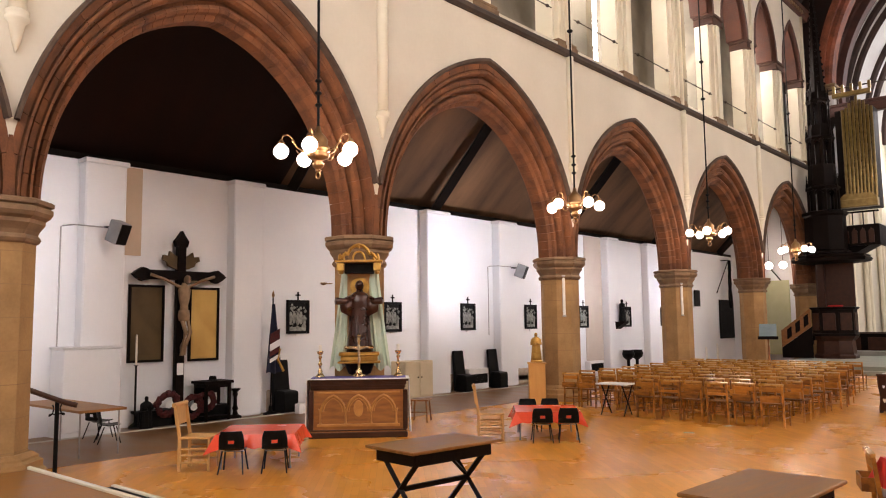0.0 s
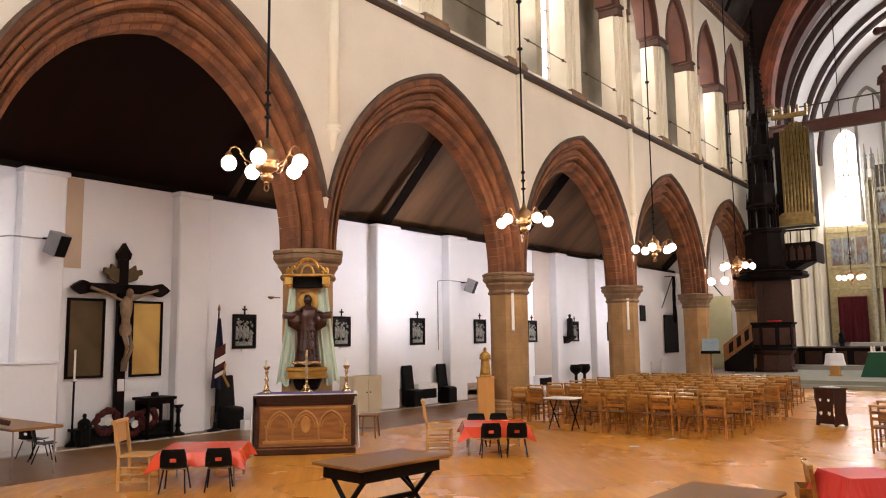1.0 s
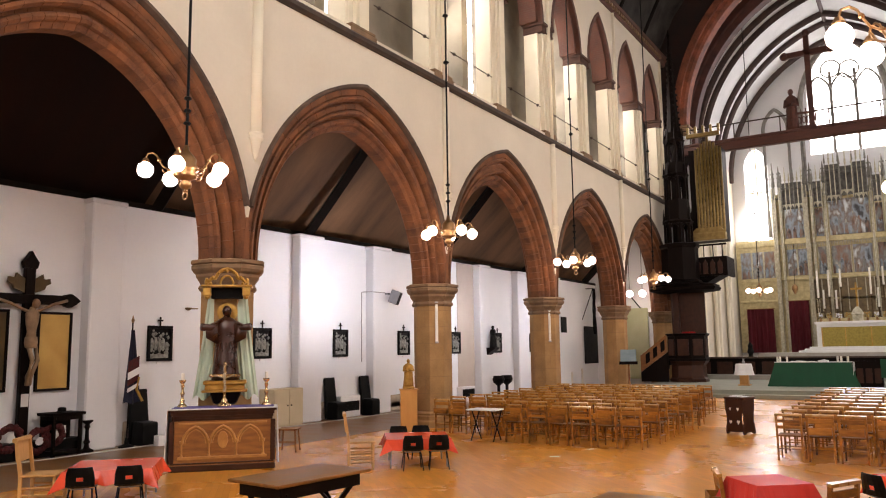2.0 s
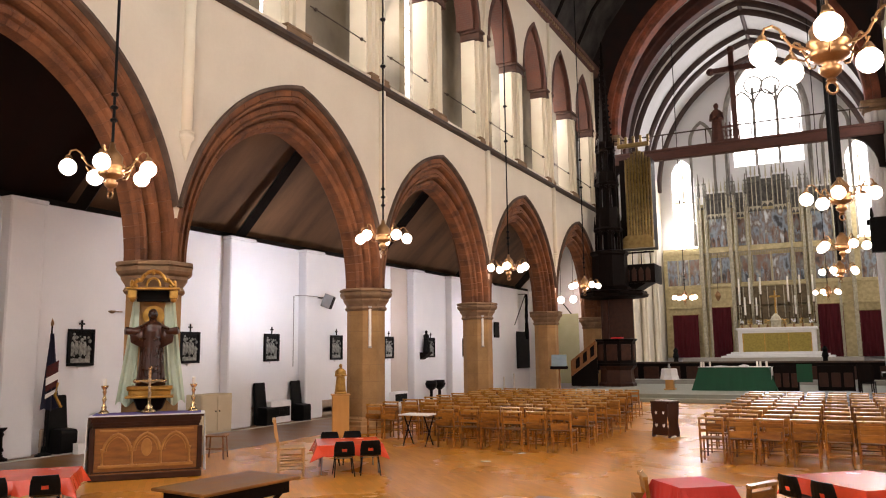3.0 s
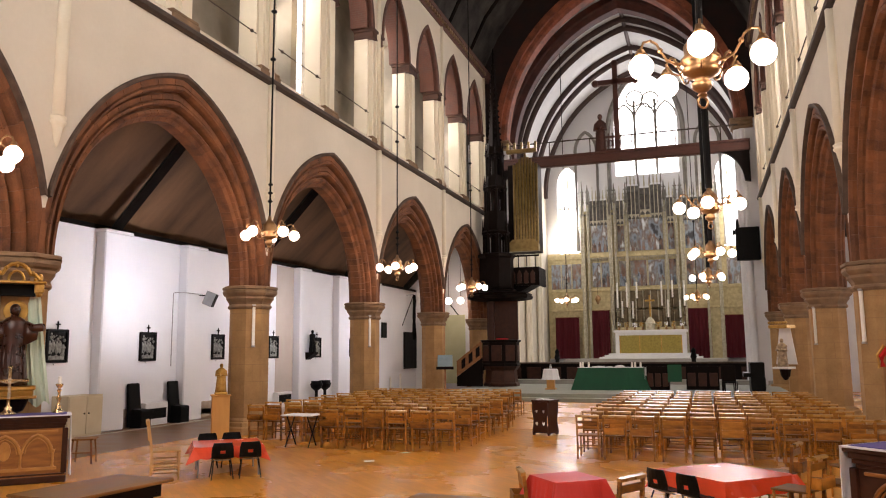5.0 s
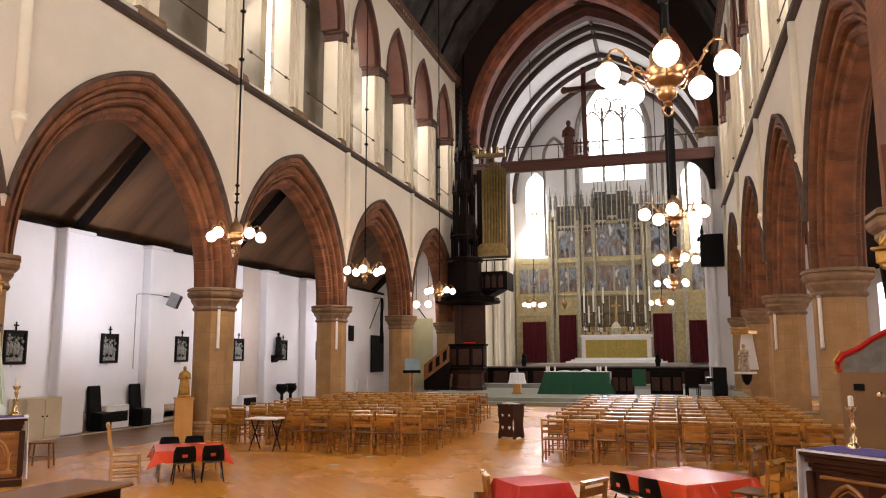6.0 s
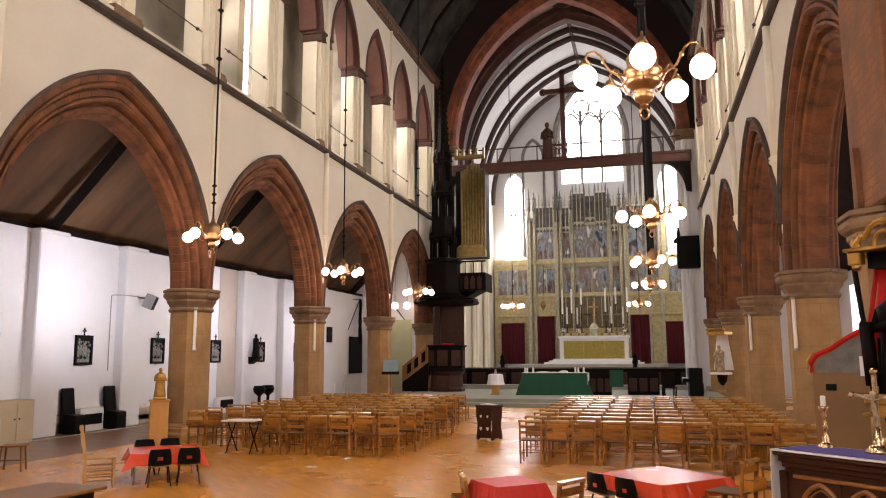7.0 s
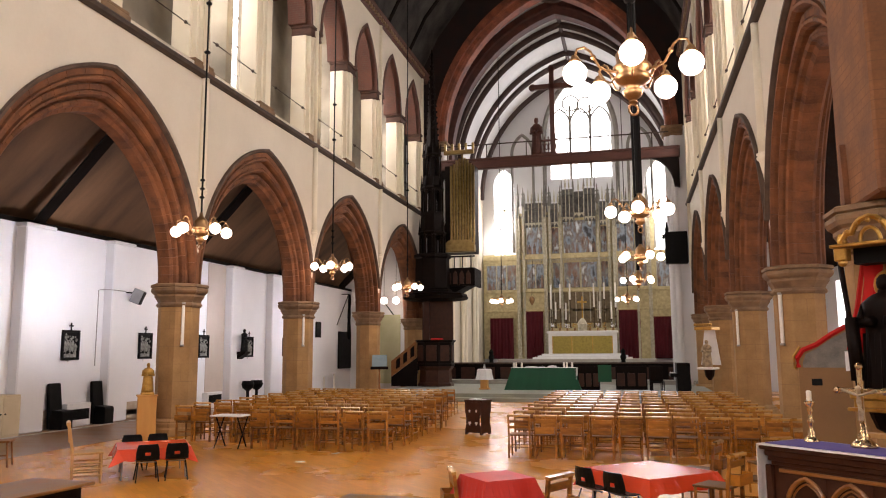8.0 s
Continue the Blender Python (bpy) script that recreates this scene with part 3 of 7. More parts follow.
    for x0, x1 in ((-1.2, AX - CA - 0.6), (AX + CA + 0.6, W + 1.2)):
        bm.faces.new([bm.verts.new(p) for p in ((x0, y, SPC), (x1, y, SPC), (x1, y, 24), (x0, y, 24))])
structure("wall_chancel_arch", bm, MOTTLED, "near-black wall round the chancel arch")

bm = B()
for x0, x1 in ((-1.2, AX - CA - 0.6), (AX + CA + 0.6, W + 1.2)):
    box(bm, x0, x1, CH0, CH0 + 1.1, 0, SPC - 0.004)
structure("wall_chancel_pier", bm, WHITE, "white painted wall beside the chancel arch")


def sweep_arch(name, prof, xc, zc, material, label, n=48, cat="arch"):
    """prof: rows (half span, rise, y)."""
    bm = B()
    rows = []
    for j in range(n + 1):
        u = -1 + 2 * j / n
        row = []
        for a, h, y in prof:
            px, pz = arc(a, h, u)
            row.append(bm.verts.new((xc + px, y, zc + pz)))
        rows.append(row)
    m = len(prof)
    for a, b in zip(rows, rows[1:]):
        for k in range(m):
            bm.faces.new((a[k], a[(k + 1) % m], b[(k + 1) % m], b[k]))
    bm.faces.new(rows[0])
    bm.faces.new(list(reversed(rows[-1])))
    return structure(name, bm, material, label, category=cat)


H0 = CAPX - SPC
sweep_arch("chancel_arch", [(CA + 0.62, H0 + 0.82, CH0 - 0.06), (CA + 0.30, H0 + 0.40, CH0 - 0.06), (CA + 0.30, H0 + 0.40, CH0 + 0.15), (CA + 0.12, H0 + 0.18, CH0 + 0.17), (CA, H0, CH0 + 0.30), (CA, H0, CH0 + 1.0), (CA + 0.62, H0 + 0.82, CH0 + 1.15)], AX, SPC, ARCHBRICK, "great red brick chancel arch in stepped rings")
for sx, nm in ((AX - CA, "north"), (AX + CA, "south")):
    bm = B()
    sg = -1 if nm == "north" else 1
    for dx, dy, r in ((0.1, 0.25, 0.2), (0.3, 0.05, 0.16), (0.1, 0.75, 0.2)):
        lathe(bm, [(r, 0.3), (r, SPC - 0.5)], 10, c=(sx + sg * dx, CH0 + dy, 0))
    box(bm, min(sx + sg * 0.23, sx + sg * 0.75), max(sx + sg * 0.23, sx + sg * 0.75), CH0 - 0.03, CH0 + 1.13, 0.3, SPC - 0.5)
    structure("chancel_respond_" + nm, bm, WHITE, "white painted clustered shafts of the chancel arch", category="wall shaft")
    bm = B()
    for e, z0, z1 in ((0.0, SPC - 0.5, SPC - 0.35), (0.08, SPC - 0.35, SPC - 0.15), (0.15, SPC - 0.15, SPC)):
        box(bm, min(sx - sg * (0.1 + e), sx + sg * 0.8), max(sx - sg * (0.1 + e), sx + sg * 0.8), CH0 - 0.12 - e, CH0 + 1.1, z0, z1, 0.03)
    structure("chancel_capital_" + nm, bm, CAPSTONE, "dark carved capital of the chancel arch", category="capital")

# dais and chancel floor
bm = B()
box(bm, -0.2, W + 0.2, 20.2, 29.0, 0.0, 0.30, 0.015)
box(bm, -0.2, W + 0.2, 19.8, 20.22, 0.0, 0.15, 0.015)
structure("dais", bm, DAIS, "pale grey-green carpeted dais with two steps", category="dais")
bm = B()
box(bm, -0.5, W + 0.5, 29.0, EAST, 0.0, 0.5)
box(bm, 0.3, W - 0.3, 38, EAST, 0.5, 0.95)
box(bm, 1.5, W - 1.5, 41.5, EAST, 0.95, 1.4)
structure("floor_chancel", bm, mat("grey_chancel_stone", (0.3, 0.28, 0.25), (0.42, 0.4, 0.36), 0.6, 2.0), "grey stone chancel floor in steps")

# chancel walls, vault, ribs
bm = B()
for x0, x1 in ((-0.9, -0.3), (W + 0.3, W + 0.9)):
    box(bm, x0, x1, CH0 + 1.1, EAST + 0.5, 0, 14)
structure("wall_chancel", bm, PLASTER, "cream plaster chancel side walls")
for sx, sg in ((-0.3, 1), (W + 0.3, -1)):
    for yq in (30.9, 34.8, 38.4, 42.0):
        for dy in (-0.28, 0.0, 0.28):
            bm = B()
            lathe(bm, [(0.17, 0.5), (0.17, 0.7), (0.12, 0.8), (0.12, 12.6), (0.18, 12.8), (0.2, 13.2)], 10, c=(sx + sg * (0.18 if dy else 0.3), yq + dy, 0))
            structure("chancel_shaft", bm, CREAMSTONE, "slim cream wall shaft of the chancel", True, "wall shaft")
VA, VH, VS = AX + 0.35, 9.2, 13.2
bm = B()
rows = []
for y in (CH0 + 1.1, EAST + 0.5):
    rows.append([bm.verts.new((AX + arc(VA, VH, -1 + 2 * j / 48)[0], y, VS + arc(VA, VH, -1 + 2 * j / 48)[1])) for j in range(49)])
    rows.append([bm.verts.new((AX + arc(VA + 0.3, VH + 0.3, -1 + 2 * j / 48)[0], y, VS + arc(VA + 0.3, VH + 0.3, -1 + 2 * j / 48)[1])) for j in range(49)])
for a, b in ((0, 2), (1, 3)):
    for j in range(48):
        bm.faces.new((rows[a][j], rows[a][j + 1], rows[b][j + 1], rows[b][j]))
structure("ceiling_chancel", bm, VAULT, "white plastered pointed chancel vault")
MAINRIB = mat("dark_red_vault_rib", (0.030, 0.012, 0.010), (0.12, 0.042, 0.032), 0.85, 2.0)
sweep_arch("vault_main_rib", [(VA + 0.05, VH + 0.05, 32.9), (VA - 0.35, VH - 0.38, 32.9), (VA - 0.42, VH - 0.46, 33.05), (VA - 0.72, VH - 0.80, 33.2), (VA - 0.72, VH - 0.80, 33.9), (VA - 0.35, VH - 0.38, 34.2), (VA + 0.05, VH + 0.05, 34.2)], AX, VS, MAINRIB, "broad dark red stepped arch across the chancel vault", cat="rib")
for y in (31.4, 36.3, 37.7, 41.0, 42.6, 45.6):
    sweep_arch("vault_rib", [(VA + 0.05, VH + 0.05, y - 0.22), (VA - 0.18, VH - 0.20, y - 0.15), (VA - 0.30, VH - 0.34, y), (VA - 0.18, VH - 0.20, y + 0.15), (VA + 0.05, VH + 0.05, y + 0.22)], AX, VS, RIB, "dark brown transverse vault rib", cat="rib")
bm = B()
rod(bm, (AX, CH0 + 1.2, VS + VH - 0.02), (AX, EAST, VS + VH - 0.02), 0.14, n=6)
structure("vault_ridge", bm, RIB, "dark ridge rib", category="rib")

bm = B()
tube(bm, [(AX + 0.78 * math.cos(a), 31.9 + 0.78 * math.sin(a), VS + VH - 0.22) for a in np.linspace(0, 2 * math.pi, 25)], 0.15, 8)
structure("vault_roundel", bm, RIB, "dark moulded ring at the crown of the chancel vault", True, "roundel")

EASTSTONE = mat("grey_window_stone", (0.15, 0.14, 0.13), (0.34, 0.32, 0.29), 0.8, 3.0, bump=0.2)
# east wall with traceried window and two lancets
bm = B()
wy0, wy1 = EAST, EAST + 0.5
LW = [(0.55, 2.1, 8.9, 15.6), (4.9, 9.35, 14.6, 22.4), (11.75, 13.3, 8.9, 15.6)]
xs = [-0.9, 0.55, 2.1, 4.9, 9.35, 11.75, 13.3, W + 0.9]
box(bm, xs[0], xs[1], wy0, wy1, 0, 23)
box(bm, xs[2], xs[3], wy0, wy1, 0, 23)
box(bm, xs[4], xs[5], wy0, wy1, 0, 23)
box(bm, xs[6], xs[7], wy0, wy1, 0, 23)
for x0, x1, z0, z1 in LW:
    box(bm, x0, x1, wy0, wy1, 0, z0)
    c, a, rise = (x0 + x1) / 2, (x1 - x0) / 2, (x1 - x0) * 0.85
    pts = [(c + arc(a, rise, -1 + 2 * j / 16)[0], z1 - rise + arc(a, rise, -1 + 2 * j / 16)[1]) for j in range(17)]
    for (xa, za), (xb, zb) in zip(pts, pts[1:]):
        for y in (wy0, wy1):
            bm.faces.new([bm.verts.new(p) for p in ((xa, y, za), (xb, y, zb), (xb, y, 23), (xa, y, 23))])
        bm.faces.new([bm.verts.new(p) for p in ((xa, wy0, za), (xb, wy0, zb), (xb, wy1, zb), (xa, wy1, za))])
structure("wall_east", bm, WHITE, "pale plastered east wall with tall windows")
for i, (x0, x1, z0, z1) in enumerate(LW):
    w = new("window_east")
    tagged(w, "tall bright east window with stone tracery" if i == 1 else "tall bright lancet window", "window", "", "structure")
    bm = B()
    box(bm, x0, x1, EAST + 0.3, EAST + 0.32, z0, z1)
    part("pane", bm, SKYGLASS, w)
    bm = B()
    if i == 1:
        for q in (1, 2):
            x = x0 + (x1 - x0) * q / 3
            box(bm, x - 0.09, x + 0.09, EAST + 0.1, EAST + 0.25, z0, z1 - 2.2)
        for q in range(3):
            c = x0 + (x1 - x0) * (q + 0.5) / 3
            pts = [(c + arc(0.72, 1.2, -1 + 2 * j / 12)[0], EAST + 0.17, z1 - 3.6 + arc(0.72, 1.2, -1 + 2 * j / 12)[1]) for j in range(13)]
            tube(bm, pts, 0.07)
        for c, z in ((AX - 0.2, z1 - 2.0), (AX + 0.9, z1 - 2.2)):
            tube(bm, [(c + 0.6 * math.cos(t), EAST + 0.17, z + 0.6 * math.sin(t)) for t in np.linspace(0, 2 * math.pi, 17)], 0.06)
        for zz in np.arange(z0 + 0.8, z1 - 3.5, 0.9):
            box(bm, x0, x1, EAST + 0.24, EAST + 0.27, float(zz) - 0.02, float(zz) + 0.02)
    else:
        box(bm, (x0 + x1) / 2 - 0.04, (x0 + x1) / 2 + 0.04, EAST + 0.1, EAST + 0.2, z0, z1)
        box(bm, x0, x1, EAST + 0.1, EAST + 0.2, 12.4, 12.5)
    part("tracery", bm, EASTSTONE if i == 1 else CREAMSTONE, w)

# grey stone mouldings: blind lancets beside the great window and its own jamb shafts
for nm, x0, x1, zs, rise, zb, r in (("blind_lancet", 2.0, 3.58, 16.7, 1.45, 9.2, 0.13), ("blind_lancet", 10.52, 12.14, 16.7, 1.45, 9.2, 0.13), ("window_surround", 4.45, 9.75, 17.8, 4.9, 9.2, 0.2)):
    c, a = (x0 + x1) / 2, (x1 - x0) / 2
    bm = B()
    pts = [(x0, EAST - 0.03, zb)] + [(c + arc(a, rise, -1 + 2 * j / 20)[0], EAST - 0.03, zs + arc(a, rise, -1 + 2 * j / 20)[1]) for j in range(21)] + [(x1, EAST - 0.03, zb)]
    tube(bm, pts, r)
    structure(nm, bm, EASTSTONE, "grey stone moulding on the pale east wall", category="moulding")

# rood beam across the chancel arch
beam = thing("rood_beam", "red-brown timber rood beam with curved braces across the chancel arch", "beam")
bm = B()
box(bm, 0.3, W - 0.3, CH0 - 0.45, CH0 - 0.10, 11.42, 11.90, 0.04)
box(bm, 0.3, W - 0.3, CH0 - 0.50, CH0 - 0.06, 11.84, 11.98, 0.02)
part("timber", bm, REDWOOD, beam)
for sg, x in ((1, 0.35), (-1, W - 0.35)):
    bm = B()
    pts = [(x, 11.45), (x + sg * 1.5, 11.45)] + [(x + sg * (1.5 - 1.25 * math.sin(t)), 11.45 - 1.6 * (1 - math.cos(t))) for t in np.linspace(0.1, 1.5, 7)] + [(x, 9.9)]
    prism(bm, pts, "y", CH0 - 0.40, CH0 - 0.15)
    part("brace", bm, DARKWOOD, beam)
bm = B()
rod(bm, (0.8, CH0 - 0.28, 12.75), (W - 0.8, CH0 - 0.28, 12.75), 0.035, n=6)
part("rail", bm, STRING, beam)
for x in np.arange(1.2, W - 1, 2.1):
    part("rail_post", rod(B(), (float(x), CH0 - 0.28, 11.95), (float(x), CH0 - 0.28, 12.75), 0.03, n=6), STRING, beam)


# ---- more materials ----
GOLD = mat("gilded_wood", (0.30, 0.15, 0.03), (0.68, 0.42, 0.11), 0.35, 8.0, metal=0.85, bump=0.3)
BRASS = mat("polished_brass", (0.20, 0.105, 0.045), (0.42, 0.25, 0.12), 0.42, 6.0, metal=0.9, bump=0.05)
ALTARBRASS = mat("bright_altar_brass", (0.55, 0.36, 0.15), (0.85, 0.68, 0.42), 0.24, 9.0, metal=0.95, bump=0.25)
IRON = mat("black_iron", (0.003, 0.003, 0.003), (0.008, 0.0075, 0.0075), 0.55, 10.0, bump=0.1, spec=0.1)
CHAIRWOOD = mat("honey_oak_chair", (0.10, 0.032, 0.005), (0.56, 0.225, 0.030), 0.42, 4.0, stretch=(1.0, 3.0, 3.0), random_mix=0.7, bump=0.08, coat=0.08, spec=0.35)
# seat darker than the frame, partly for the shadow under the chairs
SEATWOOD = mat("dark_brown_seat", (0.085, 0.034, 0.008), (0.27, 0.115, 0.026), 0.55, 5.0, random_mix=0.6, bump=0.1, spec=0.2)
TRESTLEWOOD = mat("dark_worn_trestle_top", (0.085, 0.034, 0.008), (0.33, 0.145, 0.036), 0.42, 2.2, stretch=(6, 0.7, 1), bump=0.06, fine=40, spec=0.2)
RAILWOOD = mat("polished_oak_rail", (0.32, 0.14, 0.025), (0.62, 0.33, 0.08), 0.28, 4.0, random_mix=0.6, bump=0.04, coat=0.5)
PALEWOOD = mat("pale_beech", (0.44, 0.225, 0.065), (0.60, 0.35, 0.13), 0.5, 5.0, stretch=(5, 5, 0.8), bump=0.06)
OAK = mat("warm_carved_oak", (0.15, 0.052, 0.010), (0.37, 0.145, 0.028), 0.45, 4.0, stretch=(1.0, 4, 5), bump=0.12, coat=0.15)
OAKLIGHT = mat("lighter_oak_moulding", (0.30, 0.12, 0.026), (0.56, 0.27, 0.066), 0.42, 5.0, bump=0.1)
OAKDARK = mat("dark_stained_oak_frame", (0.026, 0.008, 0.004), (0.065, 0.022, 0.010), 0.45, 5.0, bump=0.1, spec=0.25)
PLYWOOD = mat("orange_plywood", (0.52, 0.24, 0.055), (0.64, 0.33, 0.09), 0.5, 2.5, stretch=(3, 3, 0.7), bump=0.04)
TABLEWOOD = mat("worn_table_top", (0.21, 0.082, 0.018), (0.40, 0.185, 0.05), 0.42, 3.0, stretch=(5, 0.8, 1), bump=0.08, spec=0.35)
REDCLOTH = mat("orange_red_plastic_cloth", (0.72, 0.060, 0.018), (0.82, 0.09, 0.030), 0.24, 1.5, bump=0.12, fine=9, spec=0.3)
SALMONCLOTH = mat("glossy_red_plastic_cloth", (0.58, 0.035, 0.024), (0.70, 0.06, 0.042), 0.5, 1.5, bump=0.12, fine=9, spec=0.3)
CRIMSON = mat("crimson_cloth", (0.42, 0.012, 0.012), (0.56, 0.028, 0.024), 0.75, 2.0, bump=0.15, fine=10, spec=0.15)
MAROON = mat("maroon_curtain", (0.11, 0.009, 0.016), (0.20, 0.018, 0.028), 0.85, 3.0, bump=0.2, stretch=(6, 6, 0.5))
GREENCLOTH = mat("deep_green_altar_cloth", (0.004, 0.06, 0.028), (0.010, 0.095, 0.045), 0.8, 2.0, bump=0.15)
MINT = mat("pale_green_curtain", (0.42, 0.52, 0.40), (0.60, 0.68, 0.55), 0.8, 2.0, bump=0.1)
LINEN = mat("white_linen", (0.74, 0.74, 0.75), (0.84, 0.84, 0.83), 0.8, 6.0, bump=0.1)
PURPLE = mat("violet_cloth", (0.075, 0.055, 0.24), (0.12, 0.09, 0.33), 0.7, 4.0, bump=0.1)
BLACKPLASTIC = mat("black_plastic", (0.003, 0.003, 0.003), (0.008, 0.0075, 0.0075), 0.38, 9.0, bump=0.04, spec=0.1)
STEEL = mat("dull_steel_tube", (0.30, 0.29, 0.28), (0.46, 0.45, 0.44), 0.4, 9.0, metal=0.8, bump=0.03)
BLACKCLOTH = mat("black_vinyl", (0.003, 0.003, 0.003), (0.008, 0.0075, 0.0075), 0.5, 6.0, bump=0.1, spec=0.1)
BROWNROBE = mat("brown_painted_plaster", (0.012, 0.004, 0.002), (0.065, 0.018, 0.008), 0.3, 5.0, bump=0.25)
FLESH = mat("aged_painted_wood", (0.12, 0.065, 0.03), (0.36, 0.24, 0.14), 0.6, 6.0, bump=0.1)
POLYCHROME = mat("cream_painted_plaster", (0.10, 0.06, 0.035), (0.62, 0.48, 0.30), 0.55, 9.0, bump=0.1)
WAX = mat("white_wax", (0.78, 0.74, 0.66), (0.85, 0.82, 0.75), 0.5, 9.0, bump=0.03)
PAPER = mat("white_paper", (0.78, 0.78, 0.78), (0.85, 0.85, 0.84), 0.8, 9.0, bump=0.02)
BRONZE = mat("dark_bronze_plaque", (0.055, 0.032, 0.012), (0.13, 0.085, 0.035), 0.5, 2.0, metal=0.5, bump=0.1)
GILTPLAQUE = mat("golden_brass_plaque", (0.36, 0.20, 0.045), (0.62, 0.40, 0.12), 0.35, 1.6, metal=0.6, bump=0.05)
SLATE = mat("grey_carved_relief", (0.03, 0.032, 0.028), (0.40, 0.40, 0.36), 0.7, 14.0, bump=0.6)
POPPY = mat("poppy_red_paper", (0.02, 0.002, 0.002), (0.11, 0.007, 0.007), 0.8, 30.0, bump=0.5)
GILTSTONE = mat("gilded_reredos_stone", (0.34, 0.275, 0.135), (0.66, 0.56, 0.31), 0.55, 5.0, metal=0.1, bump=0.35)
COLSTONE = mat("silvery_gilt_stone", (0.26, 0.235, 0.16), (0.62, 0.575, 0.43), 0.5, 6.0, metal=0.1, bump=0.3)
# dark tone that carries the shade between the canopy shafts
SHADESTONE = mat("recess_shade_stone", (0.04, 0.039, 0.036), (0.19, 0.18, 0.16), 0.85, 6.0, bump=0.3)
GREYSTONE = mat("dark_grey_pinnacle_stone", (0.10, 0.10, 0.09), (0.27, 0.25, 0.21), 0.8, 7.0, bump=0.3)
ALTARGOLD = mat("gold_damask_frontal", (0.22, 0.16, 0.02), (0.40, 0.31, 0.06), 0.6, 9.0, bump=0.1)
MARBLE = mat("white_marble", (0.68, 0.68, 0.68), (0.80, 0.80, 0.79), 0.35, 3.0, bump=0.03)
BLUEGREY = mat("blue_grey_lectern_cloth", (0.16, 0.24, 0.27), (0.26, 0.34, 0.37), 0.7, 5.0, bump=0.1)
PIPEGOLD = mat("gilt_organ_pipe", (0.20, 0.13, 0.04), (0.48, 0.34, 0.13), 0.35, 5.0, metal=0.5, bump=0.05)
BLUEFLAG = mat("navy_flag_cloth", (0.004, 0.005, 0.018), (0.010, 0.011, 0.035), 0.8, 5.0)
LITPANEL = mat("lit_yellow_green_tone", (0.50, 0.52, 0.30), (0.60, 0.61, 0.40), 0.8, 2.0, bump=0.04)
TUBELIGHT = mat("white_enamel_tube", (0.80, 0.78, 0.72), (0.86, 0.85, 0.80), 0.4, 9.0, bump=0.0)
GLOBE = glow("lit_opal_globe", (1.0, 0.84, 0.70), 32.0)


def painting(name, cols, scale):
    """Mottled old paint in several tones."""
    m = mat(name, cols[0], cols[1], 0.6, scale, bump=0.2)
    nt = m.node_tree
    N, L = nt.nodes, nt.links
    b = N["Principled BSDF"]
    tc = N.new("ShaderNodeTexCoord")
    n = N.new("ShaderNodeTexNoise")
    n.inputs["Scale"].default_value, n.inputs["Detail"].default_value = scale, 4
    mp = N.new("ShaderNodeMapping")
    mp.inputs["Location"].default_value = (3.1, 7.7, 1.3)
    mp.inputs["Scale"].default_value = (1.5, 1, 0.7)
    L.new(tc.outputs["Object"], mp.inputs[0])
    L.new(mp.outputs[0], n.inputs[0])
    cr = N.new("ShaderNodeValToRGB")
    e = cr.color_ramp.elements
    e[0].position, e[0].color = 0.32, (*cols[0], 1)
    e[1].position, e[1].color = 0.70, (*cols[-1], 1)
    for i, c in enumerate(cols[1:-1]):
        q = e.new(0.32 + 0.38 * (i + 1) / (len(cols) - 1))
        q.color = (*c, 1)
    L.new(n.outputs[0], cr.inputs[0])
    L.new(cr.outputs[0], b.inputs["Base Color"])
    return m


PAINT_A = painting("painted_panel_blue", ((0.05, 0.05, 0.055), (0.28, 0.34, 0.40), (0.18, 0.13, 0.10), (0.68, 0.73, 0.76)), 1.5)
PAINT_B = painting("painted_panel_red", ((0.06, 0.055, 0.05), (0.24, 0.14, 0.10), (0.22, 0.23, 0.23), (0.44, 0.42, 0.34)), 1.9)


def lofted_figure(bm, c, h, w, arms=0.0):
    """A plain robed standing shape, height h and width w; one closed mesh."""
    lathe(bm, [(0.50 * w, 0), (0.48 * w, 0.08 * h), (0.42 * w, 0.3 * h), (0.38 * w, 0.52 * h), (0.40 * w, 0.68 * h), (0.42 * w, 0.76 * h), (0.26 * w, 0.82 * h), (0.13 * w, 0.845 * h), (0.12 * w, 0.87 * h)], 14, c=c, squash=(1, 0.7))
    ball(bm, (c[0], c[1], c[2] + 0.925 * h), 0.075 * h, 10, (0.85, 0.9, 1.05))
    for s in (-1, 1):
        if arms:
            tube(bm, [(c[0] + s * 0.3 * w, c[1], c[2] + 0.75 * h), (c[0] + s * (0.3 * w + arms * 0.5), c[1] - 0.08, c[2] + 0.70 * h), (c[0] + s * (0.3 * w + arms), c[1] - 0.16, c[2] + 0.71 * h)], 0.05 * h, 8)
            prism(bm, [(c[0] + s * 0.28 * w, c[2] + 0.76 * h), (c[0] + s * (0.3 * w + arms * 0.8), c[2] + 0.72 * h), (c[0] + s * (0.3 * w + arms * 0.7), c[2] + 0.56 * h), (c[0] + s * 0.3 * w, c[2] + 0.48 * h)], "y", c[1] - 0.10, c[1] + 0.04)
        else:
            tube(bm, [(c[0] + s * 0.36 * w, c[1], c[2] + 0.74 * h), (c[0] + s * 0.44 * w, c[1] - 0.1 * w, c[2] + 0.58 * h), (c[0] + s * 0.1 * w, c[1] - 0.36 * w, c[2] + 0.6 * h)], 0.045 * h, 8)
    for i in range(7):
        x = c[0] + (i - 3) * 0.12 * w
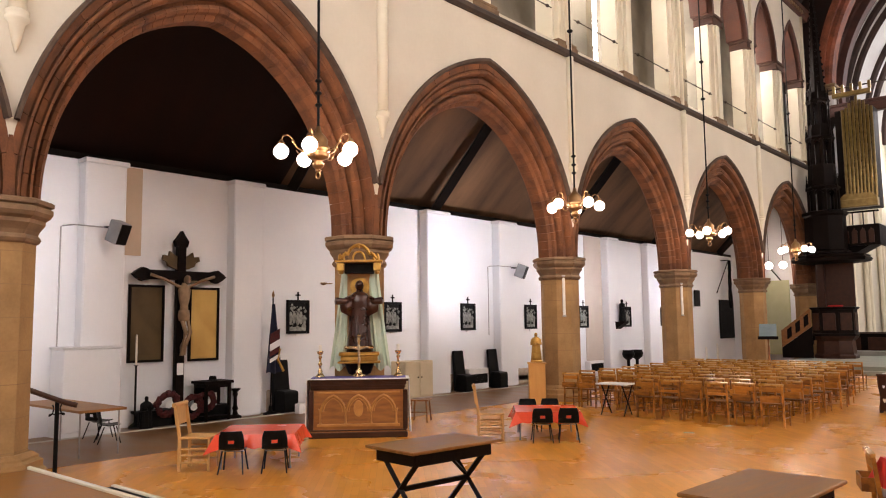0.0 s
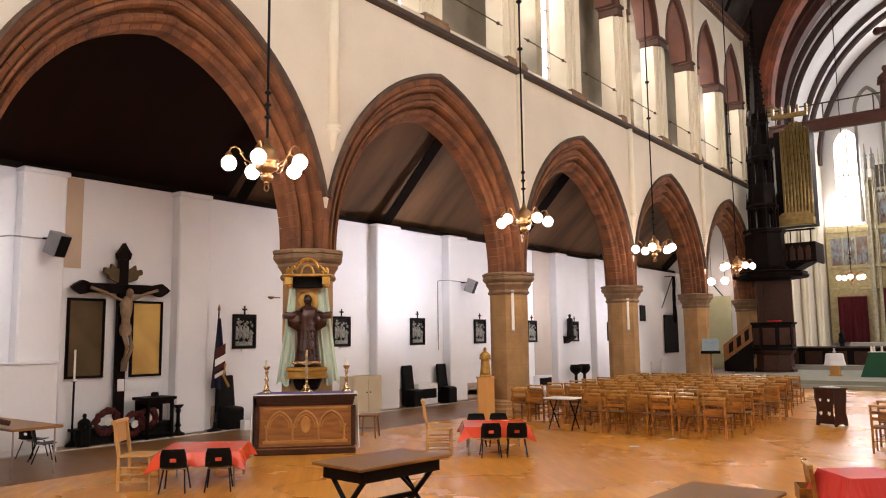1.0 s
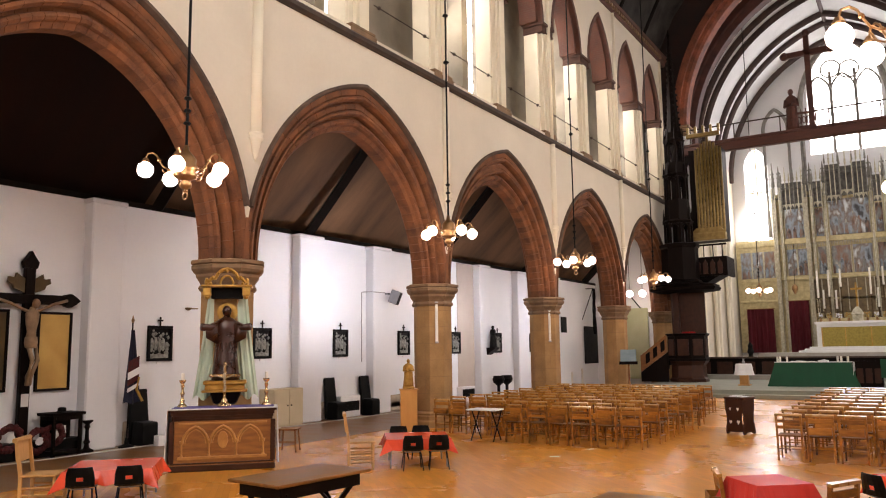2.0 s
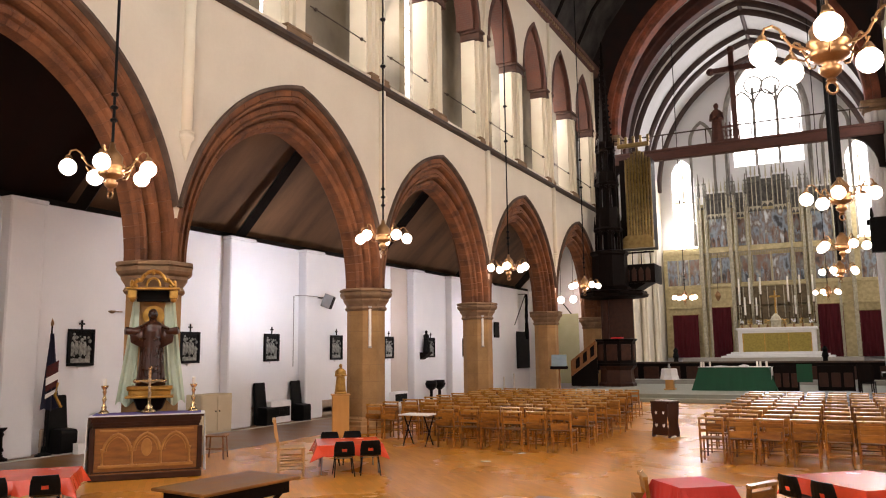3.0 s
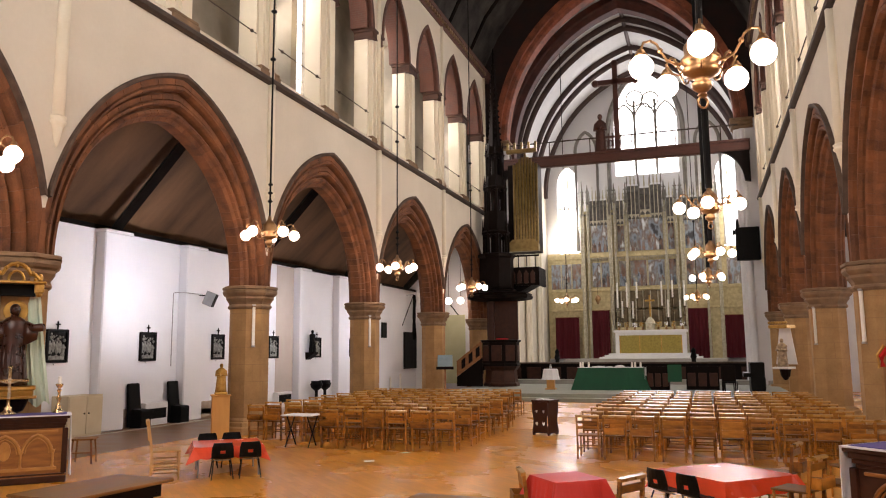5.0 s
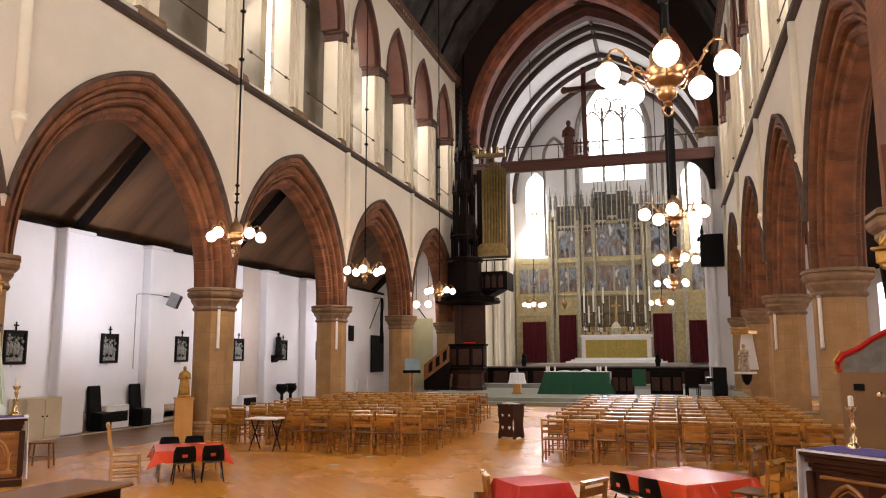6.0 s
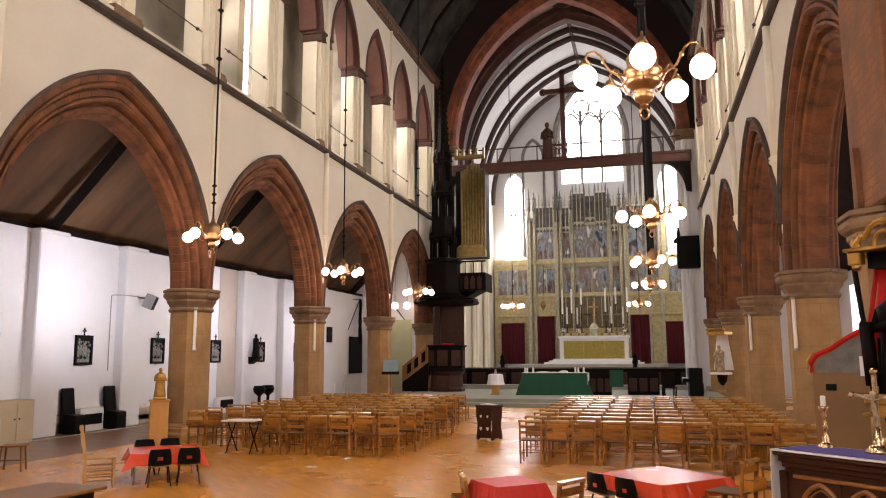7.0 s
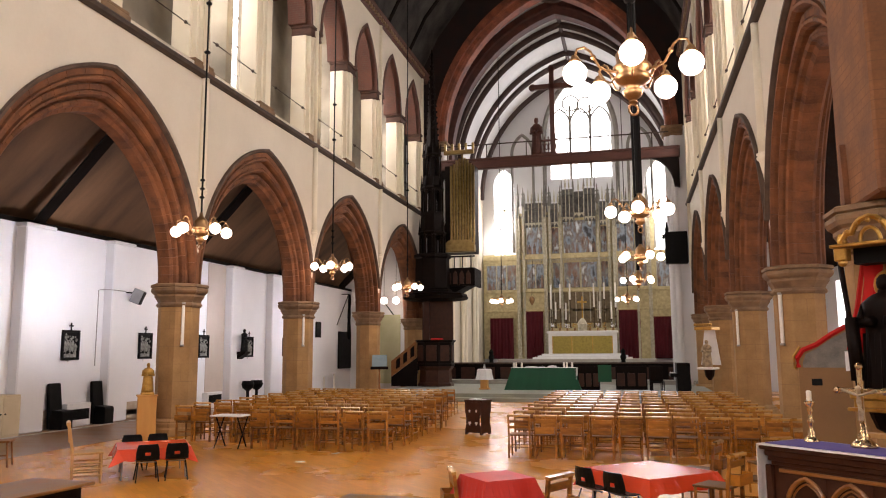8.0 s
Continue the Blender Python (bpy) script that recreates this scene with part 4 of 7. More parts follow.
        tube(bm, [(x, c[1] - 0.33 * w + abs(i - 3) * 0.03 * w, c[2] + 0.02 * h), (x * 0.97 + c[0] * 0.03, c[1] - 0.26 * w + abs(i - 3) * 0.03 * w, c[2] + 0.5 * h)], 0.03 * w, 5)
    return bm


# ---- lighting: globe chandeliers ----
def chandelier(m, top, thick=0.022):
    t = thing("chandelier", "brass chandelier with five lit white glass globes hanging on a rod", "chandelier", m, "nave chandeliers")
    part("body", lathe(B(), [(0.03, -0.30), (0.09, -0.25), (0.10, -0.2), (0.06, -0.17), (0.10, -0.14), (0.17, -0.11), (0.19, -0.06), (0.15, -0.03), (0.19, 0.0), (0.19, 0.05), (0.15, 0.09), (0.16, 0.18), (0.10, 0.26), (0.05, 0.31), (0.035, 0.4)], 18), BRASS, t, smooth=True)
    bm = B()
    lathe(bm, [(0.03, -0.34), (0.05, -0.32), (0.03, -0.29)], 10)
    tube(bm, [(0.055 * math.cos(a), 0, -0.39 + 0.055 * math.sin(a)) for a in np.linspace(0, 2 * math.pi, 13)], 0.012)
    part("finial_ring", bm, BRASS, t)
    hang = part("rod", rod(B(), (0, 0, 0.35), (0, 0, top), thick, n=8), IRON, t, "thin black hanging rod")
    for z in (0.75, 0.95, 1.15, 4.2, 5.4):
        part("knob", ball(B(), (0, 0, z), 0.06 if z < 2 else 0.075, 8, (1, 1, 0.6)), IRON, hang)
    for k in range(5):
        a = 2 * math.pi * k / 5 + 0.35
        ca, sa = math.cos(a), math.sin(a)
        P = lambda r, z: (r * ca, r * sa, z)
        bm = B()
        tube(bm, [P(0.17, 0.0), P(0.25, 0.0), P(0.33, 0.04), P(0.38, 0.12), P(0.42, 0.20), P(0.48, 0.24), P(0.55, 0.22), P(0.58, 0.14)], 0.013)
        tube(bm, [P(0.16, -0.06), P(0.22, -0.12), P(0.28, -0.10), P(0.34, 0.0)], 0.010)
        ball(bm, P(0.39, 0.14), 0.028, 8)
        arm = part("arm", bm, BRASS, t)
        bm = B()
        lathe(bm, [(0.03, 0.15), (0.06, 0.10), (0.06, 0.08)], 10, c=P(0.58, 0))
        part("gallery", bm, BRASS, arm)
        part("globe", ball(B(), P(0.58, -0.03), 0.118, 16), GLOBE, arm, "lit opal glass globe", smooth=True)
    return t


c0 = chandelier(pose(1.03, -2.25, 4.72), 17.25)
for x, y, rz in ((1.05, 5.4, 25), (1.1, 13.1, 50), (1.15, 21.4, 10), (10.555, -2.3, 34)):
    copy_thing(c0, pose(x, y, 4.70, 0, 0, rz))
c1 = chandelier(pose(10.68, 5.6, 4.70, 0, 0, 30), 17.0, 0.07)
for x, y, rz in ((10.75, 13.2, 60), (10.72, 20.8, 12)):
    copy_thing(c1, pose(x, y, 4.70, 0, 0, rz))
copy_thing(c0, pose(3.1, 34.0, 4.85, 0, 0, 40))
copy_thing(c0, pose(10.2, 34.5, 4.85, 0, 0, 10))
for x in (-1.95, -1.3):
    t = thing("globe_pendant", "lit white glass globe on a thin rod in the north chapel", "pendant lamp", pose(x, 27.6, 4.55), "chapel lamps")
    part("globe", ball(B(), (0, 0, 0), 0.17, 14), GLOBE, t, smooth=True)
    part("rod", rod(B(), (0, 0, 0.15), (0, 0, 3.0), 0.012, n=6), IRON, t)


def tube_light(m):
    t = thing("strip_light", "slim white strip light fixed upright to a pier", "wall light", m, "pier lights")
    bm = B()
    box(bm, -0.035, 0.035, -0.05, 0.0, -0.5, 0.5, 0.01)
    part("housing", bm, TUBELIGHT, t)
    bm = B()
    box(bm, -0.045, 0.045, -0.06, 0.0, 0.485, 0.53, 0.008)
    part("end_cap", bm, STEEL, t)
    bm = B()
    box(bm, -0.045, 0.045, -0.06, 0.0, -0.53, -0.485, 0.008)
    part("end_cap", bm, STEEL, t)
    return t


tl = tube_light(pose(-0.138, 6.676, 2.63, 0, 0, 45))
copy_thing(tl, pose(-0.138, 13.676, 2.66, 0, 0, 45))
copy_thing(tl, pose(13.375, 6.738, 2.56, 0, 0, -45))
copy_thing(tl, pose(13.40, 13.713, 2.58, 0, 0, -45))


# ---- side altars ----
def side_altar(m, top_mat, label, runner, wood, moulding):
    """Origin: middle of the front at the floor, front towards -y."""
    t = thing("side_altar", label, "altar", m)
    w, d, h = 0.86, 0.62, 1.02
    bm = B()
    box(bm, -w, w, 0.06, d, 0.0, 0.13, 0.012)
    box(bm, -w + 0.05, w - 0.05, 0.09, d, 0.13, h - 0.08)
    part("body", bm, wood, t)
    bm = B()
    box(bm, -w, w, 0.03, 0.10, 0.0, 0.10, 0.015)
    box(bm, -w + 0.02, w - 0.02, 0.06, 0.11, 0.10, 0.14, 0.01)
    part("plinth", bm, OAKDARK, t)
    bm = B()
    for i, (y, z0, z1) in enumerate(((0.08, h - 0.20, h - 0.16), (0.05, h - 0.16, h - 0.11), (0.02, h - 0.11, h - 0.05))):
        box(bm, -w + 0.05 - 0.015 * i, w - 0.05 + 0.015 * i, y, d, z0, z1, 0.008)
    part("cornice", bm, OAKDARK, t)
    for s in (-1, 1):
        bm = B()
        box(bm, s * (w - 0.04) - 0.04, s * (w - 0.04) + 0.04, 0.05, 0.12, 0.14, h - 0.2, 0.01)
        part("stile", bm, OAKDARK, t)
    # three pointed arches on little shafts
    fw, z0, z1 = 0.66, 0.24, h - 0.26
    bm = B()
    box(bm, -fw - 0.06, fw + 0.06, 0.065, 0.10, z0 - 0.05, z0 - 0.0, 0.008)
    part("rail", bm, moulding, t)
    bm = B()
    box(bm, -fw - 0.06, fw + 0.06, 0.065, 0.10, z1, z1 + 0.035, 0.008)
    part("rail", bm, moulding, t)
    for k in range(3):
        c = -fw + (2 * fw) * (k + 0.5) / 3
        bm = B()
        tube(bm, [(c + arc(0.205, 0.28, -1 + 2 * j / 14)[0], 0.075, z0 + 0.21 + arc(0.205, 0.28, -1 + 2 * j / 14)[1]) for j in range(15)], 0.024)
        tube(bm, [(c + arc(0.165, 0.23, -1 + 2 * j / 14)[0], 0.085, z0 + 0.21 + arc(0.165, 0.23, -1 + 2 * j / 14)[1]) for j in range(15)], 0.010)
        part("arch_moulding", bm, moulding, t)
        bm = B()
        prism(bm, [(c - 0.2, z1), (c - 0.2, z0 + 0.32), (c - 0.13, z0 + 0.42), (c - 0.03, z0 + 0.49), (c, z1)], "y", 0.083, 0.093)
        prism(bm, [(c + 0.2, z1), (c + 0.2, z0 + 0.32), (c + 0.13, z0 + 0.42), (c + 0.03, z0 + 0.49), (c, z1)], "y", 0.083, 0.093)
        part("spandrel", bm, wood, t)
    for k in range(4):
        x = -fw + 2 * fw * k / 3
        part("shaft", lathe(B(), [(0.032, z0), (0.018, z0 + 0.03), (0.016, z0 + 0.2), (0.028, z0 + 0.23), (0.034, z0 + 0.26)], 10, c=(x, 0.08, 0)), moulding, t)
    part("medallion", lathe(B(), [(0.01, -0.012), (0.075, -0.010), (0.085, 0.0), (0.08, 0.012)], 18, squash=(1.0, 1.7)), moulding, t).matrix_basis = pose(0, 0.082, z0 + 0.26, 90)
    bm = B()
    box(bm, -w - 0.02, w + 0.02, -0.01, d + 0.02, h - 0.05, h - 0.012, 0.01)
    part("altar_slab", bm, OAKDARK, t)
    cloth = thing("altar_cloth", runner, "altar cloth", m)
    bm = B()
    box(bm, -w - 0.035, w + 0.035, -0.02, d + 0.03, h - 0.010, h + 0.006, 0.004)
    for s in (-1, 1):
        pts = []
        for j in range(9):
            y = -0.015 + (d + 0.03) * j / 8
            pts.append((y, 0.018 * math.sin(j * 2.2)))
        for (y0, e0), (y1, e1) in zip(pts, pts[1:]):
            xa, xb = s * (w + 0.035), s * (w + 0.035)
            q = [(xa, y0, h), (xb, y1, h), (xb + s * (0.02 + e1), y1, 0.10), (xa + s * (0.02 + e0), y0, 0.10)]
            q2 = [(x - s * 0.008, y, z) for x, y, z in q]
            v = [bm.verts.new(p) for p in q + q2]
            for f in ((0, 1, 2, 3), (7, 6, 5, 4), (0, 4, 5, 1), (3, 2, 6, 7), (0, 3, 7, 4), (1, 5, 6, 2)):
                bm.faces.new([v[i] for i in f])
    bmesh.ops.remove_doubles(bm, verts=bm.verts, dist=0.0005)
    part("linen", bm, LINEN, cloth)
    bm = B()
    box(bm, -w + 0.03, w - 0.03, 0.03, d - 0.06, h + 0.008, h + 0.016, 0.003)
    part("runner", bm, top_mat, cloth)
    return t


def candlestick(m, h=0.50, label="ornate brass altar candlestick with a white candle"):
    t = thing("candlestick", label, "candlestick", m, "altar candlesticks")
    s = h / 0.5
    part("stem", lathe(B(), [(0.085 * s, 0), (0.085 * s, 0.02 * s), (0.06 * s, 0.05 * s), (0.035 * s, 0.08 * s), (0.045 * s, 0.11 * s), (0.025 * s, 0.14 * s), (0.022 * s, 0.2 * s), (0.042 * s, 0.235 * s), (0.022 * s, 0.27 * s), (0.02 * s, 0.33 * s), (0.036 * s, 0.36 * s), (0.02 * s, 0.39 * s), (0.05 * s, 0.43 * s), (0.06 * s, 0.455 * s), (0.055 * s, 0.465 * s)], 14), ALTARBRASS, t, smooth=True)
    part("candle", lathe(B(), [(0.028 * s, 0.465 * s), (0.028 * s, 0.57 * s), (0.018 * s, 0.58 * s)], 10), WAX, t, "short white candle")
    return t


def altar_cross(m, h=0.72):
    t = thing("altar_crucifix", "gilded standing altar crucifix with pale figure", "crucifix", m, "altar crosses")
    part("foot", lathe(B(), [(0.12, 0), (0.12, 0.025), (0.08, 0.06), (0.05, 0.085), (0.06, 0.105), (0.028, 0.14), (0.022, 0.24)], 14), ALTARBRASS, t, smooth=True)
    bm = B()
    box(bm, -0.022, 0.022, -0.014, 0.014, 0.22, h, 0.005)
    box(bm, -0.22, 0.22, -0.014, 0.014, 0.50, 0.545, 0.005)
    for p in ((-0.23, 0.522), (0.23, 0.522), (0, h + 0.01)):
        ball(bm, (p[0], 0, p[1]), 0.036, 8)
    part("cross", bm, ALTARBRASS, t)
    bm = B()
    tube(bm, [(-0.17, -0.03, 0.53), (-0.04, -0.035, 0.49), (0, -0.04, 0.48), (0.04, -0.035, 0.49), (0.17, -0.03, 0.53)], 0.013, 6)
    tube(bm, [(0, -0.035, 0.52), (0, -0.04, 0.42), (0.01, -0.035, 0.33), (0, -0.03, 0.25)], 0.025, 8)
    ball(bm, (0, -0.04, 0.545), 0.028, 8)
    part("figure", bm, POLYCHROME, t)
    return t


def bracket_statue(m, robe, label, back_mat, back_label, low=1.16, girth=0.48, arms=0.27, staff=False):
    """Statue on a gilded bracket, with hangings and a gilded canopy, on the pier; origin at the floor under the bracket."""
    t = thing("statue_bracket", "gilded stone bracket with dark base holding a statue", "bracket", m)
    bm = B()
    box(bm, -0.36, 0.36, -0.26, 0.16, 1.40, 1.47, 0.015)
    box(bm, -0.33, 0.33, -0.23, 0.16, 1.31, 1.40, 0.01)
    box(bm, -0.38, 0.38, -0.28, 0.16, 1.27, 1.31, 0.01)
    part("ledge", bm, GOLD, t)
    part("corbel", lathe(B(), [(0.08, 1.02), (0.20, 1.08), (0.25, 1.2), (0.27, 1.27)], 14, squash=(1, 0.7)), DARKWOOD, t)
    bm = B()
    lofted_figure(bm, (0, -0.02, 1.47), 1.30, girth, arms)
    if staff:
        tube(bm, [(-0.27, -0.20, 1.50), (-0.31, -0.20, 2.15), (-0.38, -0.20, 2.95)], 0.03, 6)
        prism(bm, [(-0.33, 1.6), (-0.22, 1.6), (-0.25, 2.3), (-0.36, 2.3)], "y", -0.24, -0.14)
    st = link_mesh("statue", bm, robe, True)
    st.matrix_world = m
    tagged(st, label, "statue")
    halo = thing("statue_halo", "round gilded halo behind the statue's head", "halo", m)
    part("disc", lathe(B(), [(0.17, -0.012), (0.18, 0), (0.17, 0.012)], 22), GOLD, halo).matrix_basis = pose(0, 0.12, 2.66, 90)
    c = thing("statue_hanging", back_label, "curtain", m)
    for s0 in (-1, 1):
        bm = B()
        n = 9
        lo, hi = [], []
        for j in range(n):
            f = j / (n - 1)
            wav = 0.03 * math.sin(j * 2.4)
            hi.append((s0 * (0.10 + 0.24 * f), 0.18 + wav * 0.4, 2.92))
            lo.append((s0 * (0.26 + 0.30 * f), 0.16 + wav, low + 0.05 * math.cos(j)))
        md = [((a[0] * 0.55 + b[0] * 0.45), (a[1] + b[1]) / 2 + 0.01, (a[2] + b[2]) / 2) for a, b in zip(hi, lo)]
        for ra, rb in ((hi, md), (md, lo)):
            for j in range(n - 1):
                bm.faces.new([bm.verts.new(p) for p in (ra[j], ra[j + 1], rb[j + 1], rb[j])])
        bmesh.ops.remove_doubles(bm, verts=bm.verts, dist=0.001)
        bmesh.ops.solidify(bm, geom=bm.faces[:], thickness=0.012)
        part("drape", bm, back_mat, c)
    bm = B()
    box(bm, -0.30, 0.30, 0.17, 0.20, low + 0.14, 2.95)
    part("backing", bm, back_mat, c)
    k = thing("statue_canopy", "gilded carved wooden canopy over the statue", "canopy", m)
    bm = B()
    for sx in (-1, 1):
        box(bm, sx * 0.33 - 0.07, sx * 0.33 + 0.07, -0.30, -0.16, 2.93, 3.08, 0.015)
        ball(bm, (sx * 0.33, -0.23, 2.92), 0.055, 8)
        ball(bm, (sx * 0.34, -0.23, 3.17), 0.05, 8, (0.8, 0.8, 1.6))
    box(bm, -0.43, 0.43, -0.33, 0.16, 3.08, 3.12, 0.01)
    part("frieze", bm, GOLD, k)
    # solid black block: the dark of the canopy's hollow is put into colour
    bm = B()
    box(bm, -0.27, 0.27, -0.10, 0.2, 2.90, 3.08)
    part("recess", bm, IRON, k)
    bm = B()
    tube(bm, [(x, -0.26, 3.13 + z) for x, z in ((-0.32, 0.02), (-0.26, 0.10), (-0.20, 0.10), (-0.15, 0.19), (-0.08, 0.25), (0, 0.27), (0.08, 0.25), (0.15, 0.19), (0.20, 0.10), (0.26, 0.10), (0.32, 0.02))], 0.035, 6)
    tube(bm, [(0.11 * math.cos(a), -0.26, 3.13 + 0.15 * math.sin(a)) for a in np.linspace(0, math.pi, 9)], 0.022, 6)
    for j in range(7):
        a = math.pi * j / 6
        ball(bm, (0.27 * math.cos(a), -0.28, 3.14 + 0.22 * math.sin(a)), 0.032, 6)
    part("crest", bm, GOLD, k)


LA = pose(0.37, -0.80, 0, 0, 0, 45)
side_altar(LA, PURPLE, "carved oak side altar with three pointed arches on its front", "white altar cloth with a dark violet runner", OAK, OAKLIGHT)
candlestick(LA @ pose(-0.70, 0.42, 1.026), 0.5)
candlestick(LA @ pose(0.70, 0.42, 1.026), 0.5)
altar_cross(LA @ pose(0.0, 0.30, 1.034))
bracket_statue(LA @ pose(0, 0.55, 0.0), BROWNROBE, "dark brown robed statue with outstretched arms", MINT, "pale green hangings behind the statue")

RA = pose(12.26, -2.16, 0, 0, 0, -45)
side_altar(RA, PURPLE, "carved dark oak side altar with violet runner", "white altar cloth with a violet runner", OAKDARK, OAK)
candlestick(RA @ pose(-0.62, 0.48, 1.026), 0.44)
candlestick(RA @ pose(0.62, 0.48, 1.026), 0.44)
altar_cross(RA @ pose(-0.06, 0.44, 1.034), 0.74)
bracket_statue(pose(13.20, -0.47, 0, 0, 0, -40) @ pose(0, 0.0, 0.0), DARKWOOD, "dark painted robed statue holding a tall staff", CRIMSON, "crimson velvet hangings behind the statue", 1.95, 0.60, 0.0, True)
t = thing("altar_shelf", "narrow pale wood shelf along the back of the altar", "shelf", RA @ pose(0.36, 0.46, 1.026))
bm = B()
box(bm, -0.46, 0.46, 0.0, 0.14, 0.10, 0.14, 0.006)
part("board", bm, PALEWOOD, t)
for x in (-0.4, 0.4):
    bm = B()
    box(bm, x - 0.02, x + 0.02, 0.02, 0.12, 0.0, 0.10)
    part("support", bm, PALEWOOD, t)
t = thing("tall_back_board", "brown board with curved crimson padded top beside the altar", "board", pose(12.85, 0.72, 0, 0, 0, -12))
bm = B()
prism(bm, [(-0.36, 0.0), (0.42, 0.0), (0.42, 2.22), (0.2, 2.2), (0.02, 2.1), (-0.15, 1.98), (-0.30, 1.92), (-0.36, 1.78)], "y", -0.03, 0.03)
part("board", bm, mat("brown_board", (0.19, 0.095, 0.03), (0.30, 0.16, 0.055), 0.6, 1.2, bump=0.03), t)
bm = B()
tube(bm, [(-0.36, -0.03, 1.72), (-0.37, -0.03, 1.84), (-0.30, -0.03, 1.94), (-0.14, -0.03, 2.01), (0.03, -0.03, 2.13), (0.2, -0.03, 2.23), (0.42, -0.03, 2.25)], 0.035, 6)
part("padding", bm, CRIMSON, t, "crimson padded edge")
bm = B()
prism(bm, [(-0.31, 1.72), (0.40, 1.72), (0.40, 2.19), (0.2, 2.17), (0.02, 2.07), (-0.15, 1.95), (-0.27, 1.89), (-0.31, 1.78)], "y", -0.040, -0.028)
part("upper_panel", bm, GREYSTONE, t, "grey padded upper panel")
bm = B()
tube(bm, [(-0.40, -0.02, 1.70), (-0.41, -0.02, 1.86), (-0.33, -0.02, 1.98)], 0.022, 6)
part("gilt_edge", bm, GOLD, t)
bm = B()
box(bm, 0.17, 0.40, -0.052, -0.042, 1.68, 1.92)
part("notice", bm, PAPER, t, "white paper notice")
bm = B()
box(bm, -0.22, -0.10, -0.05, -0.03, 1.50, 1.58)
part("plate", bm, IRON, t)

# ---- tall pedestal with a small gilded statue ----
t = thing("pedestal", "tall orange plywood pedestal standing by a pier", "pedestal", pose(-0.36, 5.72, 0, 0, 0, 38))
bm = B()
box(bm, -0.20, 0.20, -0.18, 0.18, 0.0, 0.97, 0.008)
part("column", bm, PLYWOOD, t)
bm = B()
box(bm, -0.225, 0.225, -0.205, 0.205, 0.97, 1.0, 0.006)
part("top", bm, PLYWOOD, t)
bm = B()
box(bm, -0.14, 0.14, -0.12, 0.12, 1.0, 1.06, 0.01)
lofted_figure(bm, (0, 0, 1.06), 0.66, 0.27)
s = link_mesh("small_statue", bm, GOLD, True)
s.matrix_world = pose(-0.36, 5.72, 0.0, 0, 0, 38)
tagged(s, "small gilded robed statue on a pedestal", "statue")


# ---- rush seated nave chairs ----
def nave_chair(m, boxed=True):
    t = thing("nave_chair", "honey oak chapel chair with solid seat and book box" if boxed else "honey oak chapel chair with solid seat and open slatted back", "chair", m, "nave chairs")
    w, d = 0.192, 0.19
    for s in (-1, 1):
        bm = B()
        prism(bm, [(-d - 0.02, 0.0), (-d + 0.018, 0.0), (-d + 0.018, 0.40), (-d - 0.025, 0.775), (-d - 0.058, 0.775), (-d - 0.02, 0.40)], "x", s * w - 0.016, s * w + 0.016)
        part("back_post", bm, CHAIRWOOD, t)
        part("front_leg", rod(B(), (s * w, d, 0), (s * w, d, 0.405), 0.014, 0.019, 6), CHAIRWOOD, t)
        part("side_stretcher", rod(B(), (s * w, -d, 0.16), (s * w, d, 0.16), 0.011, n=5), CHAIRWOOD, t)
    bm = B()
    box(bm, -w - 0.02, w + 0.02, -d - 0.005, d + 0.03, 0.40, 0.425, 0.008)
    part("seat", bm, SEATWOOD, t)
    bm = B()
    prism(bm, [(-d - 0.068, 0.750), (-d - 0.022, 0.758), (-d - 0.022, 0.789), (-d - 0.068, 0.780)], "x", -w - 0.022, w + 0.022)
    part("top_rail", bm, RAILWOOD, t)
    bm = B()
    box(bm, -w, w, -d - 0.044, -d - 0.028, 0.640, 0.715 if boxed else 0.685, 0.004)
    part("splat", bm, CHAIRWOOD, t)
    if not boxed:
        bm = B()
        box(bm, -w, w, -d - 0.036, -d - 0.020, 0.535, 0.585, 0.004)
        part("lower_splat", bm, CHAIRWOOD, t)
    bm = B()
    box(bm, -w + 0.018, w - 0.018, -d - 0.14, -d - 0.128, 0.455, 0.575)
    box(bm, -w + 0.018, w - 0.018, -d - 0.14, -d - 0.02, 0.455, 0.467)
    for s in (-1, 1):
        box(bm, s * (w - 0.024) - 0.006, s * (w - 0.024) + 0.006, -d - 0.14, -d - 0.02, 0.455, 0.575)
    if boxed:
        part("book_box", bm, CHAIRWOOD, t)
    else:
        bm.free()
    part("front_stretcher", rod(B(), (-w, d, 0.2), (w, d, 0.2), 0.010, n=5), CHAIRWOOD, t)
    part("rear_stretcher", rod(B(), (-w, -d, 0.2), (w, -d, 0.2), 0.010, n=5), CHAIRWOOD, t)
    return t


nc = nave_chair(pose(13.2, 4.62, 0))
no = nave_chair(pose(8.36, 4.62, 0), False)
rng = random.Random(4)
for k in range(15):
    y = 4.9 + 0.98 * k
    for i in range(11 if k < 6 else 10):
        x = 0.56 + 0.495 * i - 0.02 * k
        if (k == 0 and i < 5) or y > 13.9:
            continue
        copy_thing(no if rng.random() < 0.2 else nc, pose(x + rng.uniform(-0.02, 0.02) + (0.1 if k % 3 == 1 else 0), y + rng.uniform(-0.035, 0.035), 0, 0, 0, rng.uniform(-4, 4)))
    for i in range(10):
        x = 8.36 + 0.495 * i
        yr = 4.62 + 0.98 * k
        if yr > 13.5 or (k == 0 and i == 0):
            continue
        copy_thing(no if rng.random() < 0.2 else nc, pose(x + rng.uniform(-0.02, 0.02), yr + rng.uniform(-0.03, 0.03), 0, 0, 0, rng.uniform(-4, 4)))
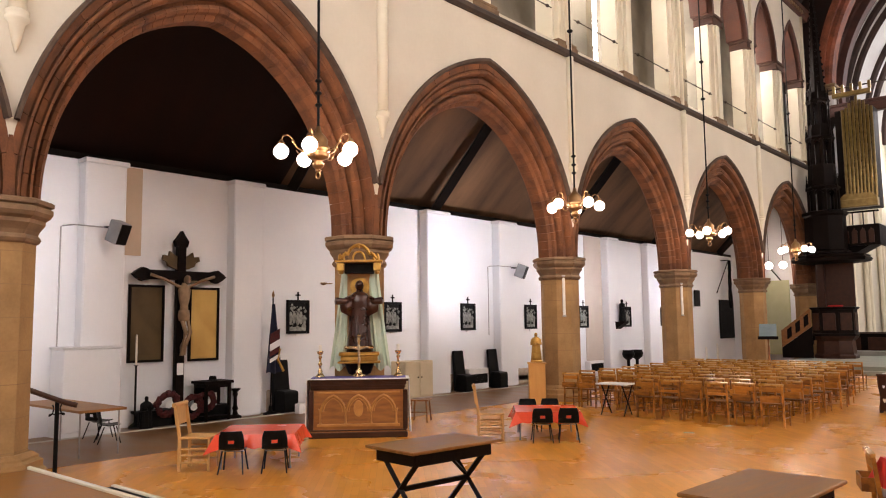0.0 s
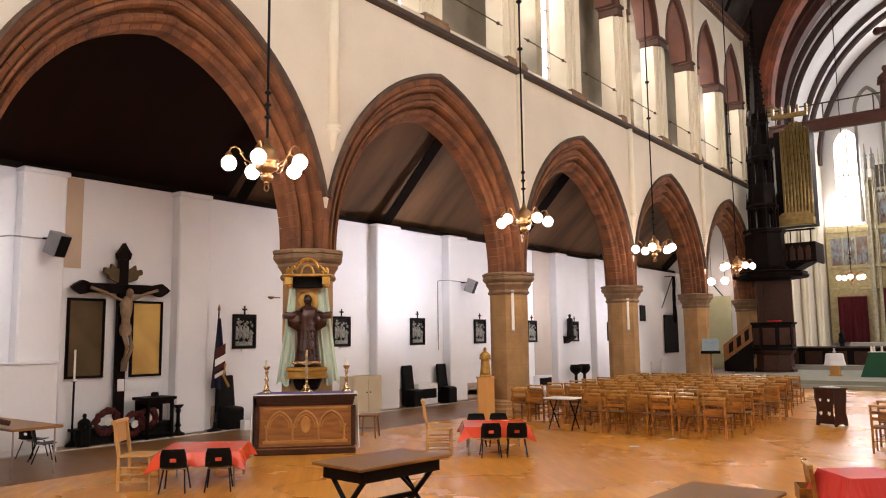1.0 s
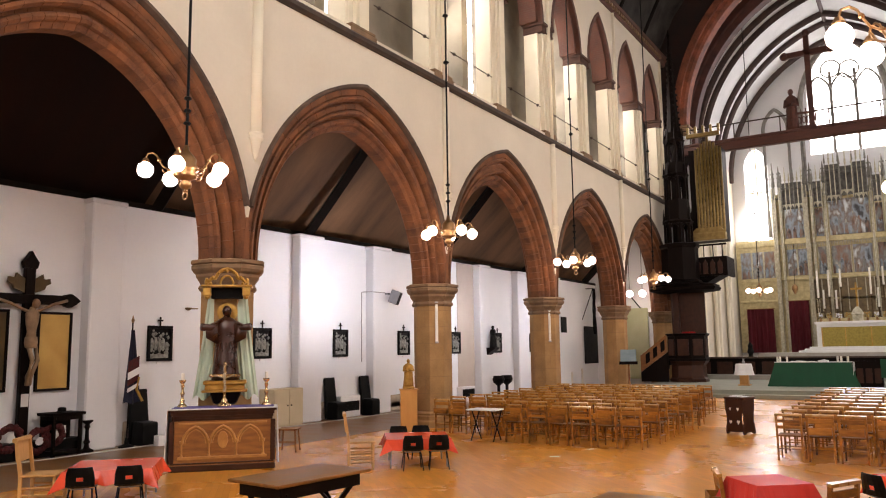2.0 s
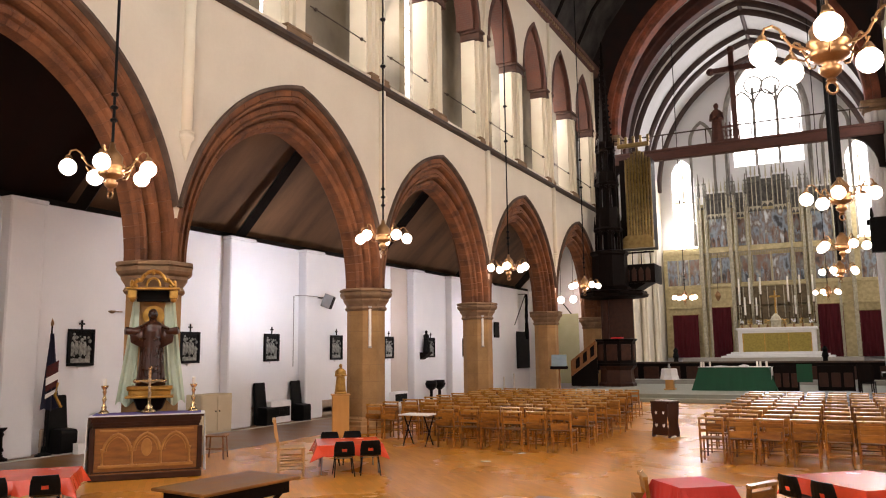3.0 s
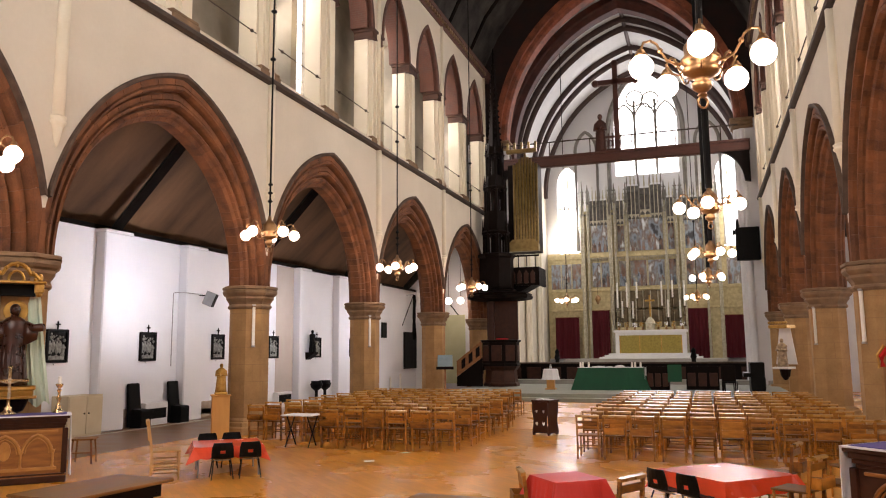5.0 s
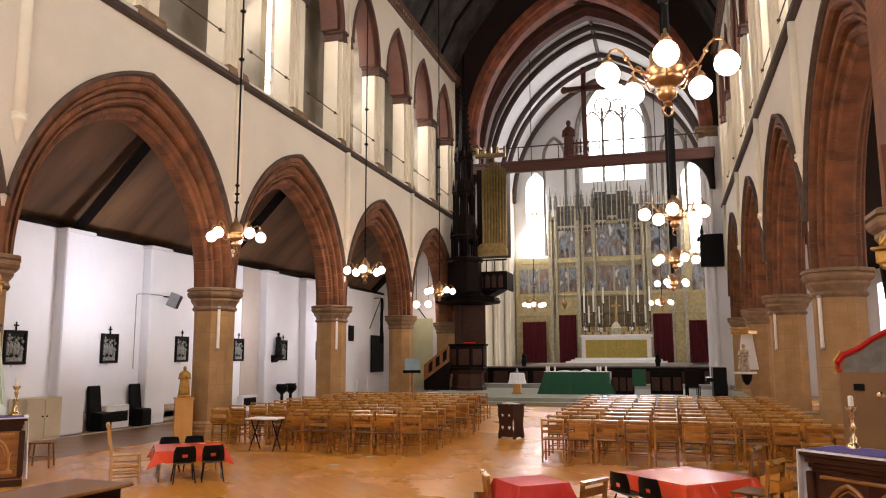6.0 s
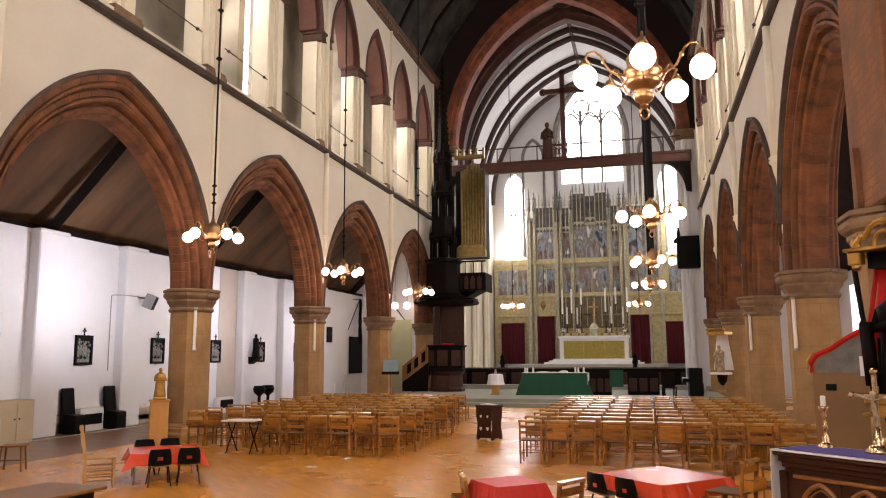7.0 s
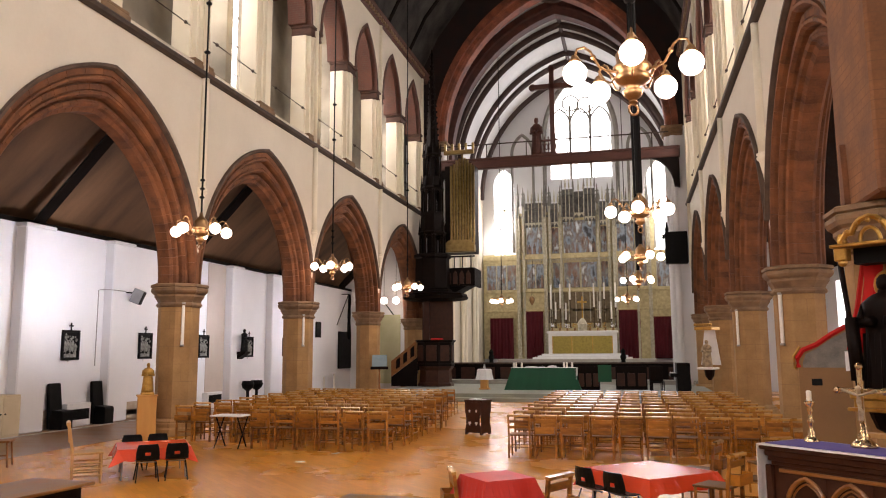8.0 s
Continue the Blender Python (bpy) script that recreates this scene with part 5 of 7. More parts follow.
for x, y, rz in ((11.25, 0.85, 70), (11.75, 0.25, 85), (11.35, -0.35, 60), (12.2, 1.6, 20)):
    copy_thing(nc, pose(x, y, 0, 0, 0, rz))


def ladder_chair(m):
    t = thing("rush_chair", "pale beech chair with solid back and slatted sides", "chair", m, "beech chairs")
    for s in (-1, 1):
        bm = B()
        prism(bm, [(-0.22, 0.0), (-0.18, 0.0), (-0.18, 0.45), (-0.25, 0.90), (-0.29, 0.90), (-0.22, 0.45)], "x", s * 0.2 - 0.018, s * 0.2 + 0.018)
        part("back_post", bm, PALEWOOD, t)
        part("front_leg", rod(B(), (s * 0.2, 0.2, 0), (s * 0.2, 0.2, 0.44), 0.016, 0.021, 6), PALEWOOD, t)
        for z in (0.12, 0.21, 0.30):
            part("side_slat", rod(B(), (s * 0.2, -0.2, z), (s * 0.2, 0.2, z), 0.013, n=6), PALEWOOD, t)
    bm = B()
    box(bm, -0.225, 0.225, -0.20, 0.23, 0.43, 0.46, 0.01)
    part("seat", bm, PALEWOOD, t)
    bm = B()
    prism(bm, [(-0.265, 0.62), (-0.245, 0.62), (-0.27, 0.86), (-0.29, 0.86)], "x", -0.2, 0.2)
    part("backrest", bm, PALEWOOD, t)
    bm = B()
    rod(bm, (-0.24, -0.275, 0.89), (0.24, -0.275, 0.89), 0.032, n=8)
    part("top_rail", bm, PALEWOOD, t)
    return t


lc = ladder_chair(pose(0.72, -4.08, 0, 0, 0, -50))
copy_thing(lc, pose(2.28, 0.48, 0, 0, 0, -50))
copy_thing(nc, pose(8.88, -2.15, 0, 0, 0, -70))
copy_thing(nc, pose(9.54, -2.24, 0, 0, 0, 62))


# ---- low tables with red cloths and small black chairs ----
def cloth_table(m, sx, sy, h, cloth, label, over=0.16):
    t = thing("low_table", "low table with steel legs under a red cloth", "table", m, "cloth tables")
    bm = B()
    box(bm, -sx / 2, sx / 2, -sy / 2, sy / 2, h - 0.03, h - 0.004, 0.005)
    part("tabletop", bm, PALEWOOD, t)
    for x in (-1, 1):
        for y in (-1, 1):
            part("leg", rod(B(), (x * (sx / 2 - 0.05), y * (sy / 2 - 0.05), 0), (x * (sx / 2 - 0.07), y * (sy / 2 - 0.07), h - 0.03), 0.014, n=8), STEEL, t)
    c = thing("tablecloth", label, "tablecloth", m, "red cloths")
    bm = B()
    n = 12
    ring0, ring1 = [], []
    per = []
    for i in range(n):
        per.append((-1 + 2 * i / n, -1))
    for i in range(n):
        per.append((1, -1 + 2 * i / n))
    for i in range(n):
        per.append((1 - 2 * i / n, 1))
    for i in range(n):
        per.append((-1, 1 - 2 * i / n))
    r = random.Random(int(sx * 100 + sy * 37))
    for x, y in per:
        corner = min(abs(abs(x) - 1), abs(abs(y) - 1)) < 1e-6 and abs(abs(x) - abs(y)) < 1e-6
        ring0.append(bm.verts.new((x * (sx / 2 + 0.012), y * (sy / 2 + 0.012), h)))
        fl = 0.05 + 0.03 * r.random() + (0.06 if corner else 0)
        ring1.append(bm.verts.new((x * (sx / 2 + fl) if abs(x) > 0.99 else x * sx / 2, y * (sy / 2 + fl) if abs(y) > 0.99 else y * sy / 2, h - over - 0.03 * r.random() - (0.06 if corner else 0))))
    bm.faces.new(ring0)
    for i in range(len(per)):
        j = (i + 1) % len(per)
        bm.faces.new((ring0[i], ring1[i], ring1[j], ring0[j]))
    bmesh.ops.recalc_face_normals(bm, faces=bm.faces)
    bmesh.ops.solidify(bm, geom=bm.faces[:], thickness=-0.004)
    part("cloth", bm, cloth, c)
    return t


def small_chair(m):
    t = thing("plastic_chair", "small black moulded plastic chair with steel legs", "chair", m, "black plastic chairs")
    # shell: seat and curved back with a hand hole
    bm = B()
    pro = [(0.17, 0.305), (0.10, 0.295), (0.0, 0.29), (-0.10, 0.30), (-0.15, 0.33), (-0.175, 0.39), (-0.185, 0.44), (-0.195, 0.50), (-0.20, 0.56)]
    wid = [0.165, 0.17, 0.17, 0.17, 0.17, 0.17, 0.168, 0.16, 0.14]
    fr = (-1, -0.62, -0.24, 0.24, 0.62, 1)
    grid = [[bm.verts.new((f * w, y + (0.03 * abs(f) ** 2 if z > 0.33 else 0), z + (0.012 * abs(f) ** 2 if z < 0.33 else 0))) for f in fr] for (y, z), w in zip(pro, wid)]
    for i in range(len(grid) - 1):
        for j in range(5):
            if i == 5 and j == 2:
                continue
            bm.faces.new((grid[i][j], grid[i][j + 1], grid[i + 1][j + 1], grid[i + 1][j]))
    bmesh.ops.recalc_face_normals(bm, faces=bm.faces)
    bmesh.ops.solidify(bm, geom=bm.faces[:], thickness=0.012)
    part("shell", bm, BLACKPLASTIC, t, smooth=False)
    for s in (-1, 1):
        part("front_leg", rod(B(), (s * 0.13, 0.10, 0.29), (s * 0.165, 0.17, 0.0), 0.010, n=6), IRON, t)
        part("rear_leg", rod(B(), (s * 0.13, -0.09, 0.29), (s * 0.165, -0.20, 0.0), 0.010, n=6), IRON, t)
    part("crossbar", rod(B(), (-0.14, 0.0, 0.275), (0.14, 0.0, 0.275), 0.009, n=6), STEEL, t)
    return t


sc = small_chair(pose(1.62, -4.16, 0, 0, 0, 45))
T1 = pose(1.02, -3.26, 0, 0, 0, 45)
cloth_table(T1, 1.05, 1.05, 0.47, REDCLOTH, "orange-red wipe-clean cloth on a low table")
sc.matrix_world = T1 @ pose(-0.26, -0.66, 0, 0, 0, 0)
copy_thing(sc, T1 @ pose(0.30, -0.66, 0, 0, 0, 4))
T2 = pose(2.82, 1.36, 0, 0, 0, 38)
cloth_table(T2, 1.05, 1.05, 0.47, REDCLOTH, "orange-red wipe-clean cloth on a low table")
for x, y, r in ((-0.12, -0.62, 2), (0.32, -0.60, -3), (-0.28, 0.66, 180), (0.12, 0.68, 176)):
    copy_thing(sc, T2 @ pose(x, y, 0, 0, 0, r))
T3 = pose(10.6, 0.22, 0, 0, 0, 44)
cloth_table(T3, 1.1, 1.1, 0.48, REDCLOTH, "glossy orange-red wipe-clean cloth on a low table")
for x, y, r in ((-0.74, 0.18, -90), (-0.72, -0.30, -88)):
    copy_thing(sc, T3 @ pose(x, y, 0, 0, 0, r))
T4 = pose(9.13, -2.3, 0, 0, 0, 40)
cloth_table(T4, 0.50, 0.50, 0.74, SALMONCLOTH, "glossy red cloth hanging low over a small table", 0.22)


# ---- dark trestle tables ----
def trestle_table(m):
    t = thing("trestle_table", "dark oak table with crossed trestle legs and worn top", "table", m, "trestle tables")
    bm = B()
    box(bm, -0.38, 0.38, -0.62, 0.62, 0.70, 0.73, 0.008)
    part("tabletop", bm, TRESTLEWOOD, t)
    bm = B()
    for s in (-1, 1):
        box(bm, s * 0.30 - 0.012, s * 0.30 + 0.012, -0.52, 0.52, 0.575, 0.70)
        box(bm, -0.30, 0.30, s * 0.52 - 0.012, s * 0.52 + 0.012, 0.575, 0.70)
    part("apron", bm, DARKWOOD, t)
    for s in (-1, 1):
        for q in (-1, 1):
            bm = B()
            rod(bm, (q * 0.30, s * 0.46, 0.0), (-q * 0.30, s * 0.46 + 0.001 * q, 0.64), 0.032, n=4)
            part("leg", bm, DARKWOOD, t)
        bm = B()
        rod(bm, (0, s * 0.46, 0.33), (0, s * 0.12, 0.64), 0.02, n=4)
        part("brace", bm, DARKWOOD, t)
    bm = B()
    box(bm, -0.022, 0.022, -0.47, 0.47, 0.29, 0.34, 0.006)
    part("stretcher", bm, DARKWOOD, t)
    return t


tt = trestle_table(pose(4.98, -3.92, 0, 0, 0, -6))
copy_thing(tt, pose(8.37, -4.05, 0, 0, 0, -3))

# small card table among the chairs
t = thing("side_table", "small folding table with a white top among the chairs", "table", pose(2.3, 4.8, 0))
bm = B()
box(bm, -0.36, 0.36, -0.26, 0.26, 0.64, 0.665, 0.006)
part("tabletop", bm, LINEN, t)
for x in (-1, 1):
    bm = B()
    rod(bm, (x * 0.27, -0.2, 0), (x * 0.27, 0.2, 0.64), 0.014, n=6)
    part("leg", bm, DARKWOOD, t)
    bm = B()
    rod(bm, (x * 0.24, 0.2, 0), (x * 0.24, -0.2, 0.64), 0.014, n=6)
    part("leg", bm, DARKWOOD, t)

# carved stand in the middle aisle
t = thing("book_stand", "dark wooden stand with heart shaped cut-outs and papers on top", "stand", pose(6.80, 8.35, 0, 0, 0, -22) @ Matrix.Diagonal((0.86, 0.86, 1.22, 1.0)))
for s in (-1, 1):
    bm = B()
    edge = [(0.255, 0.0), (0.265, 0.06), (0.25, 0.12), (0.215, 0.2), (0.205, 0.28), (0.225, 0.36), (0.26, 0.44), (0.27, 0.52), (0.265, 0.62)]
    out = [(-0.12, 0.03), (0.12, 0.03), (0.17, 0)] + edge + [(-x, z) for x, z in reversed(edge)] + [(-0.17, 0)]
    prism(bm, out, "x", s * 0.24 - 0.015, s * 0.24 + 0.015)
    part("side_panel", bm, OAKDARK, t)
bm = B()
prism(bm, [(x - 0.0, z) for x, z in ((0.24, 0.04), (0.25, 0.1), (0.21, 0.2), (0.20, 0.28), (0.225, 0.38), (0.25, 0.5), (0.25, 0.62), (-0.25, 0.62), (-0.25, 0.5), (-0.225, 0.38), (-0.20, 0.28), (-0.21, 0.2), (-0.25, 0.1), (-0.24, 0.04))], "y", -0.255, -0.23)
part("front_panel", bm, OAKDARK, t)
for z, sz in ((0.45, 0.035), (0.22, 0.045)):
    for x in (-0.11, 0.11):
        bm = B()
        prism(bm, [(x, z - sz), (x + sz, z), (x + sz * 0.5, z + sz * 0.7), (x, z + sz * 0.3), (x - sz * 0.5, z + sz * 0.7), (x - sz, z)], "y", -0.259, -0.251)
        part("cut_out", bm, PAPER, t, "pale heart shaped cut-out")
bm = B()
box(bm, -0.29, 0.29, -0.26, 0.28, 0.62, 0.66, 0.01)
part("top", bm, OAKDARK, t)
bm = B()
box(bm, -0.18, 0.04, -0.16, 0.14, 0.66, 0.675)
part("paper", bm, PAPER, t)
bm = B()
box(bm, 0.07, 0.22, -0.12, 0.1, 0.66, 0.67)
part("paper", bm, PAPER, t)
for x, y, r in ((4.6, 3.15, 20), (4.8, 4.4, 70)):
    bm = B()
    box(bm, -0.09, 0.09, -0.05, 0.05, 0.001, 0.006)
    s = link_mesh("paper_scrap", bm, PAPER)
    s.matrix_world = pose(x, y, 0, 0, 0, r)
    tagged(s, "small white scrap of paper lying on the floor", "paper")


# ---- north aisle: things on and along the wall ----
AF = AISLE + 0.004


def great_crucifix():
    t = thing("great_crucifix", "large dark wooden crucifix with pointed ends standing against the wall", "crucifix", pose(AISLE + 0.16, -1.62, 0))
    bm = B()
    box(bm, -0.06, 0.06, -0.10, 0.10, 0.2, 3.72, 0.015)
    part("upright", bm, DARKWOOD, t)
    bm = B()
    box(bm, -0.05, 0.07, -0.78, 0.78, 2.93, 3.12, 0.015)
    part("crossbar", bm, DARKWOOD, t)
    for y, z, dy, dz in ((-0.85, 3.025, -1, 0), (0.85, 3.025, 1, 0), (0, 3.74, 0, 1)):
        bm = B()
        if dz:
            prism(bm, [(-0.12, z - 0.12), (-0.15, z), (-0.06, z + 0.12), (0, z + 0.22), (0.06, z + 0.12), (0.15, z), (0.12, z - 0.12)], "x", -0.06, 0.07)
        else:
            prism(bm, [(y - dy * 0.12, z - 0.11), (y, z - 0.14), (y + dy * 0.12, z - 0.07), (y + dy * 0.2, z), (y + dy * 0.12, z + 0.07), (y, z + 0.14), (y - dy * 0.12, z + 0.11)], "x", -0.06, 0.07)
        part("finial", bm, DARKWOOD, t)
    for s in (-1, 1):
        bm = B()
        prism(bm, [(s * 0.09, 3.14), (s * 0.30, 3.22), (s * 0.33, 3.30), (s * 0.42, 3.34), (s * 0.40, 3.44), (s * 0.28, 3.42), (s * 0.26, 3.52), (s * 0.18, 3.46), (s * 0.09, 3.42)], "x", -0.03, 0.04)
        part("ray", bm, BRONZE, t, "bronze leaf-shaped ray")
    bm = B()
    box(bm, -0.16, 0.20, -0.26, 0.26, 0.0, 0.22, 0.02)
    part("foot", bm, DARKWOOD, t)
    f = B()
    tube(f, [(0.13, -0.72, 3.02), (0.14, -0.4, 2.92), (0.16, -0.14, 2.80), (0.17, 0, 2.76), (0.16, 0.14, 2.80), (0.14, 0.4, 2.92), (0.13, 0.72, 3.02)], 0.030, 8)
    lathe(f, [(0.07, 0), (0.095, 0.1), (0.085, 0.25), (0.12, 0.42), (0.135, 0.58), (0.06, 0.68), (0.04, 0.72)], 12, c=(0.17, 0, 2.15), squash=(0.75, 1))
    ball(f, (0.20, 0.05, 2.93), 0.085, 10, (0.9, 0.85, 1.15))
    for s in (-1, 1):
        tube(f, [(0.17, s * 0.07, 2.2), (0.24, s * 0.05 + 0.06, 1.85), (0.17, s * 0.03, 1.55), (0.15, s * 0.02, 1.38)], 0.043, 8)
    lathe(f, [(0.10, 0), (0.125, 0.1), (0.11, 0.22)], 12, c=(0.17, 0, 2.08), squash=(0.8, 1))
    part("figure", f, FLESH, t, "pale carved figure", smooth=True)
    bm = B()
    box(bm, 0.06, 0.075, -0.07, 0.07, 0.98, 1.22)
    part("notice", bm, PAPER, t)


great_crucifix()


def plaque(y0, y1, z0, z1, field, name, label):
    t = thing(name, label, "plaque", pose(AF, (y0 + y1) / 2, (z0 + z1) / 2))
    h, v = (y1 - y0) / 2, (z1 - z0) / 2
    bm = B()
    for a, b, c, d in ((-h, h, v - 0.05, v), (-h, h, -v, -v + 0.05), (-h, -h + 0.05, -v + 0.05, v - 0.05), (h - 0.05, h, -v + 0.05, v - 0.05)):
        box(bm, 0, 0.06, a, b, c, d, 0.006)
    part("frame", bm, DARKWOOD, t)
    bm = B()
    box(bm, 0, 0.03, -h + 0.05, h - 0.05, -v + 0.05, v - 0.05)
    part("plate", bm, field, t)


plaque(-2.66, -1.9, 1.26, 2.82, BRONZE, "memorial_plaque", "dark bronze memorial plaque in a black frame")
plaque(-1.34, -0.62, 1.24, 2.80, GILTPLAQUE, "memorial_plaque", "golden brass memorial plaque in a black frame")


def station(y, z=2.17):
    t = thing("station_picture", "carved grey relief in a black frame with a small cross", "picture", pose(AF, y, z), "stations along the wall")
    bm = B()
    for a, b, c, d in ((-0.33, 0.33, 0.34, 0.40), (-0.33, 0.33, -0.40, -0.34), (-0.33, -0.265, -0.34, 0.34), (0.265, 0.33, -0.34, 0.34)):
        box(bm, 0, 0.07, a, b, c, d, 0.01)
    part("frame", bm, IRON, t)
    bm = B()
    box(bm, 0, 0.02, -0.27, 0.27, -0.345, 0.345)
    part("ground", bm, IRON, t)
    bm = B()
    rr = random.Random(int(y * 10) + 900)
    for i in range(5):
        yy, zz = -0.19 + 0.095 * i + rr.uniform(-0.02, 0.02), rr.uniform(-0.12, 0.0)
        ball(bm, (0.02, yy, zz), 0.055, 8, (0.5, 1, rr.uniform(2.2, 3.6)))
        ball(bm, (0.03, yy + rr.uniform(-0.03, 0.03), zz + rr.uniform(0.17, 0.24)), 0.038, 7, (0.7, 1, 1.15))
        rod(bm, (0.035, yy, zz + 0.1), (0.03, yy + rr.uniform(-0.13, 0.13), zz + rr.uniform(0.0, 0.2)), 0.018, 0.014, 5)
    for i in range(14):
        ball(bm, (0.02, rr.uniform(-0.23, 0.23), rr.uniform(-0.31, -0.12)), rr.uniform(0.02, 0.05), 6, (0.6, rr.uniform(0.8, 1.6), 1))
    for i in range(5):
        ball(bm, (0.02, rr.uniform(-0.22, 0.22), rr.uniform(0.12, 0.3)), rr.uniform(0.015, 0.035), 6, (0.6, 1, 1))
    box(bm, 0.018, 0.03, -0.24, 0.24, -0.33, -0.24)
    part("relief", bm, SLATE, t)
    bm = B()
    box(bm, 0.02, 0.045, -0.018, 0.018, 0.40, 0.60, 0.004)
    box(bm, 0.02, 0.045, -0.07, 0.07, 0.50, 0.535, 0.004)
    part("cross", bm, IRON, t)
    bm = B()
    box(bm, 0.0, 0.03, -0.06, 0.06, -0.46, -0.42)
    part("number_plate", bm, PAPER, t)
    return t


s0 = station(1.53)
for y in (4.72, 7.92, 11.2, 14.55, 17.85, 21.2):
    copy_thing(s0, pose(AF, y, 2.17))


def speaker(y, z, rz):
    t = thing("wall_speaker", "grey box loudspeaker on a wall bracket", "speaker", pose(AISLE + 0.34, y, z))
    m = pose(0.30, 0.12, -0.02, 0, 22, rz)
    bm = B()
    bmesh.ops.create_cube(bm, size=1.0, matrix=m @ Matrix.Diagonal((0.30, 0.26, 0.42, 1)))
    bmesh.ops.bevel(bm, geom=bm.edges[:], offset=0.012, segments=1, affect='EDGES')
    part("cabinet", bm, mat("mid_grey_speaker_case", (0.22, 0.225, 0.235), (0.30, 0.305, 0.315), 0.55, 6.0, bump=0.03), t, "mid grey speaker cabinet")
    bm = B()
    bmesh.ops.create_cube(bm, size=1.0, matrix=m @ Matrix.Translation((0.155, 0, 0)) @ Matrix.Diagonal((0.015, 0.24, 0.39, 1)))
    part("grille", bm, IRON, t, "black speaker grille")
    bm = B()
    rod(bm, (0.0, 0.0, 0.1), (0.28, 0.1, 0.08), 0.02, n=6)
    part("bracket", bm, IRON, t)


speaker(-3.32, 3.78, 20)
speaker(9.75, 3.62, 20)
for y0, y1, z in ((-4.0, -3.3, 3.88), (8.95, 9.75, 3.75)):
    t = thing("conduit", "thin grey cable conduit along the wall to a speaker", "conduit", pose(0, 0, 0))
    bm = B()
    tube(bm, [(AISLE + 0.02, y0, 1.6), (AISLE + 0.02, y0, z - 0.02), (AISLE + 0.05, y0 + 0.03, z), (AISLE + 0.33, y0 + 0.12, z), (AISLE + 0.33, y1, z)], 0.014, 6)
    part("pipe", bm, STEEL, t)


def wreath(y, z, r):
    t = thing("poppy_wreath", "round red poppy wreath leaning at the foot of the crucifix", "wreath", pose(AISLE + 0.45, y, z, 0, 12, 0), "wreaths")
    bm = B()
    rr = random.Random(int(y * 100))
    for i in range(34):
        a = 2 * math.pi * i / 34
        ball(bm, (rr.uniform(-0.02, 0.03), r * 0.72 * math.cos(a) + rr.uniform(-0.02, 0.02), r * 0.72 * math.sin(a) + rr.uniform(-0.02, 0.02)), 0.06 * rr.uniform(0.8, 1.2), 6)
    part("poppies", bm, POPPY, t)
    part("badge", lathe(B(), [(r * 0.28, -0.01), (r * 0.28, 0.01)], 12), PAPER, t).matrix_basis = pose(0.02, 0.02, 0, 0, 90)


wreath(-2.0, 0.44, 0.30)
wreath(-1.45, 0.34, 0.28)
wreath(-1.15, 0.42, 0.25)


def dark_cabinet():
    t = thing("votive_cabinet", "small dark wooden stand with a hat and papers on it", "cabinet", pose(AISLE + 0.42, -0.98, 0))
    bm = B()
    for x in (-0.2, 0.2):
        for y in (-0.27, 0.27):
            box(bm, x - 0.03, x + 0.03, y - 0.03, y + 0.03, 0, 0.78, 0.006)
    part("frame", bm, DARKWOOD, t)
    bm = B()
    box(bm, -0.26, 0.26, -0.35, 0.35, 0.78, 0.84, 0.01)
    box(bm, -0.22, 0.22, -0.3, 0.3, 0.70, 0.78)
    part("top", bm, DARKWOOD, t)
    bm = B()
    box(bm, -0.2, 0.2, -0.28, 0.28, 0.08, 0.12)
    box(bm, -0.2, -0.18, -0.28, 0.28, 0.12, 0.7)
    part("back_panel", bm, DARKWOOD, t)
    h = thing("felt_hat", "dark round felt hat lying on a stand", "hat", pose(AISLE + 0.45, -1.0, 0.84))
    part("crown", lathe(B(), [(0.13, 0), (0.13, 0.012), (0.08, 0.02), (0.075, 0.08), (0.05, 0.095)], 14), BLACKCLOTH, h)
    p = thing("framed_notice", "white notice card propped inside the stand", "notice", pose(AISLE + 0.40, -0.98, 0.12))
    bm = B()
    box(bm, 0, 0.02, -0.1, 0.1, 0.2, 0.46)
    part("card", bm, PAPER, p)


dark_cabinet()
t = thing("floor_candle_stand", "turned dark wooden candle stand on the floor", "candle stand", pose(AISLE + 0.35, -0.38, 0))
part("post", lathe(B(), [(0.14, 0), (0.14, 0.04), (0.06, 0.08), (0.04, 0.16), (0.07, 0.2), (0.04, 0.26), (0.035, 0.45), (0.06, 0.5), (0.04, 0.55), (0.10, 0.6), (0.11, 0.63)], 12), DARKWOOD, t)
bm = B()
lofted_figure(bm, (0, 0, 0), 0.62, 0.28)
s = link_mesh("carved_figure", bm, IRON, True)
s.matrix_world = pose(AISLE + 0.4, -2.42, 0, 0, 0, 90)
tagged(s, "small dark carved figure standing by the wall", "statue")
t = thing("tall_candle", "tall thin white candle standing before a plaque", "candle", pose(AISLE + 0.2, -2.55, 0.62))
part("stick", lathe(B(), [(0.02, 0.6), (0.02, 1.2)], 8), WAX, t)
part("holder", lathe(B(), [(0.12, -0.62), (0.12, -0.58), (0.02, -0.5), (0.02, 0.58), (0.05, 0.6)], 10), IRON, t)

# black block added for the shadow and dark clutter at the wall's foot
t = thing("dark_bench", "low black block for the dark mass behind the wreaths", "bench", pose(AISLE + 0.22, -1.55, 0))
bm = B()
box(bm, -0.2, 0.16, -1.0, 1.05, 0.26, 0.32, 0.01)
box(bm, 0.08, 0.14, -1.0, 1.05, 0.0, 0.27)
part("seat", bm, IRON, t)
for yy in (-0.9, 0.0, 0.95):
    bm = B()
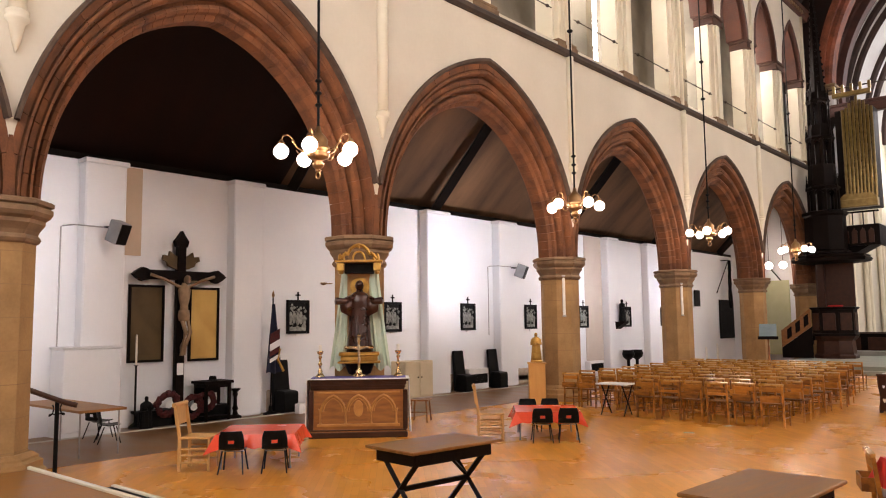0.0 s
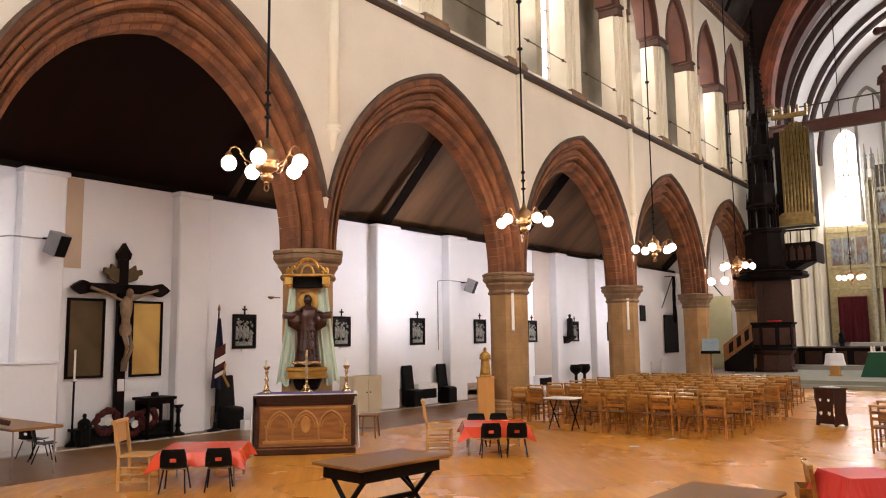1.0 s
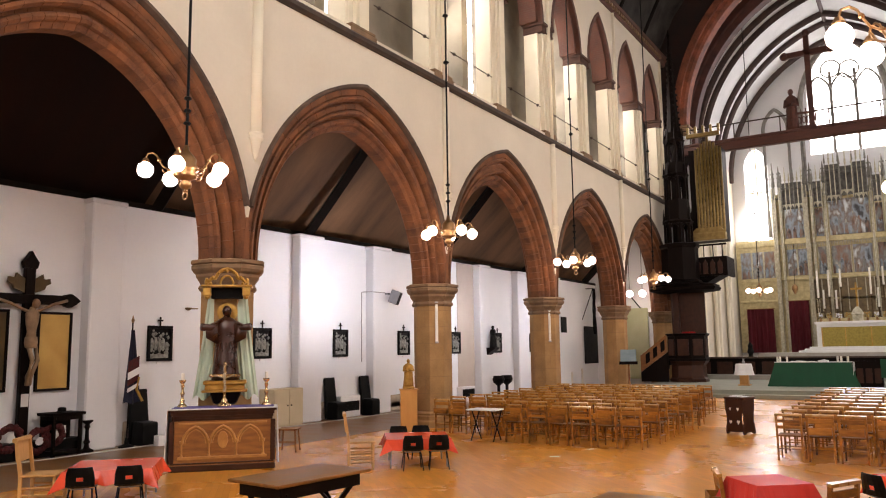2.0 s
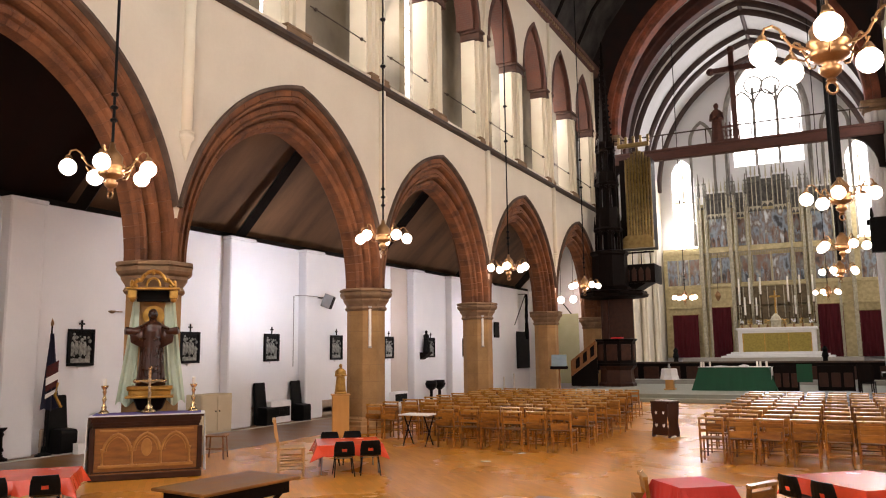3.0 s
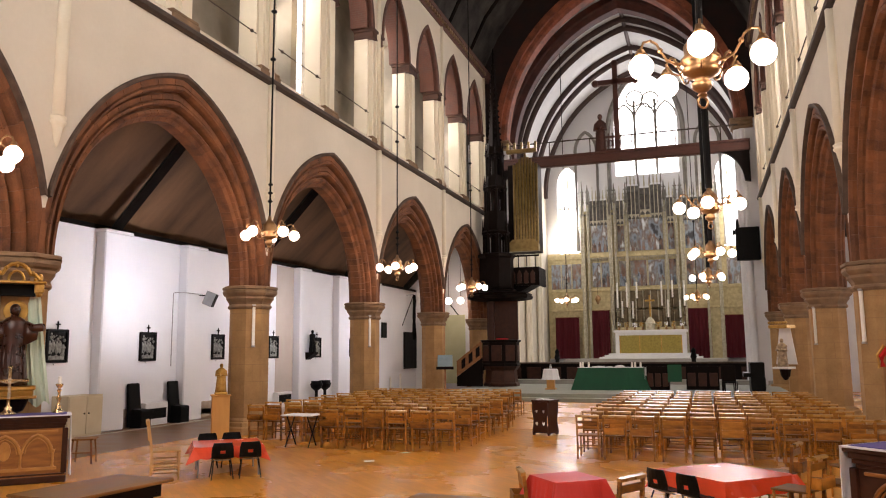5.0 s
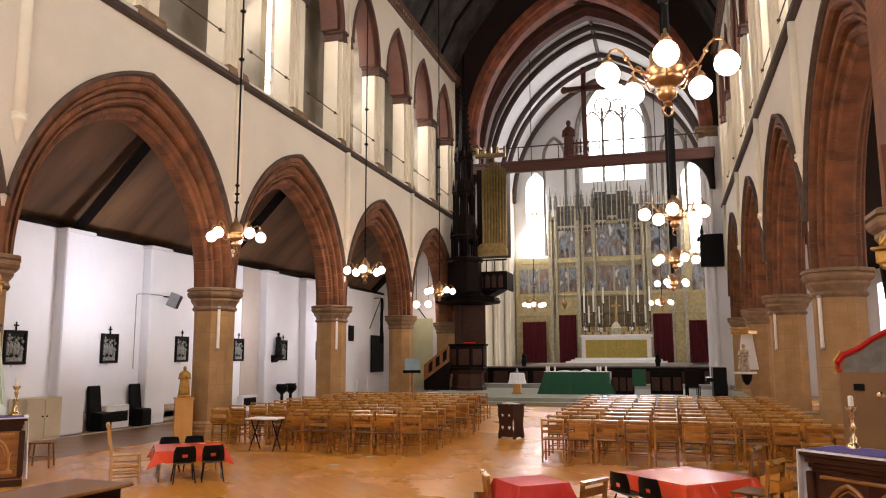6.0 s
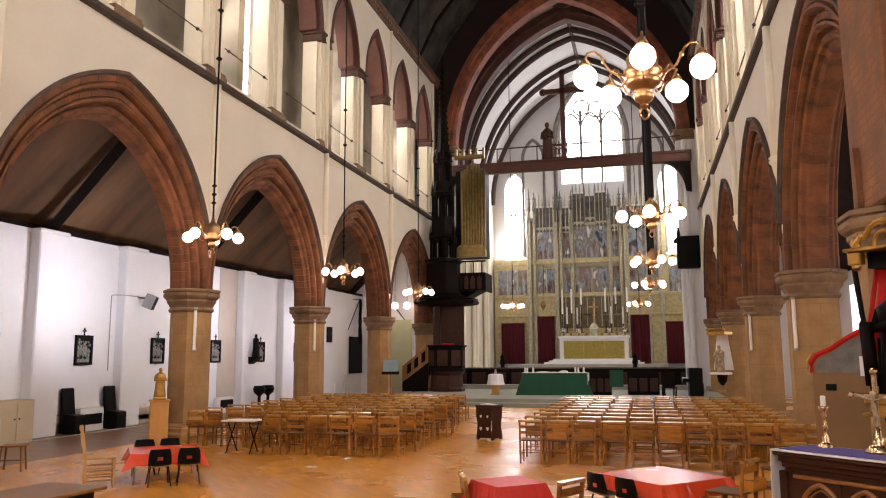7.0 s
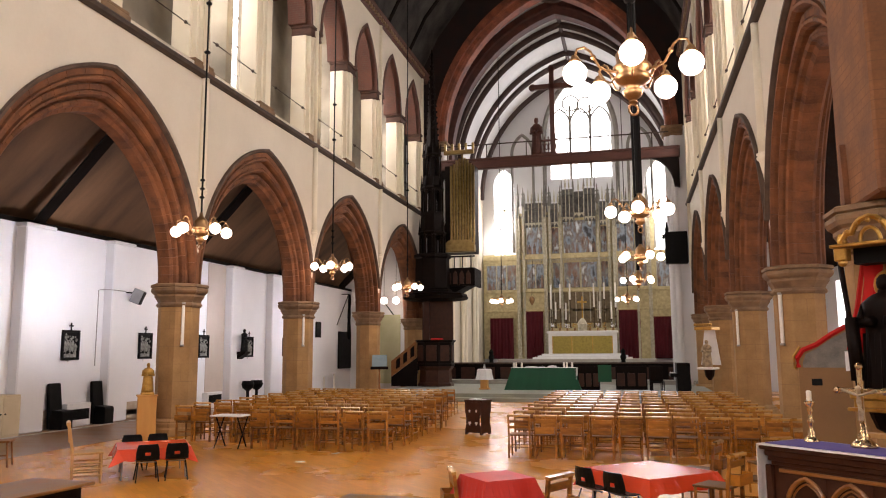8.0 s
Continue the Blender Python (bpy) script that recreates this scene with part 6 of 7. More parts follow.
    box(bm, -0.18, 0.14, yy - 0.04, yy + 0.04, 0, 0.26)
    part("support", bm, IRON, t)
# white plinth and low table at the aisle's west end
t = thing("white_plinth", "plain white boxed plinth against the aisle wall", "plinth", pose(AISLE + 0.3, -3.55, 0))
bm = B()
box(bm, -0.28, 0.30, -0.55, 0.5, 0.1, 1.58, 0.015)
part("box", bm, WHITE, t)
bm = B()
box(bm, -0.28, 0.33, -0.58, 0.53, 1.58, 1.62, 0.008)
part("top", bm, WHITE, t)
bm = B()
box(bm, -0.28, 0.32, -0.57, 0.52, 0.0, 0.1, 0.008)
part("kick_board", bm, WHITE, t)
t = thing("long_table", "long wooden folding table with thin steel legs", "table", pose(-2.2, -4.42, 0, 0, 0, 0))
bm = B()
box(bm, -1.55, 0.85, -0.42, 0.32, 0.68, 0.72, 0.006)
part("tabletop", bm, TABLEWOOD, t)
for x in (-1.4, 0.75):
    for y in (-0.36, 0.24):
        part("leg", rod(B(), (x, y, 0), (x, y, 0.68), 0.014, n=8), STEEL, t)
for x, y, r in ((-3.4, -3.6, 20), (-2.7, -3.75, -15)):
    copy_thing(sc, pose(x, y, 0, 0, 0, r))

# flag on a pole
t = thing("standing_flag", "furled red, white and blue flag with gold fringe on a pole", "flag", pose(AISLE + 0.45, 0.46, 0))
part("base", lathe(B(), [(0.16, 0), (0.16, 0.03), (0.05, 0.08), (0.03, 0.2)], 12), IRON, t)
part("pole", rod(B(), (0, 0, 0.05), (0, 0.05, 2.62), 0.016, n=8), DARKWOOD, t)
part("spearhead", lathe(B(), [(0.02, 0), (0.035, 0.05), (0.005, 0.16)], 8, c=(0, 0.05, 2.60)), BRASS, t)


def flag_fold(name, mt, z0, z1, w0, w1, off, label=""):
    bm = B()
    n = 10
    lo = [(0.06 + 0.05 * math.sin(j * 1.9), off + w0 * (j / (n - 1) - 0.5), z0 + 0.03 * math.sin(j)) for j in range(n)]
    hi = [(0.03 + 0.02 * math.sin(j * 1.9), 0.045 + w1 * (j / (n - 1) - 0.5), z1) for j in range(n)]
    for j in range(n - 1):
        bm.faces.new([bm.verts.new(p) for p in (lo[j], lo[j + 1], hi[j + 1], hi[j])])
    bmesh.ops.remove_doubles(bm, verts=bm.verts, dist=0.001)
    bmesh.ops.solidify(bm, geom=bm.faces[:], thickness=0.012)
    part(name, bm, mt, t, label)


flag_fold("field", BLUEFLAG, 0.92, 2.45, 0.46, 0.08, 0.06)
for i, (za, zb, mt, nm) in enumerate(((1.55, 1.78, POPPY, "red_stripe"), (1.40, 1.55, LINEN, "white_stripe"), (1.28, 1.40, POPPY, "red_stripe"), (1.14, 1.22, LINEN, "white_stripe"))):
    bm = B()
    prism(bm, [(-0.10, za), (0.16, za + 0.12), (0.16, zb + 0.12), (-0.10, zb)], "x", 0.10, 0.115)
    part(nm, bm, mt, t)
bm = B()
tube(bm, [(0.12, 0.16, 1.45), (0.13, 0.10, 1.2), (0.12, 0.2, 1.05), (0.12, 0.26, 0.95)], 0.03, 5)
part("fringe", bm, GOLD, t)


# black covered chairs, boxes and heaters along the wall
def cover_chair(m):
    t = thing("black_armchair", "black upholstered chair with tall back against the wall", "chair", m, "black chairs")
    bm = B()
    prism(bm, [(-0.22, 0.0), (0.22, 0.0), (0.22, 0.44), (0.19, 0.48), (-0.13, 0.50), (-0.13, 0.0)], "y", -0.20, 0.20)
    bmesh.ops.bevel(bm, geom=bm.edges[:], offset=0.02, segments=1, affect='EDGES')
    part("seat", bm, BLACKCLOTH, t)
    bm = B()
    prism(bm, [(-0.15, 0.02), (-0.24, 0.02), (-0.30, 1.14), (-0.27, 1.18), (-0.22, 1.17), (-0.15, 0.5)], "y", -0.22, 0.22)
    bmesh.ops.bevel(bm, geom=bm.edges[:], offset=0.02, segments=1, affect='EDGES')
    part("backrest", bm, BLACKCLOTH, t)
    return t


ca = cover_chair(pose(AISLE + 0.36, 0.95, 0))
copy_thing(ca, pose(AISLE + 0.34, 7.35, 0))
copy_thing(ca, pose(AISLE + 0.36, 8.95, 0))
copy_thing(ca, pose(AISLE + 0.36, 3.05, 0))
for y0, y1, h in ((7.7, 8.62, 0.62), (14.6, 15.6, 0.55)):
    t = thing("wall_heater", "pale cream convector heater with a dark grille", "heater", pose(AISLE + 0.1, (y0 + y1) / 2, 0))
    w = (y1 - y0) / 2
    bm = B()
    box(bm, -0.09, 0.14, -w, w, 0.0, h, 0.015)
    part("casing", bm, LINEN, t)
    bm = B()
    box(bm, 0.138, 0.146, -w + 0.07, w - 0.07, 0.18, 0.46)
    part("grille", bm, IRON, t, "dark sunken grille")
    for k in range(4):
        bm = B()
        box(bm, 0.146, 0.152, -w + 0.09, w - 0.09, 0.21 + 0.065 * k, 0.225 + 0.065 * k)
        part("slat", bm, BLACKPLASTIC, t)
t = thing("cream_cabinet", "low cream painted cupboard against the aisle wall", "cupboard", pose(AISLE + 0.3, 5.2, 0))
bm = B()
box(bm, -0.27, 0.25, -0.55, 0.55, 0.0, 0.98, 0.012)
part("body", bm, mat("cream_painted_board", (0.50, 0.40, 0.25), (0.60, 0.50, 0.34), 0.6, 2.0, bump=0.03), t)
for s in (-1, 1):
    bm = B()
    box(bm, 0.25, 0.268, min(s * 0.02, s * 0.53), max(s * 0.02, s * 0.53), 0.06, 0.94, 0.006)
    d = part("door", bm, mat("cream_painted_door", (0.52, 0.42, 0.27), (0.62, 0.52, 0.36), 0.6, 2.0, bump=0.03), t)
    part("knob", ball(B(), (0.285, s * 0.07, 0.55), 0.02, 8), IRON, d)
t = thing("low_bench", "long low dark bench under the stations", "bench", pose(AISLE + 0.28, 2.35, 0))
bm = B()
box(bm, -0.2, 0.2, -0.5, 0.55, 0.40, 0.45, 0.01)
part("seat", bm, DARKWOOD, t)
for y in (-0.42, 0.47):
    bm = B()
    box(bm, -0.18, 0.18, y - 0.03, y + 0.03, 0, 0.40)
    part("leg", bm, DARKWOOD, t)
for y in (0.98,):
    t = thing("white_box", "small white box on the floor beside the chairs", "box", pose(AISLE + 0.85, y, 0))
    bm = B()
    box(bm, -0.08, 0.08, -0.09, 0.09, 0, 0.22, 0.006)
    part("carton", bm, PAPER, t)
t = thing("fire_extinguisher", "slim black extinguisher hanging on the wall pier", "extinguisher", pose(AISLE + 0.2, 5.95, 0.75))
part("cylinder", lathe(B(), [(0.06, 0), (0.065, 0.02), (0.065, 0.40), (0.03, 0.46), (0.03, 0.5)], 12), IRON, t)
bm = B()
box(bm, -0.2, 0.01, -0.02, 0.02, 0.3, 0.34)
part("hook", bm, STEEL, t)
# wooden stool behind the side altar
t = thing("stool", "brown wooden stool standing near the side altar", "stool", pose(-0.35, 1.55, 0, 0, 0, 30))
bm = B()
box(bm, -0.2, 0.2, -0.2, 0.2, 0.42, 0.45, 0.008)
part("seat", bm, OAK, t)
for x in (-1, 1):
    for y in (-1, 1):
        part("leg", rod(B(), (x * 0.18, y * 0.18, 0), (x * 0.15, y * 0.15, 0.42), 0.016, n=6), OAK, t)
bm = B()
rod(bm, (-0.17, -0.17, 0.2), (0.17, -0.17, 0.2), 0.012, n=6)
part("stretcher", bm, OAK, t)
# dark wall statue with bracket and dark urns beyond
bm = B()
lofted_figure(bm, (0, 0, 0), 0.85, 0.36)
s = link_mesh("wall_statue", bm, IRON, True)
s.matrix_world = pose(AISLE + 0.5, 16.62, 1.98, 0, 0, 90)
tagged(s, "dark statue on a small wall bracket", "statue")
t = thing("statue_shelf", "dark bracket shelf under a statue", "shelf", pose(AISLE, 16.62, 1.98))
bm = B()
prism(bm, [(0.30, 0), (0.66, 0), (0.66, -0.05), (0.32, -0.28)], "y", -0.2, 0.2)
box(bm, 0, 0.32, -0.1, 0.1, -0.2, -0.02)
part("shelf", bm, DARKWOOD, t)
for y in (16.9, 17.6):
    t = thing("floor_urn", "dark round urn standing by the wall", "urn", pose(AISLE + 0.55, y, 0))
    part("bowl", lathe(B(), [(0.12, 0), (0.14, 0.05), (0.06, 0.15), (0.06, 0.5), (0.2, 0.62), (0.24, 0.75), (0.2, 0.85), (0.22, 0.88)], 14), IRON, t)
t = thing("wall_sconce", "small brass wall sconce on an arm", "wall lamp", pose(-0.98, -0.62, 2.75, 0, 0, 0))
part("dish", lathe(B(), [(0.02, -0.03), (0.07, 0.0), (0.06, 0.02)], 10, c=(0.05, 0.12, 0)), BRASS, t)
part("arm", rod(B(), (0.14, 0.26, 0), (0.05, 0.12, 0), 0.01, n=6), BRASS, t)

# hangings and flat black panels in the chapel at the aisle's east end
# first panel stands in for a small speaker, second for a dark opening
for y, w, z0, z1 in ((24.65, 0.6, 2.65, 3.4), (28.15, 1.8, 1.1, 3.0)):
    t = thing("dark_board", "flat black panel on the chapel wall", "board", pose(AISLE + 0.04, y, 0))
    bm = B()
    box(bm, 0, 0.05, -w / 2, w / 2, z0, z1, 0.01)
    part("panel", bm, IRON, t)
t = thing("sloping_banner", "dark furled banner on a slanted pole with a white cloth", "banner", pose(AISLE + 0.4, 27.6, 0))
bm = B()
rod(bm, (0.0, -1.4, 3.3), (0.0, 0.2, 4.95), 0.022, n=6)
rod(bm, (0.0, 0.2, 4.95), (-0.4, 0.2, 4.95), 0.02, n=6)
part("pole", bm, IRON, t)
for nm, mt, y0, y1, z0, z1 in (("furled_cloth", BLACKCLOTH, 0.1, 0.5, 2.6, 4.95), ("white_cloth", LINEN, 0.62, 1.3, 3.5, 5.1)):
    bm = B()
    rows = []
    for q in range(7):
        f = q / 6
        wv = 1.0 - 0.45 * abs(f - 0.45)
        rows.append([bm.verts.new((0.05 * math.sin(1.9 * j + q), y0 + (y1 - y0) * (0.5 + (j / 8 - 0.5) * wv), z1 + (z0 - z1) * f)) for j in range(9)])
    for ra, rb in zip(rows, rows[1:]):
        for j in range(8):
            bm.faces.new((ra[j], ra[j + 1], rb[j + 1], rb[j]))
    bmesh.ops.solidify(bm, geom=bm.faces[:], thickness=0.015)
    part(nm, bm, mt, t)
t = thing("chapel_pole", "slim dark pole leaning on the chapel end wall", "pole", pose(-1.9, 29.17, 0))
part("shaft", rod(B(), (-0.5, 0, 4.5), (0.35, 0, 3.4), 0.03, n=6), IRON, t)
# the lit patch on the chapel end wall is put into this panel's colour
bm = B()
box(bm, -2.7, -1.55, 29.1, 29.18, 0.3, 3.9)
structure("chapel_lit_panel", bm, LITPANEL, "panel in the chapel end wall coloured yellow-green as if lit", category="door")

for y, h in ((25.0, 0.72), (26.3, 0.85)):
    t = thing("white_post", "slim white painted post standing by the aisle wall", "post", pose(AISLE + 0.25, y, 0))
    part("shaft", lathe(B(), [(0.10, 0), (0.10, 0.03), (0.05, 0.06), (0.05, h), (0.03, h + 0.04)], 10), WAX, t)

# ---- raised platform at the west with handrail ----
bm = B()
box(bm, -3.0, W - 2.0, -14.7, -6.05, 0.0, 0.22)
structure("platform", bm, TABLEWOOD, "brown boarded platform at the west end", category="platform")
bm = B()
box(bm, -3.0, 3.4, -6.09, -6.03, 0.195, 0.25, 0.008)
structure("platform_nosing", bm, CREAMSTONE, "pale nosing along the platform edge", category="nosing")
bm = B()
box(bm, 1.45, 3.6, -6.0, -5.62, 0.0, 0.11, 0.01)
structure("platform_step", bm, DARKWOOD, "dark step in front of the platform", category="step")
bm = B()
box(bm, 1.45, 3.6, -5.66, -5.60, 0.085, 0.13, 0.006)
structure("step_nosing", bm, CREAMSTONE, "pale nosing along the step", category="nosing")
t = thing("handrail", "dark polished handrail on scrolled black iron posts", "handrail", pose(0, 0, 0))
bm = B()
tube(bm, [(-0.40, -5.28, 0.90), (-0.47, -5.40, 0.94), (-0.55, -5.85, 1.14), (-0.62, -6.35, 1.38), (-0.7, -6.8, 1.58)], 0.035, 8)
part("grip", bm, OAKDARK, t, "dark red-brown polished grip")
for y, z0, z1, x in ((-5.49, 0.0, 0.96, -0.54), (-6.6, 0.22, 1.47, -0.66)):
    p = part("post", rod(B(), (x, y, z0), (x, y, z1), 0.03, n=8), IRON, t)
    for s in (-1, 1):
        bm = B()
        tube(bm, [(x, y + s * (0.03 + 0.07 * a / 5 + 0.05 * math.sin(a)), z1 - 0.22 + 0.05 * math.cos(a) + 0.03 * a) for a in np.linspace(0, 5.2, 14)], 0.010, 5)
        part("scroll", bm, IRON, p)

# ---- dais furniture ----
t = thing("nave_altar", "long nave altar under a deep green cloth", "altar", pose(6.62, 23.6, 0.3))
bm = B()
lo = [(-1.62, -0.55), (1.62, -0.55), (1.62, 0.55), (-1.62, 0.55)]
hi = [(-1.32, -0.42), (1.32, -0.42), (1.32, 0.42), (-1.32, 0.42)]
va = []
n = 18
for (lx, ly), (hx, hy), (lx2, ly2), (hx2, hy2) in [(lo[i], hi[i], lo[(i + 1) % 4], hi[(i + 1) % 4]) for i in range(4)]:
    for j in range(n):
        f = j / n
        r = 1 + 0.02 * math.sin(j * 2.1)
        va.append(((lx + (lx2 - lx) * f) * r, (ly + (ly2 - ly) * f) * r, hx + (hx2 - hx) * f, hy + (hy2 - hy) * f))
a = [bm.verts.new((x, y, 0.0)) for x, y, _, _ in va]
b = [bm.verts.new((x, y, 0.93)) for _, _, x, y in va]
for i in range(len(a)):
    j = (i + 1) % len(a)
    bm.faces.new((a[i], a[j], b[j], b[i]))
bm.faces.new(b)
bm.faces.new(list(reversed(a)))
part("cloth", bm, GREENCLOTH, t)
bm = B()
box(bm, -1.36, 1.36, -0.44, 0.44, 0.93, 0.945, 0.004)
part("linen", bm, LINEN, t, "white linen strip")
bm = B()
prism(bm, [(-0.44, 0.94), (0.44, 0.94), (0.5, 0.45), (-0.5, 0.45)], "x", 1.42, 1.435)
part("linen_fall", bm, LINEN, t)
for i, x in enumerate((-1.3, -1.22, -0.95, 0.85, 0.98, 1.2)):
    k = thing("altar_candle", "short white candle on the nave altar", "candle", pose(6.66 + x, 23.45 + 0.1 * (i % 2), 1.246), "nave altar candles")
    part("wax", lathe(B(), [(0.04, 0), (0.04, 0.2), (0.03, 0.21)], 10), WAX, k)
for x, w, h in ((-0.55, 0.5, 0.05), (0.35, 0.35, 0.09), (-0.1, 0.3, 0.03)):
    k = thing("altar_book", "open book lying on the nave altar", "book", pose(6.66 + x, 23.5, 1.246))
    bm = B()
    prism(bm, [(-w / 2, 0), (w / 2, 0), (w / 2, h * 0.6), (0.02, h), (0, h * 0.8), (-0.02, h), (-w / 2, h * 0.6)], "y", -0.16, 0.16)
    part("pages", bm, PAPER, k)

t = thing("covered_stand", "slim wooden stand draped with a white cloth", "stand", pose(4.05, 23.5, 0.3))
bm = B()
box(bm, -0.16, 0.16, -0.16, 0.16, 0, 0.7, 0.01)
box(bm, -0.22, 0.22, -0.22, 0.22, 0.0, 0.05, 0.01)
part("post", bm, PLYWOOD, t)
part("cloth", octa(B(), [(0.38, 0.42), (0.33, 0.6), (0.30, 0.84), (0.27, 0.88)]), LINEN, t, "white draped cloth")
part("jar", lathe(B(), [(0.05, 0.88), (0.06, 0.95), (0.03, 1.02), (0.04, 1.08)], 10), STEEL, t)

for x, y, w in ((8.55, 23.6, 0.9), (10.3, 24.2, 1.3)):
    t = thing("prayer_desk", "dark carved wooden prayer desk on the dais", "prayer desk", pose(x, y, 0.3), "prayer desks")
    bm = B()
    prism(bm, [(-0.3, 0), (0.3, 0), (0.3, 0.82), (-0.22, 0.98), (-0.3, 0.98)], "x", -w / 2, w / 2)
    bmesh.ops.bevel(bm, geom=bm.edges[:], offset=0.02, segments=1, affect='EDGES')
    part("body", bm, DARKWOOD, t)
    for k in range(3):
        bm = B()
        c = -w / 2 + w * (k + 0.5) / 3
        box(bm, c - w / 8, c + w / 8, -0.325, -0.298, 0.15, 0.7, 0.02)
        part("panel", bm, OAKDARK, t)
t = thing("green_banner_cloth", "small green cloth hung over a prayer desk", "cloth", pose(8.95, 23.25, 0.3))
bm = B()
box(bm, 0.0, 0.55, -0.02, 0.0, 0.35, 1.05)
part("cloth", bm, GREENCLOTH, t)
for x, y in ((11.3, 21.6), (11.3, 23.6), (12.5, 24.6)):
    t = thing("dark_chair", "dark carved sanctuary chair on the dais", "chair", pose(x, y, 0.3, 0, 0, 170), "sanctuary chairs")
    bm = B()
    box(bm, -0.24, 0.24, -0.22, 0.24, 0.38, 0.46, 0.02)
    part("seat", bm, BLACKCLOTH, t)
    bm = B()
    box(bm, -0.25, 0.25, 0.2, 0.26, 0.46, 1.05, 0.03)
    part("backrest", bm, DARKWOOD, t)
    for sx in (-0.22, 0.22):
        for sy in (-0.19, 0.22):
            part("leg", rod(B(), (sx, sy, 0), (sx, sy, 0.4), 0.022, n=6), DARKWOOD, t)
t = thing("upright_piano", "black upright piano near the pier", "piano", pose(12.1, 22.4, 0.3, 0, 0, -90))
bm = B()
box(bm, -0.7, 0.7, -0.05, 0.45, 0.0, 1.15, 0.02)
box(bm, -0.7, 0.7, -0.3, 0.0, 0.6, 0.75, 0.02)
part("case", bm, BLACKPLASTIC, t)
bm = B()
box(bm, -0.62, 0.62, -0.28, -0.08, 0.752, 0.765)
part("keys", bm, PAPER, t)

# eagle-less lectern with a blue-grey fall
t = thing("lectern", "wooden lectern with a blue-grey cloth on its sloping desk", "lectern", pose(0.19, 20.6, 0.3, 0, 0, 17))
part("post", lathe(B(), [(0.22, 0), (0.22, 0.05), (0.06, 0.1), (0.03, 0.3), (0.045, 0.55), (0.028, 0.8), (0.05, 1.0), (0.03, 1.2)], 12), OAK, t, smooth=True)
bm = B()
prism(bm, [(-0.24, 0.98), (0.14, 1.48), (0.10, 1.52), (-0.29, 1.02)], "x", -0.31, 0.31)
part("desk", bm, BLUEGREY, t, "blue-grey cloth covered desk")
bm = B()
prism(bm, [(-0.34, 0.93), (-0.26, 0.93), (-0.22, 0.98), (-0.30, 1.05), (-0.34, 1.05)], "x", -0.36, 0.36)
part("book_ledge", bm, DARKWOOD, t, "dark wooden book ledge")

# pulpit with stair and sounding board
t = thing("pulpit", "dark carved oak pulpit with stair and flat sounding board", "pulpit", pose(1.1, 26.4, 0.3))
part("base", lathe(B(), [(0.88, 0), (0.88, 0.12), (0.80, 0.2), (0.76, 0.75), (0.86, 0.85), (0.92, 0.95)], 8, sides_turn=0.39), OAKDARK, t)
part("drum", lathe(B(), [(0.94, 0.95), (0.94, 1.05), (0.90, 1.08), (0.90, 2.07), (0.96, 2.1), (1.0, 2.18), (0.94, 2.20)], 8, sides_turn=0.39), DARKWOOD, t)
for k in range(8):
    a = 2 * math.pi * (k + 0.5) / 8 + 0.39
    bm = B()
    box(bm, -0.25, 0.25, -0.02, 0.02, 1.2, 1.94, 0.012)
    p = part("panel", bm, OAKDARK, t)
    p.matrix_basis = pose(0.845 * math.cos(a), 0.845 * math.sin(a), 0, 0, 0, math.degrees(a) + 90)
part("cushion", lathe(B(), [(0.3, 2.19), (0.32, 2.23), (0.28, 2.27)], 10, c=(0.2, -0.55, 0)), CRIMSON, t)
bm = B()
box(bm, -0.75, -0.45, 0.45, 0.75, 0.9, 4.2, 0.02)
box(bm, -0.85, 0.72, 0.62, 0.72, 2.0, 4.2, 0.02)
part("back_board", bm, OAKDARK, t)
part("sounding_board", lathe(B(), [(1.35, 4.12), (1.58, 4.16), (1.64, 4.28), (1.55, 4.36), (1.58, 4.42), (1.1, 4.50)], 8, sides_turn=0.39), DARKWOOD, t)
bm = B()
prism(bm, [(-2.1, 0.45), (-0.85, 1.35), (-0.85, 2.15), (-2.1, 1.2)], "y", -0.52, -0.46)
part("stair_side", bm, OAK, t, "sloping panelled stair side")
# dark panel added for the darkness under the stair
bm = B()
prism(bm, [(-2.1, 0.0), (-0.8, 0.0), (-0.8, 1.37), (-2.1, 0.44)], "y", -0.51, -0.47)
part("under_stair_dark", bm, DARKWOOD, t)
for k in range(3):
    bm = B()
    c = -1.75 + 0.36 * k
    lo, hi = (lambda q: 0.62 + 0.72 * (q + 2.1)), (lambda q: 1.05 + 0.76 * (q + 2.1))
    prism(bm, [(c - 0.1, lo(c - 0.1)), (c + 0.1, lo(c + 0.1)), (c + 0.1, hi(c + 0.1)), (c - 0.1, hi(c - 0.1))], "y", -0.535, -0.515)
    part("stair_panel", bm, DARKWOOD, t)
for k in range(5):
    bm = B()
    box(bm, -2.0 + 0.25 * k, -1.72 + 0.25 * k, -0.46, 0.3, 0.19 * k, 0.19 * (k + 1))
    part("step", bm, DARKWOOD, t)

# tall openwork spire over the sounding board
spire = t
bm = B()
lathe(bm, [(0.95, 4.50), (0.98, 4.62), (0.86, 4.70), (0.84, 6.15), (0.92, 6.22), (0.92, 6.36), (0.7, 6.42)], 8, c=(-0.15, 0, 0), sides_turn=0.39)
part("spire_base", bm, DARKWOOD, t)


